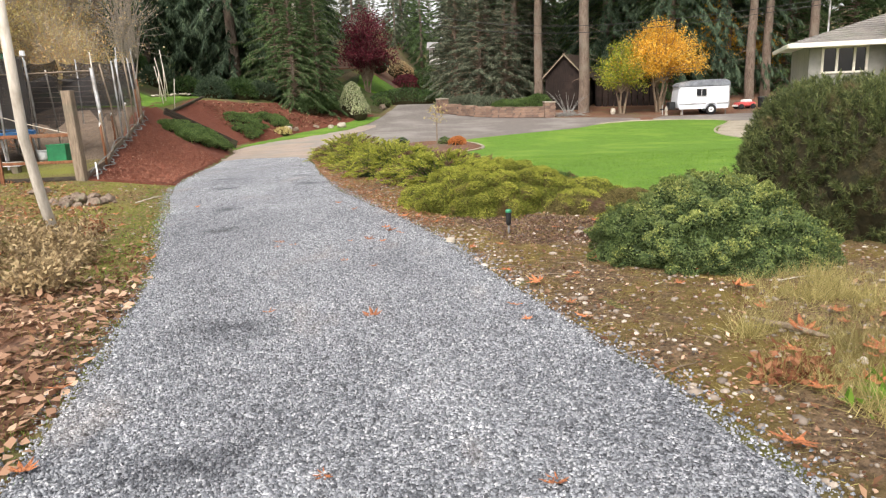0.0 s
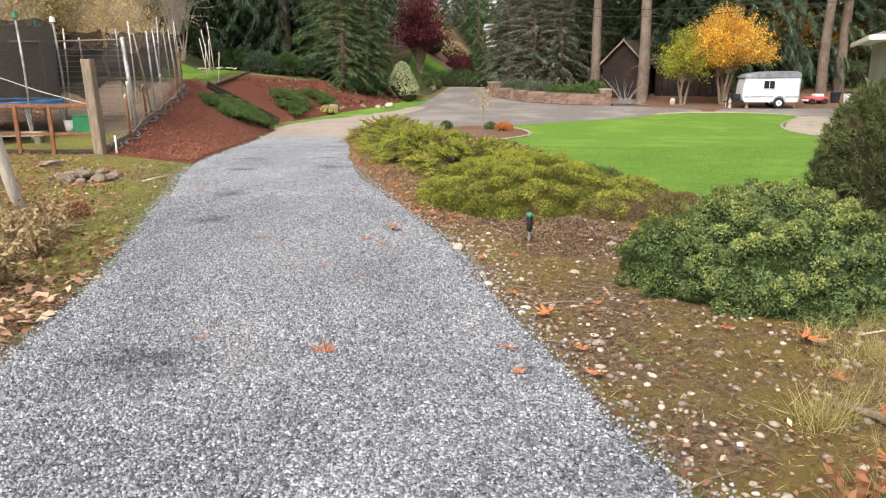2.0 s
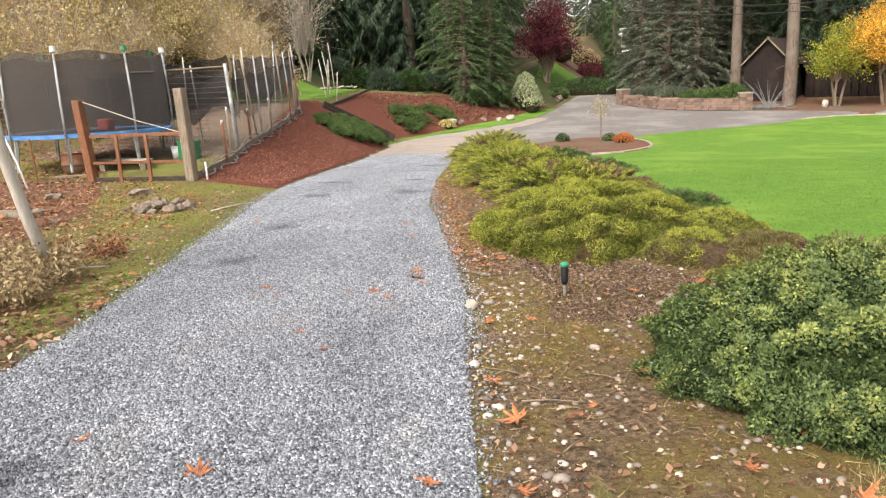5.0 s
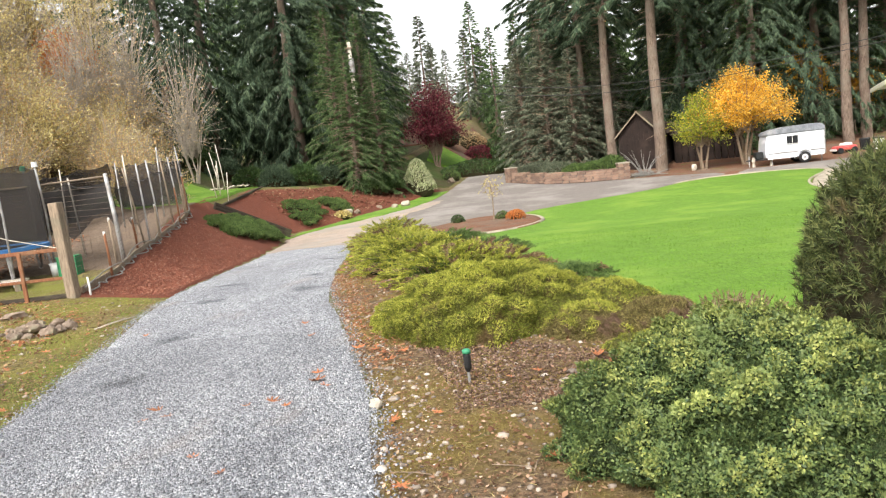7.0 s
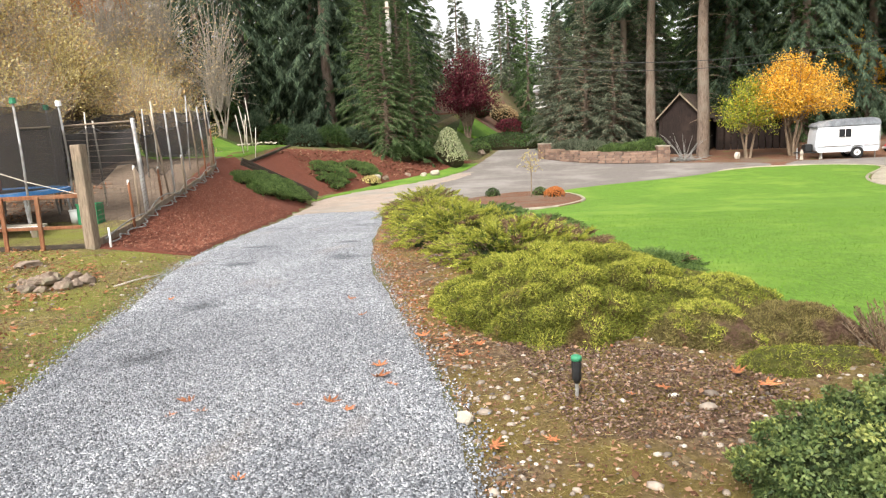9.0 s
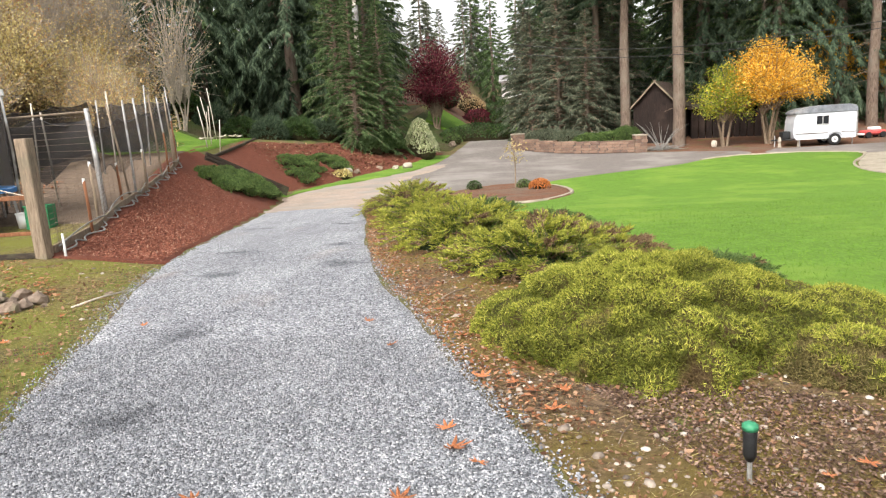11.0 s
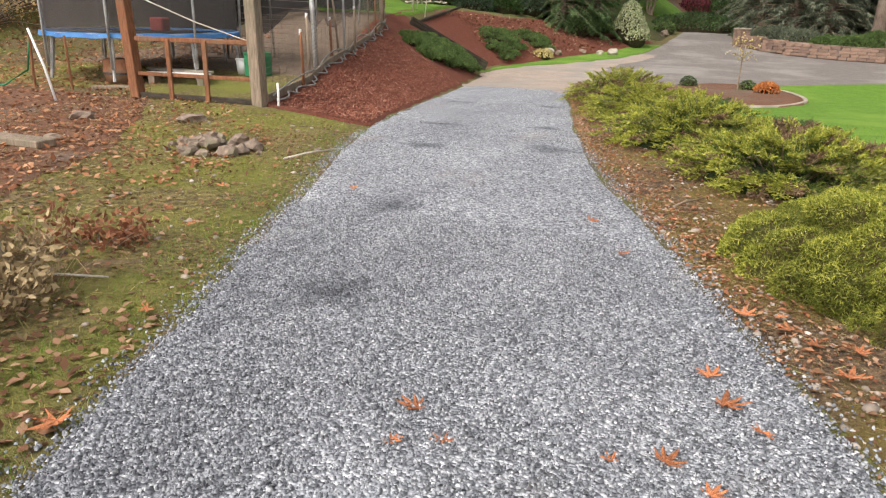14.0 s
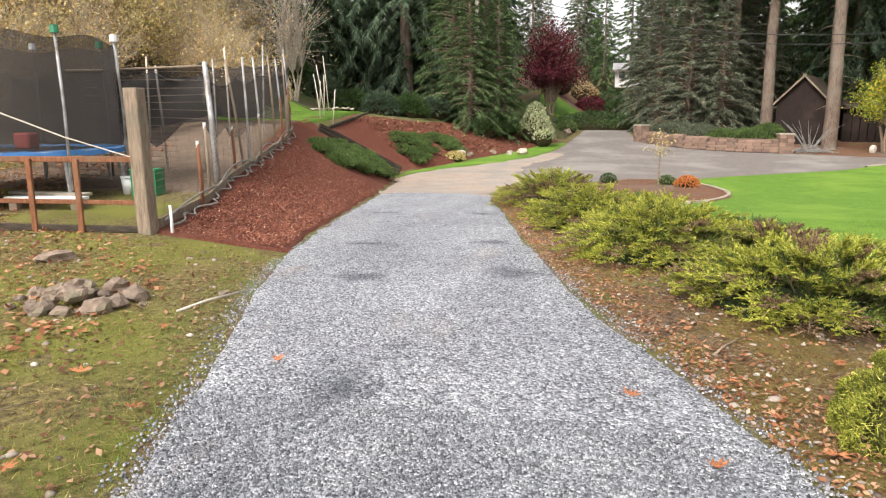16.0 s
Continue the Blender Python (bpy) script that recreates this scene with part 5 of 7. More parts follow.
for x, y, w, m, lb in ((-7.5, 73, 1.6, L_FIRG, "grey-green shrub on the far bank"), (-4.0, 74, 1.4, L_RED, "dark red shrub on the far bank"), (-1.5, 73.5, 1.3, L_HEDGE, "dark green shrub on the far bank"), (-5.5, 79, 1.8, L_TAN, "bare brown shrub on the far bank"), (-2.5, 80, 1.8, L_HEDGE, "dark green shrub on the far bank"), (1.5, 76, 1.6, L_FIRG, "grey-green shrub on the far bank")):
    shrub("bank_shrub", x, y, [(0, 0, 0.5, w, w * 0.8, w * 0.75), (w * 0.6, 0, 0.3, w * 0.6, w * 0.6, w * 0.5)], 1500, m, lb, "shrub", "leaf", 0.2, "far bank shrubs")

for k, (x, y, w, m) in enumerate(((-12.6, 44.6, 0.8, L_HEDGE), (-14.0, 43.6, 0.9, L_FIR), (-11.6, 46.4, 0.8, L_FIR), (-15.8, 44.2, 1.0, L_HEDGE), (-13.2, 46.5, 1.0, L_HEDGE), (-10.6, 47.6, 0.8, L_FIRB), (-17.8, 45.0, 1.0, L_FIR), (-15.2, 47.0, 1.2, L_FIR), (-8.9, 46.6, 0.7, L_FIRB), (-19.8, 45.5, 1.2, L_HEDGE))):
    shrub("understory_shrub", x, y, [(0, 0, 0.4, w, w * 0.8, w * 0.9), (w * 0.5, 0.2, 0.2, w * 0.6, w * 0.6, w * 0.6)], 1100, m, "dark green undergrowth below the firs", "shrub", "spray", 0.28, "undergrowth", 0.7, 0.0, 0.2, 0.05, None, 1.5)
another(fir_b, -9.7, 46.6, 77, 0.5)
another(fir_b, -8.4, 48.4, 200, 0.48)
another(fir_b, -11.0, 48.2, 300, 0.6)


# ---- stone wall and pillars ----
def stone_block(seed, bev=0.16):
    """A squarish stone, one metre across, to be scaled."""
    r = random.Random(seed)
    bm = bmesh.new()
    bmesh.ops.create_cube(bm, size=1)
    for v in bm.verts:
        v.co += Vector([(r.random() - 0.5) * 0.16 for _ in range(3)])
    bmesh.ops.bevel(bm, geom=list(bm.edges), offset=bev * 0.5, segments=1, affect="EDGES")
    me = bpy.data.meshes.new("stone")
    bm.to_mesh(me)
    bm.free()
    return me


def stone_meshes(mat):
    out = []
    for i in range(4):
        me = stone_block(i)
        me.materials.append(mat)
        out.append(me)
    return out


BLOCKS = stone_meshes(M_WALLSTONE)
CHIM = stone_meshes(M_CHIMNEY)


def piece(me, parent, c, s, rz=0.0, name="stone"):
    ob = new(name, me)
    ob.parent = parent
    ob.matrix_basis = pose(*c, 0, 0, rz) @ Matrix.Diagonal((*s, 1))
    return ob


def pillar(x, y, high, wide, rz):
    z = ground_at(x, y)
    root = tagged(empty("stone_pillar", x, y, z, rz), "square pillar of reddish stone with a slab cap", "pillar", "wall pillars")
    part("core", boxed((0, 0, high / 2 - 0.1), (wide - 0.06, wide - 0.06, high + 0.1), 0.01), M_MORTAR, root)
    rows = int(high / 0.16)
    for r in range(rows):
        for side in range(4):
            a = side * math.pi / 2
            for j in range(2):
                off = (-0.25 + 0.5 * j) * wide + (0.04 if r % 2 else -0.04)
                cx, cy = math.cos(a) * (wide / 2 - 0.05) - math.sin(a) * off, math.sin(a) * (wide / 2 - 0.05) + math.cos(a) * off
                piece(BLOCKS[(r + j + side) % 4], root, (cx, cy, 0.08 + r * high / rows), (0.16, wide * (0.47 + 0.04 * (r % 2)), high / rows * 0.93), math.degrees(a))
    part("cap", boxed((0, 0, high + 0.03), (wide + 0.12, wide + 0.12, 0.08), 0.02), M_CONCRETE, root, "pale slab cap")


WALL = [(-0.1, 51.6), (0.9, 50.2), (2.0, 48.95), (3.1, 48.05), (4.4, 47.3), (5.6, 46.9), (6.35, 46.75)]
pillar(-0.25, 52.0, 0.95, 0.6, 35)
pillar(6.65, 46.7, 0.95, 0.62, 5)


def stone_wall():
    root = tagged(empty("wall_garden", 0, 0, 0), "low curved garden wall of reddish stone", "wall", kind="structure")
    top = 0.62
    for i, (a, b) in enumerate(zip(WALL, WALL[1:])):
        a, b = Vector(a), Vector(b)
        d = (b - a).normalized()
        ang = math.degrees(math.atan2(d.y, d.x))
        c = (a + b) / 2
        z = ground_at(c.x, c.y)
        ln = (b - a).length
        part("wall_core", boxed((c.x, c.y, z + top / 2 - 0.15), (ln + 0.05, 0.3, top + 0.2), 0, Matrix.Rotation(radians(ang), 3, "Z")), M_MORTAR, root)
        for r in range(4):
            n = max(2, int(ln / 0.4))
            for j in range(n):
                k = (j + 0.5 + 0.25 * (r % 2)) / n
                if k > 1:
                    continue
                p = a.lerp(b, k)
                w = ln / n * (0.8 + 0.24 * rng.random())
                for sg in (-1, 1):
                    piece(BLOCKS[(i + j + r) % 4], root, (p.x - d.y * 0.14 * sg, p.y + d.x * 0.14 * sg, z + 0.06 + (r + 0.5) * top / 4 - 0.03), (w, 0.14, top / 4 * 0.92), ang)
        m = max(1, int(ln / 0.7))
        for j in range(m):
            p = a.lerp(b, (j + 0.5) / m)
            piece(BLOCKS[(i + j) % 4], root, (p.x, p.y, z + top + 0.05), (ln / m * 0.97, 0.42, 0.08), ang, "capstone")


stone_wall()
# raised soil behind the wall
bm = bmesh.new()
mid = bm.verts.new((4.6, 51.5, ground_at(4.6, 51.5) + 0.3))
ring = [bm.verts.new((x, y, ground_at(x, y) + h)) for x, y, h in ((0.2, 52, 0.4), (1.1, 50.4, 0.4), (2.2, 49.1, 0.4), (3.3, 48.25, 0.4), (4.5, 47.5, 0.4), (5.7, 47.05, 0.4), (6.5, 47, 0.4), (7.0, 49, 0.1), (7.4, 53, -0.2), (4, 56, -0.2), (0.3, 55, -0.2))]
for a, b in zip(ring, ring[1:] + ring[:1]):
    bm.faces.new((mid, a, b))
tagged(part("ground_13", bm, M_WOODS), "dark planted soil behind the stone wall", "ground", kind="structure")


# ---- kerbs of pale concrete ----
def kerb(name, pts, label):
    V, F = [], []
    n = len(pts)
    ys = np.linspace(0, n - 1, n * 8)
    P = np.stack([curve([(i, p[0]) for i, p in enumerate(pts)], ys), curve([(i, p[1]) for i, p in enumerate(pts)], ys)], 1)
    T = unit(np.gradient(P, axis=0))
    N = np.stack([-T[:, 1], T[:, 0]], 1)
    z = height(P[:, 0], P[:, 1])
    for off, dz in ((-0.055, -0.08), (-0.05, 0.05), (-0.035, 0.065), (0.035, 0.065), (0.05, 0.05), (0.055, -0.08)):
        V.append(np.concatenate([P + N * off, (z + dz)[:, None]], 1))
    m = len(P)
    V = np.concatenate(V)
    F = [(r * m + i, r * m + i + 1, (r + 1) * m + i + 1, (r + 1) * m + i) for r in range(5) for i in range(m - 1)]
    return tagged(mesh_from(name, V, np.array(F), M_CONCRETE, smooth=False), label, "kerb", kind="structure")


kerb("trim", [(-0.8, 25.5), (0.0, 25.9), (0.65, 26.6), (1.2, 27.9), (1.5, 29.2), (1.45, 30.4), (1.2, 31.5), (0.6, 32.6)], "curved concrete edging of the planting bed")
kerb("trim_1", [(8.2, 39.3), (9.0, 40.2), (10.2, 40.75), (11.6, 40.85), (13.2, 40.6), (14.6, 39.7), (15.2, 38.6)], "pale concrete edging along the lawn")
kerb("trim_2", [(15.1, 38.4), (14.3, 36.9), (13.1, 34.9), (12.4, 33.2), (12.0, 31.4), (12.0, 29.4), (12.2, 27.5)], "pale concrete edging beside the path")


# ---- shed ----
def shed():
    x, y = 9.3, 53.4
    z = ground_at(x, y) - 0.25
    root = tagged(empty("shed", x, y, z, -22), "dark brown wooden shed with a steep gabled roof", "shed")
    w, d, h, r = 2.7, 5.0, 2.35, 1.4
    for sx in (-1, 1):
        part("wall", boxed((sx * (w / 2 - 0.05), 0, h / 2), (0.1, d, h)), M_SHED, root)
    for sy in (-1, 1):
        bm = bmesh.new()
        pts = [(-w / 2, 0), (w / 2, 0), (w / 2, h), (0, h + r), (-w / 2, h)]
        a = [bm.verts.new((px, sy * d / 2 - 0.05, pz)) for px, pz in pts]
        b = [bm.verts.new((px, sy * d / 2 + 0.05, pz)) for px, pz in pts]
        bm.faces.new(a)
        bm.faces.new(b[::-1])
        for i in range(5):
            bm.faces.new((a[i], b[i], b[(i + 1) % 5], a[(i + 1) % 5]))
        bmesh.ops.recalc_face_normals(bm, faces=bm.faces)
        part("wall", bm, M_SHED, root)
    ang = math.atan2(r, w / 2)
    ln = math.hypot(r, w / 2) + 0.35
    for sx in (-1, 1):
        for j in range(7):
            k = (j + 0.5) / 7
            cx, cz = sx * (w / 2 + 0.2) * k, h + r - (r + 0.2) * k + 0.1 - 0.0
            part("roof_course", boxed((cx, 0, cz), (ln / 7 + 0.05, d + 0.6, 0.05), 0, Matrix.Rotation(sx * ang + sx * 0.03, 3, "Y")), M_SHEDROOF, root)
        part("barge_board", boxed((sx * (w / 4 + 0.05), -d / 2 - 0.31, h + r / 2 + 0.02), (ln, 0.03, 0.085), 0, Matrix.Rotation(sx * ang, 3, "Y")), M_OLDWOOD, root, "weathered thin barge board")
    for i in range(9):
        part("batten", boxed((-w / 2 + 0.2 + i * 0.36, -d / 2 - 0.07, h / 2 + 0.1), (0.05, 0.03, h)), M_SHED, root)
    part("door", boxed((0.1, -d / 2 - 0.08, 1.0), (1.3, 0.05, 2.0), 0.01), M_SHED, root, "dark board door")
    z2 = ground_at(13, 53.5) - 0.2
    lean = tagged(empty("lean_to", 13.1, 53.6, z2, -8), "dark open lean-to beside the shed", "shed")
    for px in (-1.9, 0, 1.9):
        part("post", boxed((px, -1.6, 1.0), (0.13, 0.13, 2.0)), M_SHED, lean)
    part("wall", boxed((0, 1.6, 1.1), (4.2, 0.08, 2.2)), M_SHED, lean)
    for sx in (-1, 1):
        part("wall", boxed((sx * 2.06, 0, 1.1), (0.08, 3.2, 2.2)), M_SHED, lean)
    part("roof", boxed((0, 0, 2.2), (4.6, 3.8, 0.09), 0, Matrix.Rotation(radians(7), 3, "X")), M_SHEDROOF, lean)
    for j in range(10):
        part("board", boxed((-1.85 + j * 0.41, -1.66, 0.85), (0.36, 0.04, 1.7)), M_SHED, lean)


shed()


# ---- box trailer ----
def wheel(parent, c, r, w):
    hub = part("wheel", tube([(c[0], c[1] - w / 2, c[2]), (c[0], c[1] - w / 2 + 0.02, c[2]), (c[0], c[1] + w / 2 - 0.02, c[2]), (c[0], c[1] + w / 2, c[2])], [r * 0.88, r, r, r * 0.88], 20), M_TYRE, parent, "black tyre", True)
    part("rim", tube([(c[0], c[1] - w / 2 - 0.012, c[2]), (c[0], c[1] - w / 2 + 0.03, c[2])], [r * 0.5, r * 0.58], 14), M_WHITE, hub, "white steel rim")
    part("hub_cap", tube([(c[0], c[1] - w / 2 - 0.05, c[2]), (c[0], c[1] - w / 2, c[2])], [r * 0.12, r * 0.2], 8), M_STEEL, hub)


def trailer():
    x, y = 15.75, 45.0
    root = tagged(empty("camping_trailer", x, y, ground_at(x, y) + 0.0, -4), "small white box trailer with a grey roof cover", "trailer")
    bm = bmesh.new()
    pro = [(-1.5, 0.42), (1.5, 0.42), (1.5, 1.72), (-1.42, 1.72), (-1.52, 1.3), (-1.56, 0.75)]
    a, b = [bm.verts.new((px, -0.85, pz)) for px, pz in pro], [bm.verts.new((px, 0.85, pz)) for px, pz in pro]
    bm.faces.new(a), bm.faces.new(b[::-1])
    for i in range(6):
        bm.faces.new((a[i], b[i], b[(i + 1) % 6], a[(i + 1) % 6]))
    bmesh.ops.recalc_face_normals(bm, faces=bm.faces)
    bmesh.ops.bevel(bm, geom=list(bm.edges), offset=0.04, segments=2, affect="EDGES")
    part("body", bm, M_TRAILER, root, "white painted metal body")
    bm = bmesh.new()
    pro = [(-1.55, 1.66), (1.56, 1.68), (1.52, 1.98), (1.2, 2.08), (-0.2, 2.06), (-1.0, 1.98), (-1.46, 1.84)]
    a, b = [bm.verts.new((px, -0.9, pz)) for px, pz in pro], [bm.verts.new((px, 0.9, pz)) for px, pz in pro]
    bm.faces.new(a), bm.faces.new(b[::-1])
    for i in range(7):
        bm.faces.new((a[i], b[i], b[(i + 1) % 7], a[(i + 1) % 7]))
    bmesh.ops.recalc_face_normals(bm, faces=bm.faces)
    bmesh.ops.bevel(bm, geom=list(bm.edges), offset=0.05, segments=2, affect="EDGES")
    part("roof", bm, M_ROOFTIN, root, "grey sagging roof cover")
    win = part("window", boxed((-0.15, -0.87, 1.33), (0.7, 0.04, 0.5), 0.01), M_WHITE, root)
    for sx in (-0.15, 0.15):
        part("pane", boxed((-0.15 + sx, -0.895, 1.33), (0.27, 0.02, 0.42)), M_DARKGLASS, win, "dark window pane")
    part("belt", boxed((0, -0.865, 0.66), (2.9, 0.03, 0.05)), M_STEEL, root)
    part("skirt", boxed((0, -0.86, 0.4), (2.9, 0.03, 0.1)), M_TRAILER, root)
    part("corner_trim", boxed((1.5, -0.86, 1.05), (0.05, 0.05, 1.3)), M_STEEL, root)
    part("fender", tube([(0.45 + 0.4 * math.cos(t), -0.9, 0.33 + 0.4 * math.sin(t)) for t in (0.1 + 2.94 * i / 8 for i in range(9))], 0.05, 6), M_TRAILER, root)
    wheel(root, (0.45, -0.8, 0.3), 0.31, 0.2)
    wheel(root, (0.45, 0.8, 0.3), 0.31, 0.2)
    part("drawbar", tube([(-1.4, -0.5, 0.36), (-2.4, 0, 0.36), (-1.4, 0.5, 0.36)], 0.04, 6), M_BLACK, root)
    part("jack", tube([(-2.25, 0, 0), (-2.25, 0, 0.6)], 0.035, 6), M_STEEL, root)
    part("gas_box", boxed((-1.75, 0, 0.6), (0.4, 0.7, 0.4), 0.04), M_BLACK, root)
    for px in (-1.2, 1.35):
        part("prop", tube([(px, -0.7, 0), (px, -0.7, 0.45)], 0.03, 6), M_STEEL, root)


trailer()
kart = tagged(empty("ride_on_car", 19.6, 47.6, ground_at(19.6, 47.6), 10), "red and white toy car beside the trailer", "toy car")
part("body", boxed((0, 0, 0.3), (1.3, 0.6, 0.28), 0.08), M_RED, kart)
part("seat", boxed((0.1, 0, 0.5), (0.6, 0.45, 0.2), 0.06), M_WHITE, kart)
part("bumper", boxed((-0.68, 0, 0.22), (0.12, 0.6, 0.12), 0.03), M_WHITE, kart)
for sx in (-0.42, 0.42):
    for sy in (-0.3, 0.3):
        part("wheel", tube([(sx, sy - 0.06, 0.17), (sx, sy + 0.06, 0.17)], 0.17, 12), M_TYRE, kart)
for k, (x, y, m, lb) in enumerate(((21.0, 48.2, M_BLACK, "black lidded bin"), (21.6, 47.8, M_WHITE, "white lidded bin"))):
    b = tagged(empty("storage_bin", x, y, ground_at(x, y)), lb + " on the litter", "bin", "bins by the trailer")
    part("body", tube([(0, 0, 0), (0, 0, 0.62)], [0.24, 0.3], 10), m, b)
    part("lid", tube([(0, 0, 0.62), (0, 0, 0.7)], [0.33, 0.28], 10), M_BLACK, b)


# ---- house ----
def house():
    x, y, z = 15.15, 30.5, -0.5
    root = tagged(empty("house", x, y, z, -21), "single-storey grey house with a hipped shingle roof", "house")
    L, D, h = 12.0, 9.0, 3.05
    wins = ((0.5, 2.1), (9.0, 10.6))
    xs = [0.0] + [v for w in wins for v in w] + [L]
    for a, b in ((xs[0], xs[1]), (xs[2], xs[3]), (xs[4], xs[5])):
        part("wall", boxed(((a + b) / 2, 0.1, h / 2 - 0.4), (b - a, 0.2, h + 0.8)), M_HOUSE, root)
    for a, b in wins:
        part("wall", boxed(((a + b) / 2, 0.1, 0.95), (b - a, 0.2, 1.9)), M_HOUSE, root)
        part("wall", boxed(((a + b) / 2, 0.1, h - 0.05), (b - a, 0.2, 0.1)), M_HOUSE, root)
        win = part("window", boxed(((a + b) / 2, -0.02, 1.93), (b - a + 0.14, 0.1, 0.08), 0.01), M_TRIM, root, "cream window trim")
        for px in (a, a + (b - a) * 0.33, a + (b - a) * 0.72, b):
            part("frame", boxed((px, -0.01, 2.42), (0.09, 0.12, 1.04)), M_TRIM, win)
        part("frame", boxed(((a + b) / 2, -0.01, 2.93), (b - a + 0.1, 0.12, 0.08)), M_TRIM, win)
        part("pane", boxed(((a + b) / 2, 0.08, 2.42), (b - a, 0.03, 1.0)), M_DARKGLASS, win, "dark reflecting pane")
    for j in range(14):
        part("siding_board", boxed((0.245, -0.012, 0.11 + j * 0.21), (0.47, 0.03, 0.2)), M_HOUSE, root)
        part("siding_board", boxed((5.55, -0.012, 0.11 + j * 0.21), (6.8, 0.03, 0.2)), M_HOUSE, root)
    part("wall", boxed((0.1, D / 2, h / 2), (0.2, D, h)), M_HOUSE, root)
    part("wall", boxed((L - 0.1, D / 2, h / 2), (0.2, D, h)), M_HOUSE, root)
    part("wall", boxed((L / 2, D - 0.1, h / 2), (L, 0.2, h)), M_HOUSE, root)
    o, r = 0.85, 1.6
    n = 16
    roof = empty("roof", 0, 0, 0)
    roof.parent = root
    for i in range(n):
        k0, k1 = i / n, (i + 1) / n
        half = (D / 2 + o)
        q = lambda k: (-o + half * k, -o + half * k, L + o - half * k, D + o - half * k, h + 0.06 + r * k)
        x0, y0, x1, y1, z0 = q(k0)
        X0, Y0, X1, Y1, z1 = q(k1)
        bm = bmesh.new()
        lo = [bm.verts.new(v) for v in ((x0, y0, z0 + 0.035), (x1, y0, z0 + 0.035), (x1, y1, z0 + 0.035), (x0, y1, z0 + 0.035))]
        hi = [bm.verts.new(v) for v in ((X0, Y0, z1), (X1, Y0, z1), (X1, Y1, z1), (X0, Y1, z1))]
        un = [bm.verts.new((v.co.x, v.co.y, v.co.z - 0.05)) for v in lo]
        for j in range(4):
            e = (j + 1) % 4
            bm.faces.new((lo[j], lo[e], hi[e], hi[j]))
            bm.faces.new((un[j], un[e], lo[e], lo[j]))
        bmesh.ops.recalc_face_normals(bm, faces=bm.faces)
        part("shingle_course", bm, M_SHINGLE, roof)
    part("soffit", boxed((L / 2, D / 2, h + 0.0), (L + 2 * o - 0.1, D + 2 * o - 0.1, 0.05)), M_TRIM, root)
    for c, s in (((L / 2, -o, h - 0.02), (L + 2 * o, 0.1, 0.2)), ((-o, D / 2, h - 0.02), (0.1, D + 2 * o, 0.2)), ((L + o, D / 2, h - 0.02), (0.1, D + 2 * o, 0.2))):
        part("gutter", boxed(c, s, 0.03), M_TRIM, root, "white gutter")
    part("service_mast", tube([(0.9, 2.5, h + 0.6), (0.9, 2.5, h + 1.9), (0.75, 2.4, h + 2.0)], 0.04, 6), M_STEEL, root)
    turn = radians(-21)
    ch = tagged(empty("chimney", x + 3.6 * math.cos(turn) + 0.62 * math.sin(turn), y + 3.6 * math.sin(turn) - 0.62 * math.cos(turn), z, -21), "broad chimney of rough red-brown stone", "chimney")
    part("core", boxed((0, 0, 2.4), (1.5, 1.0, 6.4)), M_MORTAR, ch)
    for rr in range(26):
        zz = 1.25 + rr * 0.165
        px = -0.8
        while px < 0.74:
            w = 0.13 + 0.24 * rng.random()
            piece(CHIM[int(rng.integers(0, 4))], ch, (px + w / 2, -0.52 - 0.02 * rng.random(), zz + 0.035 * rng.normal()), (w * 1.05, 0.15, 0.13 + 0.11 * rng.random()), 8 * rng.normal())
            px += w
        for j in range(3):
            piece(CHIM[(rr + j) % 4], ch, (-0.76, -0.4 + 0.36 * j, zz + 0.03 * rng.normal()), (0.14, 0.36, 0.19))
            piece(CHIM[(rr + j + 1) % 4], ch, (0.76, -0.4 + 0.36 * j, zz + 0.03 * rng.normal()), (0.14, 0.36, 0.19))


house()


# ---- fenced garden ----
FENCE = ((15.3, -7.9), (17, -8.25), (19, -9.0), (21, -9.55), (23, -10.2), (25, -10.8), (28.3, -11.9))


def fence_x(y):
    return float(curve(FENCE, y))


def post(name, x, y, high, r, mat, label, category="post", lean=(0, 0), square=False, group="fence posts", z=None):
    z = ground_at(x, y) if z is None else z
    root = tagged(empty(name, x, y, z), label, category, group)
    top = (lean[0], lean[1], high)
    if square:
        bm = boxed((0, 0, high / 2 - 0.15), (r * 2, r * 2, high + 0.3), 0.012)
        for v in bm.verts:
            k = max(0, v.co.z) / high
            v.co.x += lean[0] * k + 0.006 * math.sin(v.co.z * 5)
            v.co.y += lean[1] * k
        part("shaft", bm, mat, root)
    else:
        part("shaft", tube([(0, 0, -0.2), (top[0] * 0.5 + 0.01, top[1] * 0.5, high * 0.5), top], [r, r * 0.95, r * 0.85], 8), mat, root, "", True)
    return root


corner = post("gate_post", -7.87, 15.25, 1.93, 0.1, M_OLDWOOD, "weathered square gate post", "post", (-0.06, 0), True, "gate posts", -0.24)
gpost = post("gate_post", -10.2, 15.05, 1.78, 0.09, M_REDWOOD, "leaning red-brown gate post", "post", (-0.14, 0), True, "gate posts", -0.24)


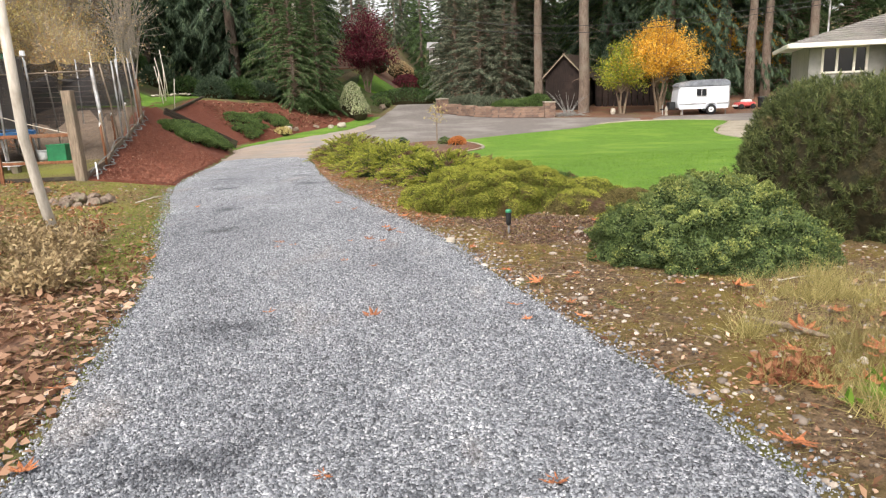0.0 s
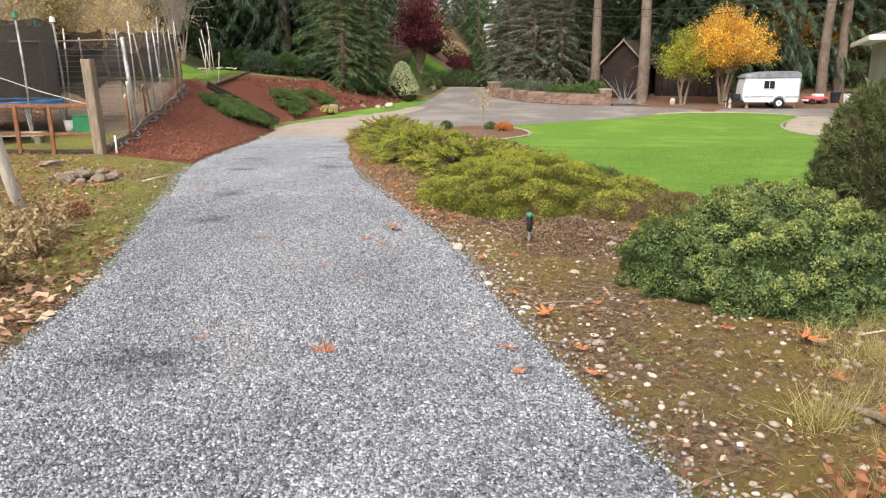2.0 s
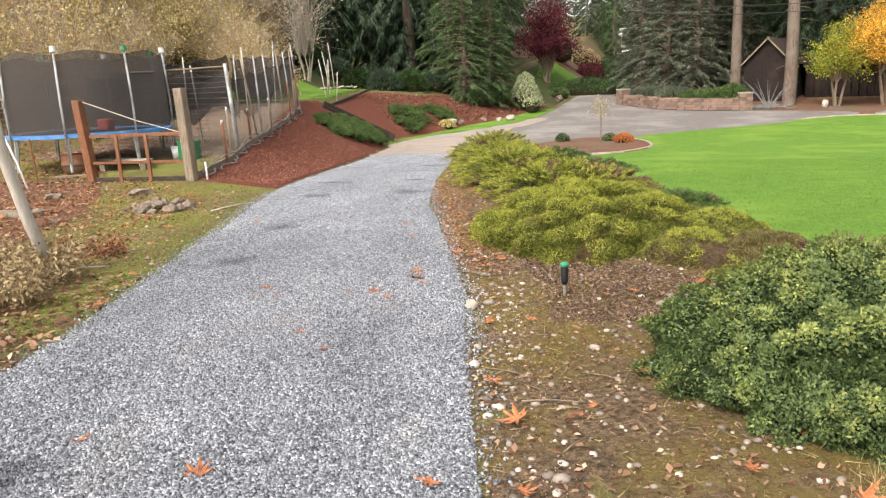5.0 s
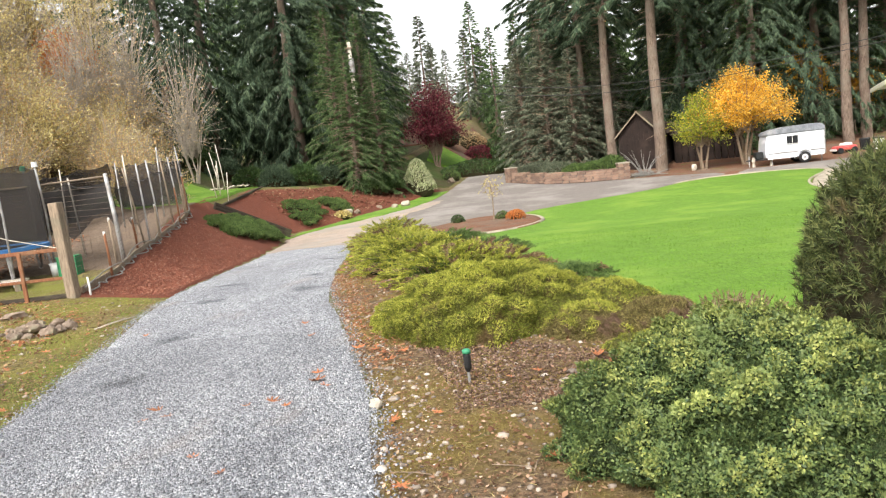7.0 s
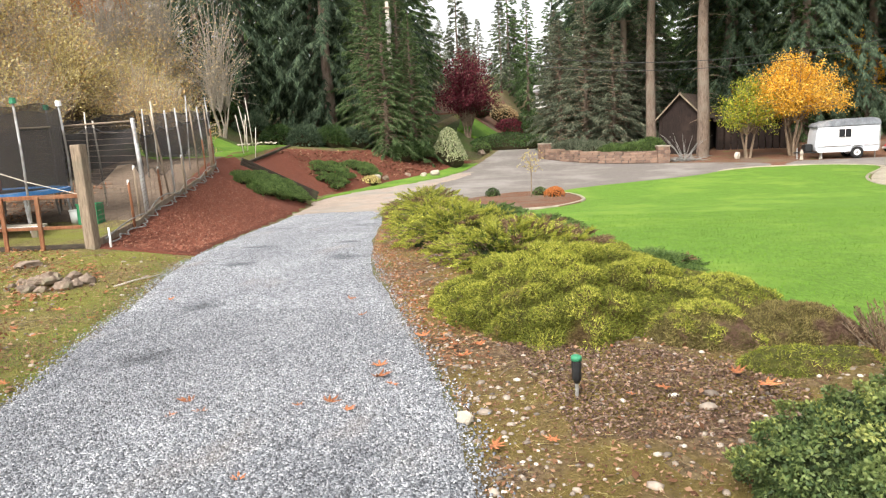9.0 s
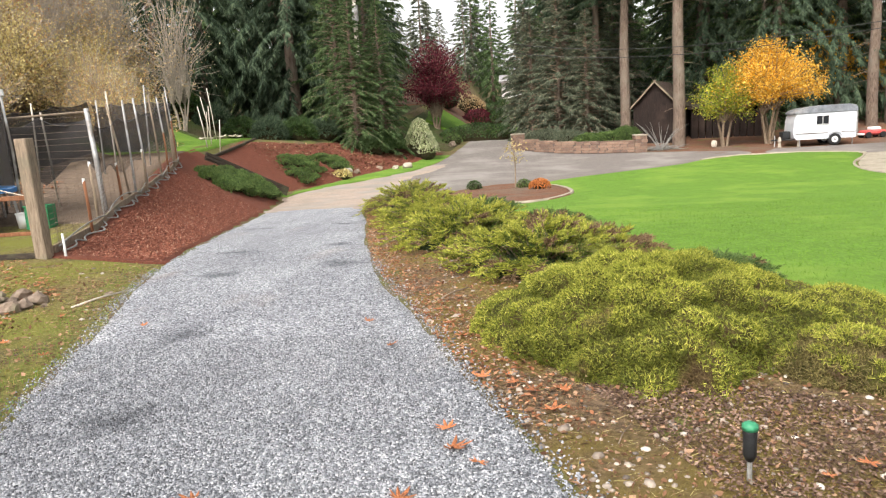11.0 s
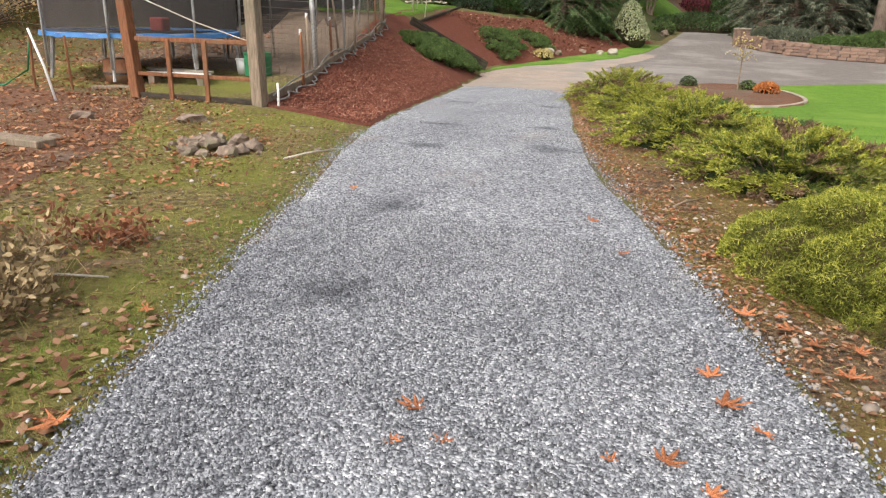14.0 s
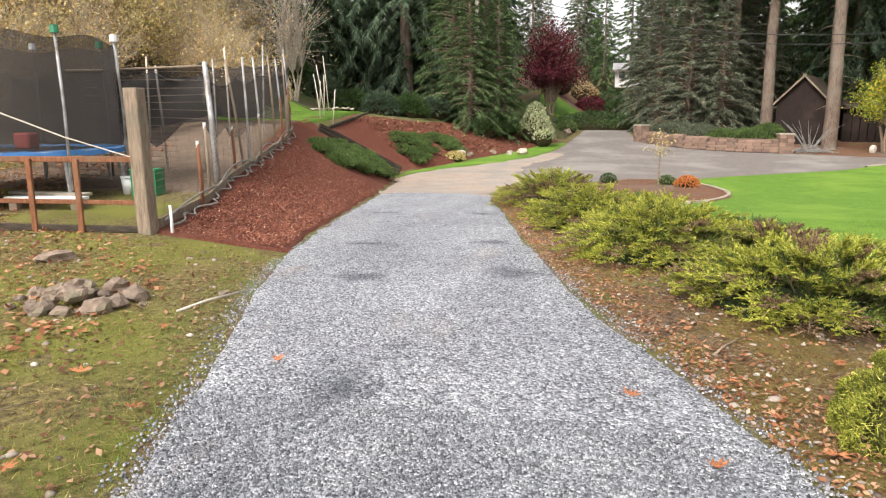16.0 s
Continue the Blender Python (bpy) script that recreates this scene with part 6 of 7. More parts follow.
def rail_fence():
    root = tagged(empty("rail_fence", -9.05, 15.12, -0.22, 4.5), "red-brown wooden rail fence panel", "fence")
    for z, m, t in ((0.99, M_REDWOOD, 0.075), (0.42, M_REDWOOD, 0.06), (0.06, M_TIMBER, 0.09)):
        part("rail", boxed((0, 0, z), (2.2, 0.05, t), 0.006), m, root)
    for x in (-0.45, 0.25):
        part("upright", boxed((x, -0.04, 0.5), (0.08, 0.04, 1.0), 0.006), M_REDWOOD, root)
    part("tie_wire", tube([(-1.15, 0, 1.72), (0.1, 0, 1.28), (1.1, 0, 1.0)], 0.01, 5), M_PALE, root)


rail_fence()
big = post("fence_post", -9.05, 19.0, 2.25, 0.055, M_STEEL, "grey metal corner post", "post", (-0.12, 0))
for k, (y, hi, lx, m) in enumerate(((20.9, 2.3, -0.3, M_OLDWOOD), (21.4, 2.35, -0.05, M_STEEL), (23.0, 2.35, -0.15, M_STEEL), (24.9, 2.4, -0.1, M_OLDWOOD), (26.3, 2.3, -0.15, M_STEEL), (27.3, 2.35, -0.1, M_OLDWOOD), (28.3, 2.5, -0.15, M_STEEL))):
    post("fence_post", fence_x(y), y, hi, 0.027, m, "thin leaning fence pole", "post", (lx, 0.05 * (k % 3 - 1)))
for k, (x, y, hi) in enumerate(((-8.2, 17.1, 1.05), (-8.55, 17.9, 1.25), (-9.3, 20.1, 0.95), (-9.8, 22.2, 1.1), (-10.9, 25.6, 1.3), (-11.3, 26.8, 1.2), (-11.8, 28.0, 1.4), (-11.6, 27.5, 1.2))):
    s = post("fence_stake", x, y, hi, 0.03, M_OLDWOOD if k % 2 else M_REDWOOD, "short brown wooden fence stake", "stake", (-0.03, 0), False, "fence stakes")
    if k < 4:
        part("cap", tube([(-0.03, 0, hi - 0.06), (-0.03, 0, hi + 0.04)], 0.026, 8), M_WHITE, s, "white plastic cap")
marker = post("marker_stub", -7.6, 15.35, 0.4, 0.022, M_WHITE, "short white plastic pipe stub", "pipe", (0.0, 0), False, "pipes")


def wire_fence(name, pts, lo, hi, step, label, wire=0.005, mat=None, every=0.32):
    """Horizontal wires and thin stays between points on the ground."""
    root = tagged(empty(name, 0, 0, 0), label, "fence")
    P = [Vector((x, y, ground_at(x, y))) for x, y in pts]
    zz = lo
    n = 0
    while zz < hi:
        bm = tube([p + Vector((0, 0, zz + 0.02 * math.sin(i * 1.9 + zz * 9))) for i, p in enumerate(P)], wire, 3, False)
        part("wire", bm, mat or M_WIRE, root)
        zz += step * (1.0 if zz < 1.0 else 1.4)
        n += 1
    for a, b in zip(P, P[1:]):
        m = max(1, int((b - a).length / every))
        for i in range(m):
            p = a.lerp(b, i / m)
            part("stay", tube([p + Vector((0, 0, lo)), p + Vector((0, 0, min(hi, lo + 1.0)))], wire * 0.8, 3, False), mat or M_WIRE, root)
    return root


wire_fence("wire_fence", [(fence_x(y), y) for y in (15.5, 17.1, 19.0, 20.9, 23.0, 24.9, 26.6, 28.3)], 0.06, 1.0, 0.085, "rusty wire mesh fence along the mulch bed", 0.0045)
wire_fence("wire_fence", [(-9.0, 19.0), (-10.6, 19.2), (-12.2, 19.4), (-14.4, 19.7)], 0.1, 2.1, 0.1, "wire mesh across the garden plot", 0.0045)


def net_panel(name, a, b, lo, hi, mat, label, sag=0.05, ragged=0.0):
    root = tagged(empty(name, 0, 0, 0), label, "netting")
    n, m = 16, 8
    V = []
    for i in range(n + 1):
        k = i / n
        x, y = a[0] + (b[0] - a[0]) * k, a[1] + (b[1] - a[1]) * k
        z = ground_at(x, y)
        for j in range(m + 1):
            q = j / m
            V.append((x + 0.05 * math.sin(i * 1.7 + j), y + sag * math.sin(i * 1.3 + j * 0.8), z + lo + (hi - lo) * q + (ragged * (0.5 + 0.5 * math.sin(i * 1.1) * math.sin(i * 0.37 + 1)) * (1 - q)) - (sag * 2 * math.sin(math.pi * ((k * 4) % 1)) if j == m else 0)))
    F = [(i * (m + 1) + j, (i + 1) * (m + 1) + j, (i + 1) * (m + 1) + j + 1, i * (m + 1) + j + 1) for i in range(n) for j in range(m)]
    mesh_from("net", np.array(V), np.array(F), mat, root)
    for j, nm in ((m, "top_cord"), (0, "foot_cord")):
        part(nm, tube([V[i * (m + 1) + j] for i in range(n + 1)], 0.008, 4), M_DARKWIRE, root)
    return root


net_panel("garden_net", (-9.2, 19.1), (-12.0, 28.3), 0.5, 1.9, M_NETSIDE, "sagging black garden net on poles", 0.09, 0.5)
net_panel("garden_net", (-9.3, 19.3), (-14.5, 20.0), 0.5, 2.1, M_NET, "black garden net across the plot", 0.1, 0.7)
net_panel("garden_net", (-12.0, 28.4), (-15.5, 29.5), 0.2, 1.9, M_NET, "black garden net at the plot's end")
net_panel("garden_net", (-14.6, 20.2), (-15.6, 29.4), 0.2, 2.0, M_NET, "black garden net at the plot's back")
rail = tagged(empty("top_rail", -9.1, 19.0, 0), "grey pipe rail over the garden net", "rail")
part("pipe", tube([(0, 0, 2.22), (-2.4, 0.25, 2.2), (-5.2, 0.6, 2.25)], 0.024, 7), M_OLDWOOD, rail, "", True)
for k, (x, y) in enumerate(((-10.9, 20.2), (-12.4, 20.6), (-11.2, 23.3), (-12.6, 25.0), (-13.0, 22.6), (-11.9, 26.4))):
    post("garden_pole", x, y, 2.2 + 0.15 * (k % 3), 0.025, M_STEEL if k % 2 else M_PALE, "thin pole in the garden plot", "pole", (-0.15 + 0.05 * k, 0.03), False, "garden poles")
for k, (x, y, hi, lx) in enumerate(((-12.6, 32.4, 1.7, -0.25), (-12.9, 33.4, 1.5, 0.05), (-13.2, 34.2, 1.9, -0.3), (-13.5, 35.4, 2.3, -0.2), (-14.2, 36.0, 1.3, 0.1), (-12.4, 33.0, 1.3, 0.15))):
    post("bean_stake", x, y, hi, 0.022, M_PALE, "thin pale garden stake, leaning", "stake", (lx, 0), False, "garden stakes")

# hose in loose loops at the fence's foot
hp = []
for i in range(120):
    y = 15.6 + 12.2 * i / 119
    hp.append((fence_x(y) + 0.16 + 0.07 * math.sin(i * 0.9), y + 0.12 * math.sin(i * 0.45), 0))
hose = tagged(empty("garden_hose", 0, 0, 0), "grey garden hose in loose loops along the fence", "hose")
part("tube", tube([(x, y, ground_at(x, y) + 0.06 + 0.05 * abs(math.sin(i * 0.31))) for i, (x, y, _) in enumerate(hp)], 0.015, 6), M_HOSE, hose, "", True)
hose = tagged(empty("garden_hose", 0, 0, 0), "pale hose sagging along the fence's foot", "hose")
part("tube", tube([(fence_x(y) + 0.1, y, ground_at(fence_x(y), y) + 0.1 + 0.18 * abs(math.sin((y - 15.5) * 1.05))) for y in np.linspace(15.6, 28, 100)], 0.014, 6), M_HOSE, hose, "", True)
for k in range(6):
    y0, y1 = 15.5 + k * 2.1, 15.5 + (k + 1) * 2.1
    a, b = Vector((fence_x(y0) + 0.05, y0, 0)), Vector((fence_x(y1) + 0.05, y1, 0))
    a.z, b.z = ground_at(a.x, a.y) + 0.06, ground_at(b.x, b.y) + 0.06
    e = tagged(empty("edging_board", *a), "weathered board along the fence's foot", "board", "edging boards")
    d = b - a
    bm = boxed((d.length / 2, 0, 0), (d.length - 0.02, 0.05, 0.2), 0.005)
    bm.transform(d.to_track_quat("X", "Z").to_matrix().to_4x4())
    part("plank", bm, M_OLDWOOD, e)


# timbers that hold the bed and the grass terrace
def timber_run(name, a, b, rows, label, thick=0.13, deep=0.12):
    a, b = Vector(a), Vector(b)
    d = b - a
    root = tagged(empty(name, *a), label, "retaining wall")
    rot = d.to_track_quat("X", "Z").to_matrix().to_4x4()
    for r in range(rows):
        n = 2
        for j in range(n):
            bm = boxed((d.length * (j + 0.5) / n, 0, -0.05 + r * thick), (d.length / n - 0.015, deep, thick - 0.012), 0.012)
            bm.transform(rot)
            part("timber", bm, M_TIMBER, root)


timber_run("timber_wall", (-11.95, 30.5, ground_at(-11.95, 30.5) + 0.06), (-9.85, 33.3, ground_at(-9.85, 33.3) + 0.12), 3, "dark stepped timbers between the mulch beds")
timber_run("timber_wall", (-12.0, 30.6, ground_at(-12.0, 30.6) + 0.02), (-12.9, 38.5, ground_at(-12.9, 38.5) + 0.06), 1, "dark timber edge of the grass terrace")
strip("ground_14", ((30, -17), (39, -17)), ((30, -12.3), (38.8, -13.1)), 30.2, 38.6, 0.3, 8, 0.06, M_LAWN, "grass terrace above the timbers", "grass", 0.03, 0.1)
sheet = tagged(empty("tarp", -13.9, 36.8, ground_at(-13.9, 36.8) + 0.05), "crumpled pale sheet on the grass terrace", "tarpaulin")
bm = bmesh.new()
bmesh.ops.create_grid(bm, x_segments=14, y_segments=8, size=1, matrix=Matrix.Diagonal((0.9, 0.4, 1, 1)))
for v in bm.verts:
    v.co.z = 0.1 + 0.12 * noise.noise(v.co * 5) + 0.08 * noise.noise(v.co * 11)
part("cloth", bm, M_SAGE, sheet)


# ---- trampoline ----
def trampoline():
    cx, cy = -12.25, 17.5
    z = ground_at(-11, 17)
    root = tagged(empty("trampoline", cx, cy, z), "round trampoline with blue pads and dark net", "trampoline")
    R, h = 1.9, 0.86
    ring = [(R * math.cos(t), R * math.sin(t), h) for t in (2 * math.pi * i / 36 for i in range(37))]
    part("frame", tube(ring, 0.035, 6, False), M_STEEL, root, "", True)
    bm = bmesh.new()
    prev = None
    for i in range(49):
        t = 2 * math.pi * i / 48
        c, s = math.cos(t), math.sin(t)
        row = [bm.verts.new((r * c, r * s, h + dz + 0.01 * math.sin(i * 2.1))) for r, dz in ((R + 0.05, -0.05), (R + 0.03, 0.03), (R - 0.3, 0.035), (R - 0.32, 0.0))]
        if prev:
            for j in range(3):
                bm.faces.new((prev[j], prev[j + 1], row[j + 1], row[j]))
        prev = row
    part("pad", bm, M_BLUE, root, "faded blue rim padding")
    bm = bmesh.new()
    bmesh.ops.create_circle(bm, cap_ends=True, radius=R - 0.3, segments=40, matrix=Matrix.Translation((0, 0, h - 0.02)))
    part("mat", bm, M_BLACK, root, "black jumping mat")
    for i in range(8):
        t = 2 * math.pi * i / 8 - 1.13
        c, s = math.cos(t), math.sin(t)
        pole = part("net_pole", tube([((R + 0.07) * c, (R + 0.07) * s, 0.25), ((R + 0.08) * c, (R + 0.08) * s, 1.6), ((R + 0.02) * c, (R + 0.02) * s, 2.75)], 0.025, 7), M_STEEL, root, "", True)
        part("pole_cap", tube([((R + 0.02) * c, (R + 0.02) * s, 2.73), ((R + 0.02) * c, (R + 0.02) * s, 2.85)], [0.07, 0.06], 8), M_SPRK if i % 2 else M_WHITE, pole, "coloured foam cap")
        part("leg", tube([(R * c * 0.96, R * s * 0.96, h), (R * c * 1.02, R * s * 1.02, 0.03)], 0.03, 6), M_STEEL, root)
    V, F, n, m = [], [], 48, 6
    for i in range(n):
        t = 2 * math.pi * i / n
        for j in range(m + 1):
            q = j / m
            r = R - 0.02 + 0.06 * math.sin(3 * t * 2) * math.sin(math.pi * q) * 0.5
            V.append((r * math.cos(t), r * math.sin(t), h + 0.05 + (1.8 + 0.05 * math.cos(8 * t)) * q))
    F = [(i * (m + 1) + j, ((i + 1) % n) * (m + 1) + j, ((i + 1) % n) * (m + 1) + j + 1, i * (m + 1) + j + 1) for i in range(n) for j in range(m)]
    mesh_from("net", np.array(V), np.array(F), M_NETT, root, "dark safety net")


trampoline()


# ---- loose things in the plot ----
def crate(x, y, rz):
    z = ground_at(x, y)
    root = tagged(empty("plastic_crate", x, y, z, rz), "green plastic crate on the grass", "crate")
    for c, s in (((0, 0, 0.03), (0.42, 0.34, 0.03)), ((0, -0.17, 0.24), (0.44, 0.025, 0.46)), ((0, 0.17, 0.24), (0.44, 0.025, 0.46)), ((-0.21, 0, 0.24), (0.025, 0.34, 0.46)), ((0.21, 0, 0.24), (0.025, 0.34, 0.46))):
        part("side", boxed(c, s, 0.004), M_GREEN, root)
    part("rim", boxed((0, -0.185, 0.46), (0.47, 0.03, 0.04), 0.006), M_GREEN, root)


crate(-9.75, 17.9, 10)
b = tagged(empty("bucket", -10.2, 18.0, ground_at(-10.2, 18.0)), "small white plastic bucket beside the crate", "bucket")
part("body", tube([(0, 0, 0), (0, 0, 0.3)], [0.11, 0.14], 14), M_WHITE, b, "", True)
part("rim", tube([(0, 0, 0.29), (0, 0, 0.32)], [0.15, 0.15], 14), M_WHITE, b)
for k, (x, y, ln, rz, m) in enumerate(((-10.6, 16.5, 1.3, 8, M_WHITE), (-10.9, 16.9, 1.6, -6, M_SAGE), (-11.3, 15.7, 0.9, 30, M_OLDWOOD))):
    b = tagged(empty("board", x, y, ground_at(x, y), rz), ("pale board lying on the grass" if k < 2 else "old board lying on the grass"), "board", "loose boards")
    part("plank", boxed((0, 0, 0.2 if k < 2 else 0.03), (ln, 0.22, 0.05), 0.006), m, b)
    if k < 2:
        for sx in (-0.4, 0.4):
            part("block", boxed((sx * ln, 0, 0.08), (0.14, 0.2, 0.18), 0.01), M_ROCK, b)
tub = tagged(empty("wood_barrel", -11.75, 16.3, ground_at(-11.75, 16.3)), "brown wooden half barrel below the trampoline", "barrel")
part("body", tube([(0, 0, 0), (0, 0, 0.2), (0, 0, 0.45)], [0.3, 0.36, 0.33], 16), M_REDWOOD, tub, "", True)
part("hoop", tube([(0, 0, 0.18), (0, 0, 0.22)], 0.365, 16), M_DARKWIRE, tub)
ball = tagged(empty("toy_box", -11.9, 17.6, ground_at(-11.9, 17.6)), "red toy box on the trampoline mat", "toy")
part("body", boxed((0, 0, 0.98), (0.34, 0.26, 0.28), 0.03), M_RED, ball)
pole = tagged(empty("leaning_pole", -4.5, 8.0, ground_at(-4.5, 8.0), 0), "pale peeled pole leaning in the weeds", "pole")
part("shaft", tube([(0, 0.03, -0.15), (0, -0.2, 0.6), (0, -0.36, 1.3), (0.08, -0.52, 2.75)], [0.062, 0.058, 0.056, 0.05], 9), M_PALE, pole, "", True)
for k, (x, y, hi, lx, ln) in enumerate(((-11.0, 14.1, 1.15, -0.45, 0), (-13.4, 14.2, 1.6, 0.1, 0))):
    post("white_pipe", x, y, hi, 0.022, M_WHITE, "thin white pipe stuck in the ground", "pipe", (lx, 0), False, "pipes")

# rocks
def rock(name, x, y, s, mat, label, seed, group="", sink=0.25):
    r = random.Random(seed)
    bm = bmesh.new()
    bmesh.ops.create_icosphere(bm, subdivisions=2, radius=1)
    off = Vector((r.random() * 9, r.random() * 9, r.random() * 9))
    for v in bm.verts:
        k = 1 + 0.55 * noise.noise(v.co * 1.3 + off) + 0.22 * noise.noise(v.co * 3.5 + off)
        v.co = Vector((v.co.x * s[0] * k, v.co.y * s[1] * k, v.co.z * s[2] * k))
    me = part(name, bm, mat)
    me.matrix_basis = pose(x, y, ground_at(x, y) + s[2] * (1 - 2 * sink), 0, 0, r.random() * 360)
    return tagged(me, label, "rock", group)


rr = random.Random(5)
for k in range(26):
    a = k * 2.4
    d = 0.1 * math.sqrt(k) * (0.8 + 0.4 * rr.random())
    s = 0.035 + 0.1 * rr.random() ** 1.5
    rock("rock", -6.35 + d * math.cos(a) * 1.25, 12.2 + d * math.sin(a), (s, s * 0.8, s * 0.7), M_ROCK, "brown field stone in a small heap", k, "heaped stones", 0.25 if k > 7 else -0.15)
for k, (x, y, s) in enumerate(((-7.9, 13.6, 0.22), (-9.3, 13.0, 0.2), (-8.3, 11.6, 0.14), (-5.4, 12.9, 0.07))):
    rock("rock", x, y, (s, s * 0.7, s * 0.4), M_ROCK, "flat stone in the mossy grass", 30 + k, "loose stones")
for k, (x, y, s) in enumerate(((-6.5, 44.6, 0.36), (-7.15, 44.4, 0.24), (-7.9, 43.6, 0.2), (-8.6, 41.0, 0.22), (-8.95, 40.3, 0.28), (-4.9, 55.5, 0.38))):
    rock("boulder", x, y, (s, s * 0.75, s * 0.7), M_SAGE if k in (0, 1, 4) else M_ROCK, "pale boulder along the bed" if k in (0, 1, 4) else "brown boulder along the bed", 50 + k, "bed boulders")
rock("rock", 0.05, 7.42, (0.058, 0.046, 0.045), M_SAGE, "pale round stone with a split, by the gravel", 81, "loose stones", 0.2)

# sprinkler head
sp = tagged(empty("sprinkler", 0.715, 7.88, ground_at(0.715, 7.88)), "green-capped black sprinkler head on a riser", "sprinkler")
part("riser", tube([(0, 0, -0.1), (0, 0, 0.14)], 0.012, 8), M_HOSE, sp)
part("body", tube([(0, 0, 0.1), (0, 0, 0.13), (0, 0, 0.24), (0, 0, 0.25)], [0.018, 0.03, 0.032, 0.03], 12), M_BLACK, sp, "", True)
part("cap", tube([(0, 0, 0.25), (0, 0, 0.275), (0, 0, 0.285)], [0.036, 0.036, 0.02], 12), M_SPRK, sp, "green cap", True)

# young tree with its stake, the wires and the far pole
sap = tagged(empty("sapling", -0.42, 30.9, ground_at(-0.42, 30.9)), "thin bare sapling with a few yellow leaves", "tree")
part("stem", tube([(0, 0, -0.1), (0.02, 0, 0.9), (-0.02, 0, 1.7)], [0.028, 0.022, 0.01], 6), M_TWIG, sap)
tw = []
for i in range(16):
    a, z0 = i * 2.4, 0.95 + 0.045 * i
    tw.append((limb_points((0, 0, z0), (math.cos(a), math.sin(a), 0.5), 0.45, 0.1, 3), 0.007, 0.003, 3))
join_tubes("twig", tw, M_TWIG, sap)
q = np.array([tuple(t[0][j]) for t in tw for j in (1, 2, 3) for _ in range(3)])
V, F = blades(q + rng.normal(size=q.shape) * 0.05, around(len(q)), around(len(q)), 0.08, 0.05)
mesh_from("foliage", V, F, L_OLIVE, sap)
up = tagged(empty("utility_pole", -9.85, 49.3, ground_at(-9.85, 49.3)), "grey wooden utility pole above the firs", "pole")
part("shaft", tube([(0, 0, -0.2), (0, 0, 5), (0, 0, 9.3)], [0.17, 0.15, 0.12], 9), M_PALE, up, "", True)
part("transformer", tube([(0.1, -0.28, 7.3), (0.1, -0.28, 8.2)], 0.2, 10), M_STEEL, up, "grey transformer can")
part("cross_arm", boxed((0, -0.15, 8.9), (0.5, 0.08, 0.09)), M_OLDWOOD, up)
for k, (z0, z1) in enumerate(((8.6, 4.5), (8.0, 4.3))):
    w = tagged(empty("overhead_wire", 0, 0, 0), "dark sagging overhead wire", "cable", "overhead wires")
    part("cable", tube([(-9.85 + 26.3 * i / 20, 49.3 - 17.1 * i / 20, z0 + (z1 - z0) * i / 20 - 1.9 * math.sin(math.pi * i / 20)) for i in range(21)], 0.014, 4), M_DARKWIRE, w)

# brush heap by the wall, far white building
heap = tagged(empty("brush_pile", 8.0, 47.3, ground_at(8.0, 47.3)), "grey heap of bare branches beside the pillar", "brush pile")
tb = []
for i in range(90):
    a, u = rng.random() * 6.28, rng.random()
    tb.append((limb_points((0.8 * u * math.cos(a), 0.5 * u * math.sin(a), 0.05), (math.cos(a * 3), math.sin(a * 5), 0.5 * rng.random() + 0.1), 0.5 + 0.6 * rng.random(), 0.5, 3), 0.022, 0.006, 4))
for i in range(14):
    a = rng.random() * 6.28
    tb.append((limb_points((0.2 * math.cos(a), 0.2, 0.1), (0.5 * math.cos(a), 0.3 * math.sin(a), 1.0), 1.3 + 0.7 * rng.random(), 0.8, 5), 0.02, 0.006, 4))
join_tubes("branch", tb, M_HOSE, heap)
for k, (x, y, hh) in enumerate(((13.6, 44.7, 0.55), (14.5, 44.5, 0.6))):
    s = tagged(empty("lawn_ornament", x, y, ground_at(x, y)), "small pale garden ornament post", "ornament", "ornaments")
    part("shaft", tube([(0, 0, 0), (0, 0, hh * 0.45), (0, 0, hh * 0.6), (0, 0, hh)], [0.1, 0.06, 0.1, 0.05], 8), M_SAGE, s)
plank = tagged(empty("plank", -8.5, 11.15, ground_at(-8.5, 11.15), radians(-35)), "weathered grey plank lying on the leaves", "plank")
part("board", boxed((0, 0, 0.06), (1.3, 0.26, 0.09), 0.012), M_OLDWOOD, plank)
part("bearer", boxed((0.35, 0, 0.01), (0.1, 0.24, 0.05), 0.006), M_OLDWOOD, plank)
hose = tagged(empty("garden_hose", -12.9, 14.7, ground_at(-12.9, 14.7)), "green garden hose looped over the fence", "hose")
part("hose_loop", tube([(-1.6, -0.9, 0.03), (-0.9, -0.3, 0.04), (-0.2, 0.1, 0.08), (0.15, 0.35, 0.35), (0.2, 0.4, 0.75), (0.22, 0.42, 0.95)], 0.02, 7), M_GREEN, hose, "", True)
for k, (x, y, hh, lx) in enumerate(((-12.7, 15.1, 1.05, 0.06), (-12.0, 15.3, 0.95, -0.03))):
    st = tagged(empty("fence_stake", x, y, ground_at(x, y)), "thin rusty stake beside the trampoline", "stake", "fence stakes")
    part("shaft", tube([(0, 0, -0.1), (lx, 0, hh)], 0.022, 6), M_REDWOOD, st)
cone = rock("stump", 10.9, 47.2, (0.16, 0.16, 0.3), M_PALE, "pale cut stump on the litter", 91)
barn = tagged(empty("white_building", -0.2, 98, ground_at(-0.2, 98) + 1.6), "small white building far behind the trees", "building")
part("wall", boxed((0, 0, 1.2), (3.6, 3, 2.2)), M_WHITE, barn)
part("roof", boxed((0, -0.3, 2.5), (4.2, 4.0, 0.2), 0, Matrix.Rotation(radians(14), 3, "X")), M_STEEL, barn)
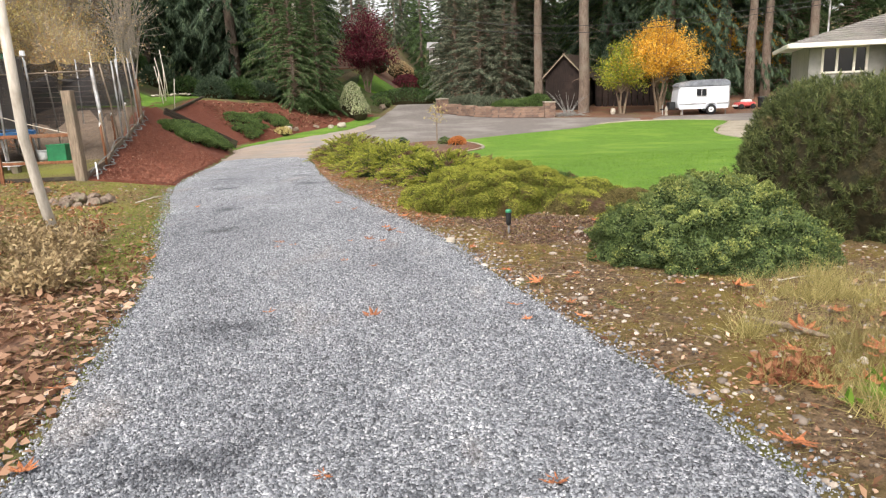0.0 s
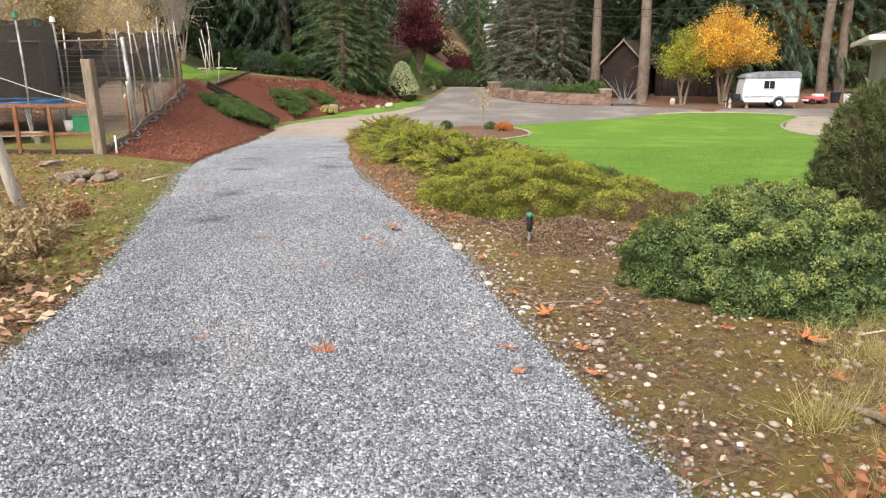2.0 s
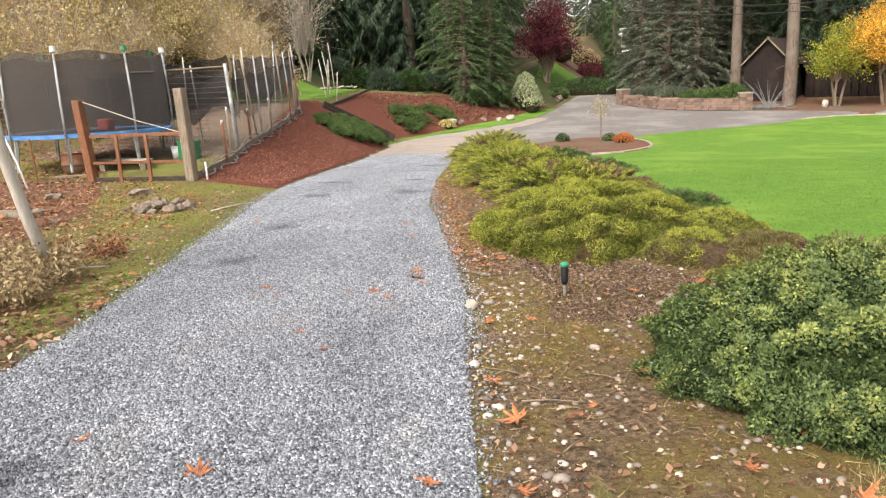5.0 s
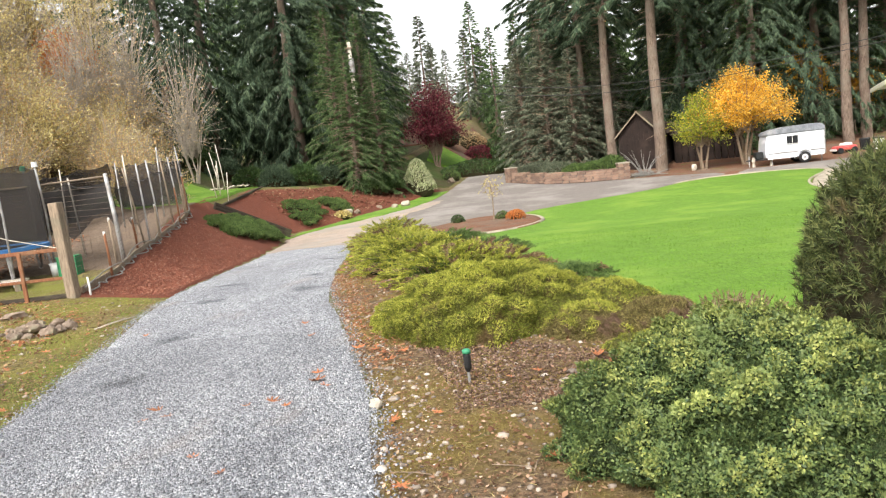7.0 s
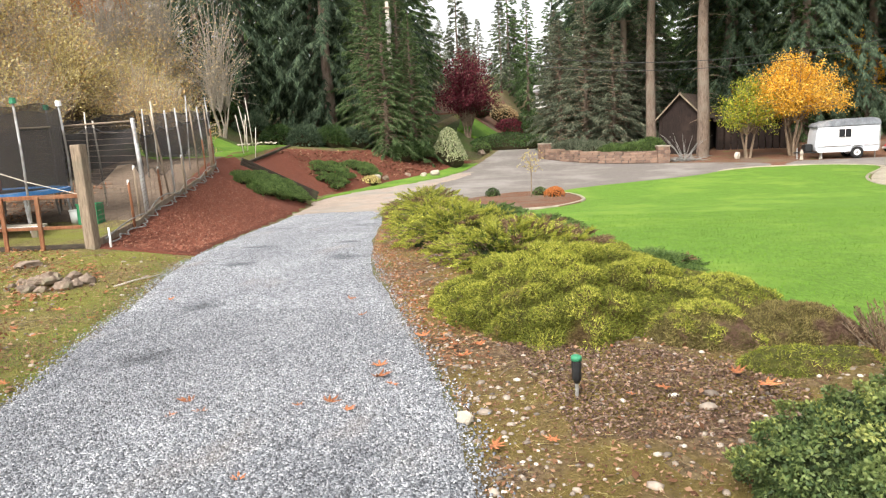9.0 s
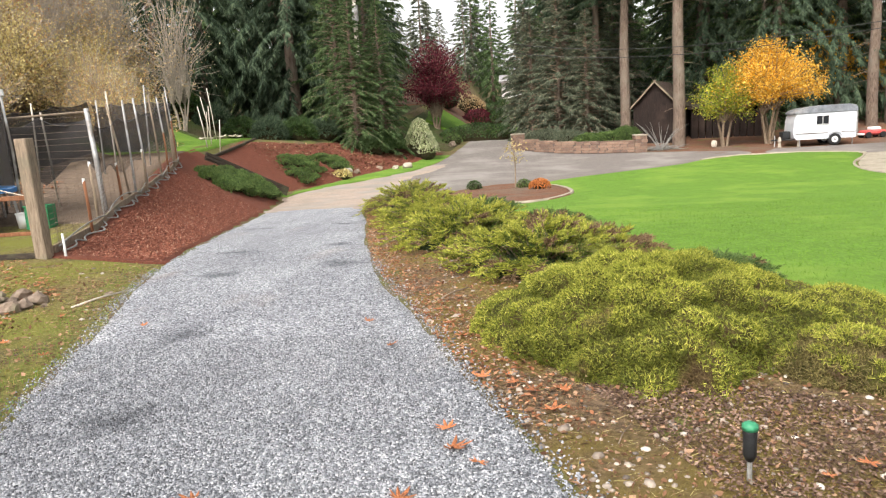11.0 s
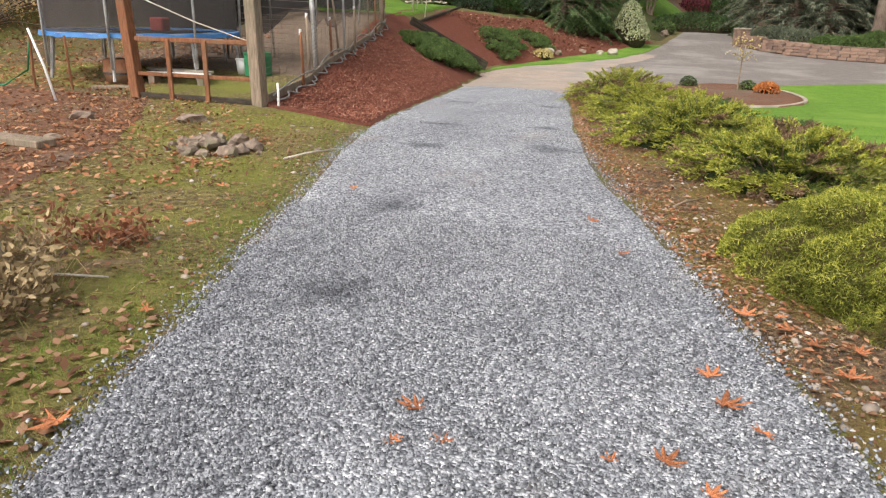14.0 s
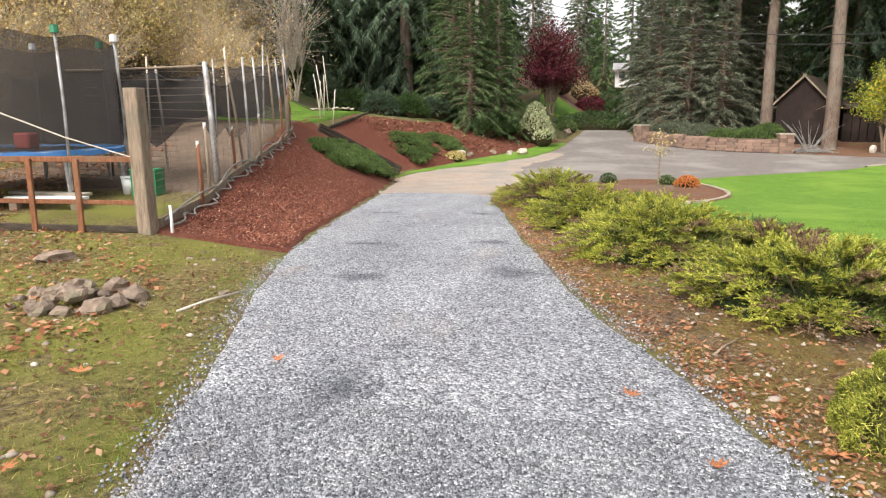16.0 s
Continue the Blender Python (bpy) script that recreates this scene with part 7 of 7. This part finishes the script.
for px in (-1.5, 1.3):
    part("window", boxed((px * 0.65, -1.53, 1.5), (0.7, 0.06, 0.8)), M_DARKGLASS, barn)


# ---- fallen leaves, pebbles, gravel, grass ----
def maple_mesh(seed):
    """A five-lobed maple leaf with deep notches and side teeth, curled and dry."""
    r = random.Random(seed)
    bm = bmesh.new()
    c = bm.verts.new((0, -0.08, 0.0))
    rim = []
    lobes = ((-28, 0.3), (12, 0.46), (50, 0.54), (90, 0.6), (130, 0.54), (168, 0.46), (208, 0.3))
    for i, (deg, d) in enumerate(lobes):
        d *= 0.85 + 0.3 * r.random()
        lift = 0.05 + 0.16 * r.random()
        for off, k in ((-11, 0.62), (-6, 0.78), (0, 1.0), (6, 0.78), (11, 0.62)):
            t = radians(deg + off)
            rim.append((d * k * math.cos(t), -0.08 + d * k * math.sin(t), lift * k * k))
        if i < 6:
            t = radians(deg + 20)
            rim.append((0.2 * math.cos(t), -0.08 + 0.2 * math.sin(t), 0.02 + 0.03 * r.random()))
    rim = [bm.verts.new(v) for v in rim]
    for a, b in zip(rim, rim[1:]):
        bm.faces.new((c, a, b))
    bm.faces.new([bm.verts.new(v) for v in ((-0.012, -0.08, 0.01), (0.012, -0.08, 0.01), (0.03, -0.55, 0.05))])
    me = bpy.data.meshes.new("fallen_leaf")
    bm.to_mesh(me)
    bm.free()
    me.materials.append(M_DRYLEAF)
    return me


LEAF = [maple_mesh(i) for i in range(6)]


def drop_leaf(k, x, y, s):
    ob = new("fallen_leaf", LEAF[k % 6])
    ob.matrix_basis = pose(x, y, ground_at(x, y) + 0.035, rr.random() * 16 - 8, rr.random() * 16 - 8, rr.random() * 360) @ Matrix.Diagonal((s, s, s, 1))
    tagged(ob, "dry orange-brown maple leaf lying on the ground", "leaf", "fallen leaves")


SPOTS = ((-1.84, 7.65, 0.16), (-0.73, 8.47, 0.15), (-0.66, 8.2, 0.2), (-1.35, 10.17, 0.14), (-0.57, 9.35, 0.16), (-0.13, 8.72, 0.18), (-0.86, 7.67, 0.15), (-4.9, 9.73, 0.14), (-5.06, 10.61, 0.14), (-3.97, 11.12, 0.12), (-1.05, 7.6, 0.1), (-6.26, 12.99, 0.18), (-3.02, 6.98, 0.2), (0.74, 5.48, 0.2), (2.14, 4.94, 0.22), (-0.51, 4.68, 0.17), (0.5, 4.82, 0.14), (0.89, 4.83, 0.12), (-0.97, 6.55, 0.1), (-0.53, 8.03, 0.12), (-1.28, 4.84, 0.12), (1.76, 8.21, 0.16), (-0.36, 9.21, 0.14), (1.44, 2.62, 0.22), (2.11, 3.92, 0.24), (2.06, 3.14, 0.24), (-0.48, 2.5, 0.1), (-1.76, 2.62, 0.16), (-2.09, 3.52, 0.16), (2.34, 3.54, 0.22), (0.43, 2.4, 0.14), (2.46, 4.21, 0.16), (1.8, 3.12, 0.16), (1.03, 5.58, 0.1), (0.93, 4.48, 0.14), (-1.65, 7.47, 0.12), (-0.65, 6.26, 0.1), (-0.7, 7.53, 0.13), (-0.24, 9.05, 0.13), (-0.04, 9.05, 0.13), (-1.71, 11.01, 0.13), (-0.51, 10.68, 0.13), (-0.95, 10.83, 0.12), (-0.79, 10.42, 0.16), (-4.44, 9.41, 0.13), (1.88, 7.94, 0.18), (1.33, 6.19, 0.13), (-1.82, 7.39, 0.1), (0.55, 4.48, 0.1), (2.0, 5.49, 0.13), (-3.52, 7.99, 0.12))
for k, (x, y, s) in enumerate(SPOTS):
    drop_leaf(k, x, y, s)
for k in range(56):
    side = k % 4
    y = 2.2 + 10 * rr.random()
    if side < 2:
        x = float(curve(DRIVE_L, y)) - 0.15 - 3.5 * rr.random()
    else:
        x = float(curve(DRIVE_R, y)) + 0.1 + 2.2 * rr.random() ** 1.5
        if 5.2 < y and x > 1.5:
            continue
        if y > 8.6 and x > -0.3:
            continue
    drop_leaf(k, x, y, 0.07 + 0.08 * rr.random())


def litter(name, P, size, mat, label, flat=0.35, category="leaf litter"):
    n = len(P)
    D = around(n)
    D[:, 2] *= flat
    V, F = blades(P, D, unit(np.array([0, 0, 1.0]) + around(n) * 0.45), size * (0.6 + 0.8 * rng.random(n)), size * 0.65)
    return tagged(mesh_from(name, V, F, mat), label, category, kind="stuff")


def keep_out(P, spots):
    ok = np.ones(len(P), bool)
    for x, y, r in spots:
        ok &= np.hypot(P[:, 0] - x, P[:, 1] - y) > r
    return P[ok]


SHRUBS = ((2.4, 6.15, 0.85), (0.75, 10.4, 1.1), (4.6, 7.4, 1.4))
LEFT_OUT = ((-14, -5.5), (5, -7.5), (10, -10), (15.2, -11.3))
litter("leaf_litter", on_strip(9000, LEFT_OUT, DRIVE_L, 0.8, 8.0, 0.05, 0.02), 0.06, L_LITTER, "brown and tan fallen leaves on the verge")
RUST_L, RUST_R = ((8, -12.5), (12, -15), (24, -22)), ((8, -6.6), (11, -7.2), (13, -8.3), (15.2, -10.2), (24, -13.2))
litter("leaf_litter", on_strip(9000, RUST_L, RUST_R, 9.5, 24, 0.0, 0.025), 0.085, L_RUST, "thick drift of rusty fallen leaves behind the trampoline")
litter("leaf_litter", on_strip(800, RUST_R, ((8, -5.2), (11, -5.6), (13.5, -6.4), (15.2, -8.4), (24, -11)), 8.5, 15.2, 0.0, 0.025), 0.075, L_RUST, "rusty leaves strewn on the moss")
litter("leaf_litter", on_strip(3200, LEFT_OUT, DRIVE_L, 8.0, 15.0, 0.1, 0.02), 0.05, L_LITTER, "scattered fallen leaves on the moss")
RIGHT_OUT = ((-14, 5), (2, 5.0), (6, 3.9), (8, 3.6), (9.3, 3.1), (10, 1.9), (12, 0.9), (16, -0.6), (28, -4.2))
litter("leaf_litter", keep_out(on_strip(13000, DRIVE_R, RIGHT_OUT, 1.5, 16, 0.0, 0.015), SHRUBS), 0.026, L_LITTER, "small brown leaf scraps on the stony verge")
litter("leaf_litter", keep_out(on_strip(2400, DRIVE_R, RIGHT_OUT, 9.0, 21, 0.0, 0.02), SHRUBS), 0.045, L_RUST, "rusty fallen leaves along the verge")
litter("leaf_litter", keep_out(on_strip(900, DRIVE_R, RIGHT_OUT, 1.5, 10, 0.0, 0.02), SHRUBS), 0.05, L_LITTER, "brown fallen leaves on the stony verge")
litter("leaf_litter", on_strip(1600, ((30.4, -11.9), (36, -12.8), (44, -11.5), (50, -10)), ((30.4, -10.9), (35.1, -9.95), (44.8, -7.4), (50, -6)), 36, 50, 0.2, 0.06), 0.16, L_LITTER, "brown leaves on the upper mulch bed")


NEAR_EDGE = tuple((y, x + 0.55) for y, x in DRIVE_R)
litter("leaf_litter", on_strip(2600, DRIVE_R, NEAR_EDGE, 8.5, 26, 0.0, 0.02), 0.038, L_RUST, "orange-brown leaves along the gravel's rim")
litter("leaf_litter", keep_out(on_strip(1000, DRIVE_R, RIGHT_OUT, 1.5, 12, 0.0, 0.02), SHRUBS), 0.034, L_PALELIT, "pale tan leaf scraps on the stony verge")
litter("leaf_litter", on_strip(1700, ((0, -4.5), (5, -5.5), (7, -6.0)), DRIVE_L, 1.6, 6.2, 0.02, 0.03), 0.085, L_PALELIT, "pale curled fallen leaves on the verge")
litter("bark_crumbs", on_strip(9000, ((7.2, 0.7), (8.0, 0.5), (9.2, 0.1)), ((7.2, 2.0), (8.2, 2.0), (9.2, 1.0)), 7.2, 9.2, 0.0, 0.014), 0.024, L_BARK, "dark red-brown bark crumbs below the heather", 0.5, "bark")
litter("bark_crumbs", keep_out(on_strip(22000, DRIVE_R, RIGHT_OUT, 1.6, 12, 0.02, 0.01), SHRUBS), 0.014, L_LITTER, "brown bark crumbs on the stony verge", 0.5, "bark")
litter("bark_crumbs", on_strip(13000, LEFT_OUT, DRIVE_L, 3.0, 15, 0.02, 0.012), 0.018, L_LITTER, "brown crumbs in the mossy grass", 0.5, "bark")


def gravel(name, n, y0, y1, s0, s1, inset=0.0):
    P = on_strip(n, DRIVE_L, DRIVE_R, y0, y1, inset, 0.018)
    k = (P[:, 0] - curve(DRIVE_L, P[:, 1])) / (curve(DRIVE_R, P[:, 1]) - curve(DRIVE_L, P[:, 1]))
    P[:, 2] += 0.02 * (1 - (2 * k - 1) ** 2)
    V, F = stones(P, s0 + (s1 - s0) * rng.random(len(P)) ** 2, 0.7)
    return tagged(mesh_from(name, V, F, M_CHIP), "loose grey crushed stones of the driveway", "gravel", kind="stuff")


gravel("gravel", 80000, 1.8, 6.2, 0.006, 0.017, 0.0)
gravel("gravel", 70000, 6.2, 10.5, 0.007, 0.016, 0.0)
gravel("gravel", 16000, 10.5, 16.5, 0.009, 0.016, 0.0)
gravel("gravel", 4000, 16.5, 22.0, 0.01, 0.016, 0.0)
gravel("gravel", 9000, -7.0, 1.8, 0.012, 0.024, 0.0)
# stray stones past the edges
for edge, sg in ((DRIVE_R, 1), (DRIVE_L, -1)):
    y = 1.8 + 13 * rng.random(1800)
    x = curve(edge, y) + sg * np.abs(rng.normal(size=1800)) * 0.08
    V, F = stones(np.stack([x, y, height(x, y) + 0.01], 1), 0.007 + 0.011 * rng.random(1800), 0.7)
    tagged(mesh_from("gravel", V, F, M_CHIP), "stray grey stones at the driveway's edge", "gravel", kind="stuff")


def pebbles(n, lo, hi, y0, y1, left, right, name="pebbles"):
    P = keep_out(on_strip(n, left, right, y0, y1, 0.0, 0.008), SHRUBS)
    bm = bmesh.new()
    bmesh.ops.create_icosphere(bm, subdivisions=1, radius=0.5)
    pv = np.array([tuple(v.co) for v in bm.verts])
    pf = np.array([[v.index for v in f.verts] for f in bm.faces])
    bm.free()
    m = len(P)
    s = (lo + (hi - lo) * rng.random(m) ** 2.5)[:, None, None]
    V = pv[None] * (1 + 0.25 * (rng.random((m, len(pv), 3)) - 0.5)) * s * np.array([1.25, 0.9, 0.6])
    a = rng.random(m) * 6.28
    c, q = np.cos(a)[:, None], np.sin(a)[:, None]
    V = np.stack([V[:, :, 0] * c - V[:, :, 1] * q, V[:, :, 0] * q + V[:, :, 1] * c, V[:, :, 2]], -1) + P[:, None]
    F = (np.arange(m)[:, None, None] * len(pv) + pf[None]).reshape(-1, 3)
    return tagged(mesh_from(name, V.reshape(-1, 3), F, M_PEBBLE, smooth=True), "rounded tan and grey pebbles on the verge", "pebbles", kind="stuff")


pebbles(3600, 0.005, 0.05, 1.8, 9.5, DRIVE_R, RIGHT_OUT)
pebbles(1500, 0.01, 0.05, 9.0, 20, DRIVE_R, RIGHT_OUT)
NEAR_R = tuple((y, x + 0.42) for y, x in DRIVE_R)
pebbles(1500, 0.006, 0.035, 2, 20, DRIVE_R, NEAR_R)
pebbles(70, 0.035, 0.1, 2.0, 9.5, DRIVE_R, RIGHT_OUT)
pebbles(60, 0.03, 0.09, 2.0, 12, DRIVE_R, NEAR_R)
pebbles(420, 0.02, 0.07, 5, 14.8, LEFT_OUT, DRIVE_L)


def tufts(name, P, size, mat, label, per=1, spread=0.03, up=1.6, width=0.06, category="grass"):
    P = np.repeat(P, per, 0)
    P = P + rng.normal(size=P.shape) * np.array([spread, spread, 0])
    V, F = needles(P - np.array([0, 0, 0.008]), around(len(P), up), size * (0.5 + 0.9 * rng.random(len(P))), size * width)
    return tagged(mesh_from(name, V, F, mat), label, category, kind="stuff")


tufts("moss", keep_out(on_strip(26000, DRIVE_R, RIGHT_OUT, 1.6, 10, 0.02), SHRUBS), 0.028, L_MOSSB, "olive moss between the pebbles", 1, 0.01, 1.2, 0.22, "moss")
tufts("moss", on_strip(40000, LEFT_OUT, DRIVE_L, 4.5, 15.2, 0.02), 0.045, L_MOSS, "yellow-green moss and short grass", 1, 0.02, 1.3, 0.16, "moss")
tufts("dry_grass", keep_out(on_strip(400, ((0, 2.2), (3.4, 1.9), (5.6, 2.3)), ((0, 5.5), (5.6, 4.5)), 1.6, 5.3), SHRUBS), 0.13, L_DRYGRASS, "dry straw-coloured grass tufts", 60, 0.05, 1.7, 0.02)
tufts("dry_grass", keep_out(on_strip(34, ((2, 1.75), (3.4, 1.65), (5.3, 2.1)), ((2, 3.2), (5.3, 3.4)), 2.2, 5.2), SHRUBS), 0.2, L_DRYGRASS, "dense straw-coloured grass clumps", 170, 0.05, 1.2, 0.018)
tufts("dry_grass", on_strip(150, LEFT_OUT, ((0, -2.2), (5, -3.3), (9, -4.6)), 2.5, 9, 0.0), 0.26, L_WEED, "dead brown weed stalks on the verge", 50, 0.09, 1.4, 0.016)
tufts("grass_edge", on_strip(500, ((0, -2.0), (3, -2.4), (6, -3.2), (9, -4.3), (15, -6.4)), DRIVE_L, 2.0, 15, 0.02), 0.07, L_GRASS, "green grass along the gravel's rim", 16, 0.06, 1.4, 0.04)
tufts("lawn_grass", on_strip(60000, LAWN_L, LAWN_R, 8.0, 22, 0.05, 0.025), 0.05, L_GRASS, "short green blades of the lawn", 1, 0.02, 1.6, 0.16)


P = keep_out(on_strip(7000, DRIVE_R, RIGHT_OUT, 1.5, 12, 0.03, 0.012), SHRUBS)
D = around(len(P))
D[:, 2] *= 0.15
V, F = needles(P, D, 0.03 + 0.08 * rng.random(len(P)), 0.004)
tagged(mesh_from("straw", V, F, L_DRYGRASS), "dry straw and needles strewn on the verge", "straw", kind="stuff")
P = on_strip(6000, LEFT_OUT, DRIVE_L, 2.0, 15, 0.03, 0.012)
D = around(len(P))
D[:, 2] *= 0.2
V, F = needles(P, D, 0.04 + 0.1 * rng.random(len(P)), 0.005)
tagged(mesh_from("straw", V, F, L_DRYGRASS), "dry straw strewn on the mossy grass", "straw", kind="stuff")


def weed_clump(x, y, high, wide, n, mat, label, lean=0.5):
    root = tagged(empty("dead_weed", x, y, ground_at(x, y)), label, "weed", "dead weeds")
    tb = []
    for i in range(n):
        a, u = rng.random() * 6.28, rng.random() ** 0.5
        tb.append((limb_points((wide * 0.4 * u * math.cos(a), wide * 0.4 * u * math.sin(a), -0.02), (math.cos(a) * lean, math.sin(a) * lean, 1.0), high * (0.5 + 0.6 * rng.random()), 0.5, 4), 0.005, 0.002, 3))
    join_tubes("stalk", tb, M_TWIG, root)
    q = np.array([tuple(t[0][j]) for t in tb for j in (2, 3, 4) for _ in range(7)])
    V, F = blades(q + rng.normal(size=q.shape) * 0.05, around(len(q)), around(len(q)), 0.06, 0.025)
    mesh_from("foliage", V, F, mat, root)


for x, y, h, w in ((-4.7, 8.0, 0.36, 0.4), (-4.3, 7.7, 0.42, 0.5), (-5.5, 7.9, 0.4, 0.5), (-3.9, 6.9, 0.4, 0.5), (-5.1, 7.2, 0.5, 0.6), (-6.6, 7.6, 0.42, 0.7), (-4.6, 6.2, 0.45, 0.5), (-6.0, 7.0, 0.55, 0.7), (-3.5, 5.8, 0.35, 0.4), (-5.6, 6.0, 0.5, 0.6), (-4.2, 5.2, 0.4, 0.5)):
    weed_clump(x, y, h, w, 55, L_WEED, "dead brown weed clump on the verge")
for x, y, h, w in ((-4.65, 8.75, 0.3, 0.3), (1.78, 3.3, 0.08, 0.22), (2.9, 3.9, 0.16, 0.3)):
    weed_clump(x, y, h, w, 26, L_BRACKEN, "rust-coloured dead bracken clump", 0.9)
for x, y in ((1.98, 2.95), (2.1, 3.05), (3.05, 3.35)):
    root = tagged(empty("green_weed", x, y, ground_at(x, y)), "small bright green weed among dry grass", "weed", "green weeds")
    q = np.repeat(np.array([[0, 0, 0.01]]), 70, 0) + rng.normal(size=(70, 3)) * np.array([0.06, 0.06, 0.005])
    V, F = blades(q, around(70, 0.5), around(70), 0.1, 0.025)
    mesh_from("foliage", V, F, L_GRASS, root)


def stick(x, y, ln, rz, r, mat, label):
    root = tagged(empty("stick", x, y, ground_at(x, y) + r + 0.012, rz), label, "stick", "fallen sticks")
    part("wood", tube([(-ln / 2, 0, 0), (-ln * 0.1, 0.02 * ln, 0.01), (ln / 2, 0, 0.0)], [r, r * 0.9, r * 0.55], 6), mat, root, "", True)


stick(2.05, 3.95, 0.42, -48, 0.022, M_OLDWOOD, "grey weathered stick on the dry grass")
stick(0.9, 5.75, 0.35, 8, 0.006, M_TWIG, "thin brown twig on the verge")
stick(2.7, 5.1, 0.5, 15, 0.005, M_PALE, "thin pale twig below the dome")
stick(-5.3, 12.6, 0.9, 75, 0.014, M_PALE, "pale stick lying in the moss")
stick(-4.6, 8.1, 1.1, 20, 0.012, M_PALE, "pale bent stick among the weeds")
stick(-1.0, 12.2, 0.5, 60, 0.01, M_TWIG, "thin twig on the bark")
for k in range(26):
    y = 3 + 10 * rr.random()
    left = k % 2
    x = float(curve(DRIVE_L, y)) - 0.3 - 2.5 * rr.random() if left else float(curve(DRIVE_R, y)) + 0.1 + 0.9 * rr.random()
    stick(x, y, 0.12 + 0.25 * rr.random(), rr.random() * 180, 0.004, M_TWIG, "short brown twig on the ground")

# bark chips
P = on_strip(34000, ((15.3, -7.7), (20, -9.1), (28.6, -11.9), (31, -11.8)), DRIVE_L, 15.4, 27, 0.1, 0.05)
D = around(len(P))
D[:, 2] *= 0.4
V, F = blades(P, D, unit(np.array([0, 0, 1.0]) + around(len(P)) * 0.5), 0.024 + 0.04 * rng.random(len(P)), 0.016)
tagged(mesh_from("bark_chips", V, F, M_CHIPS), "red-brown bark chips of the mulch bed", "bark mulch", kind="stuff")
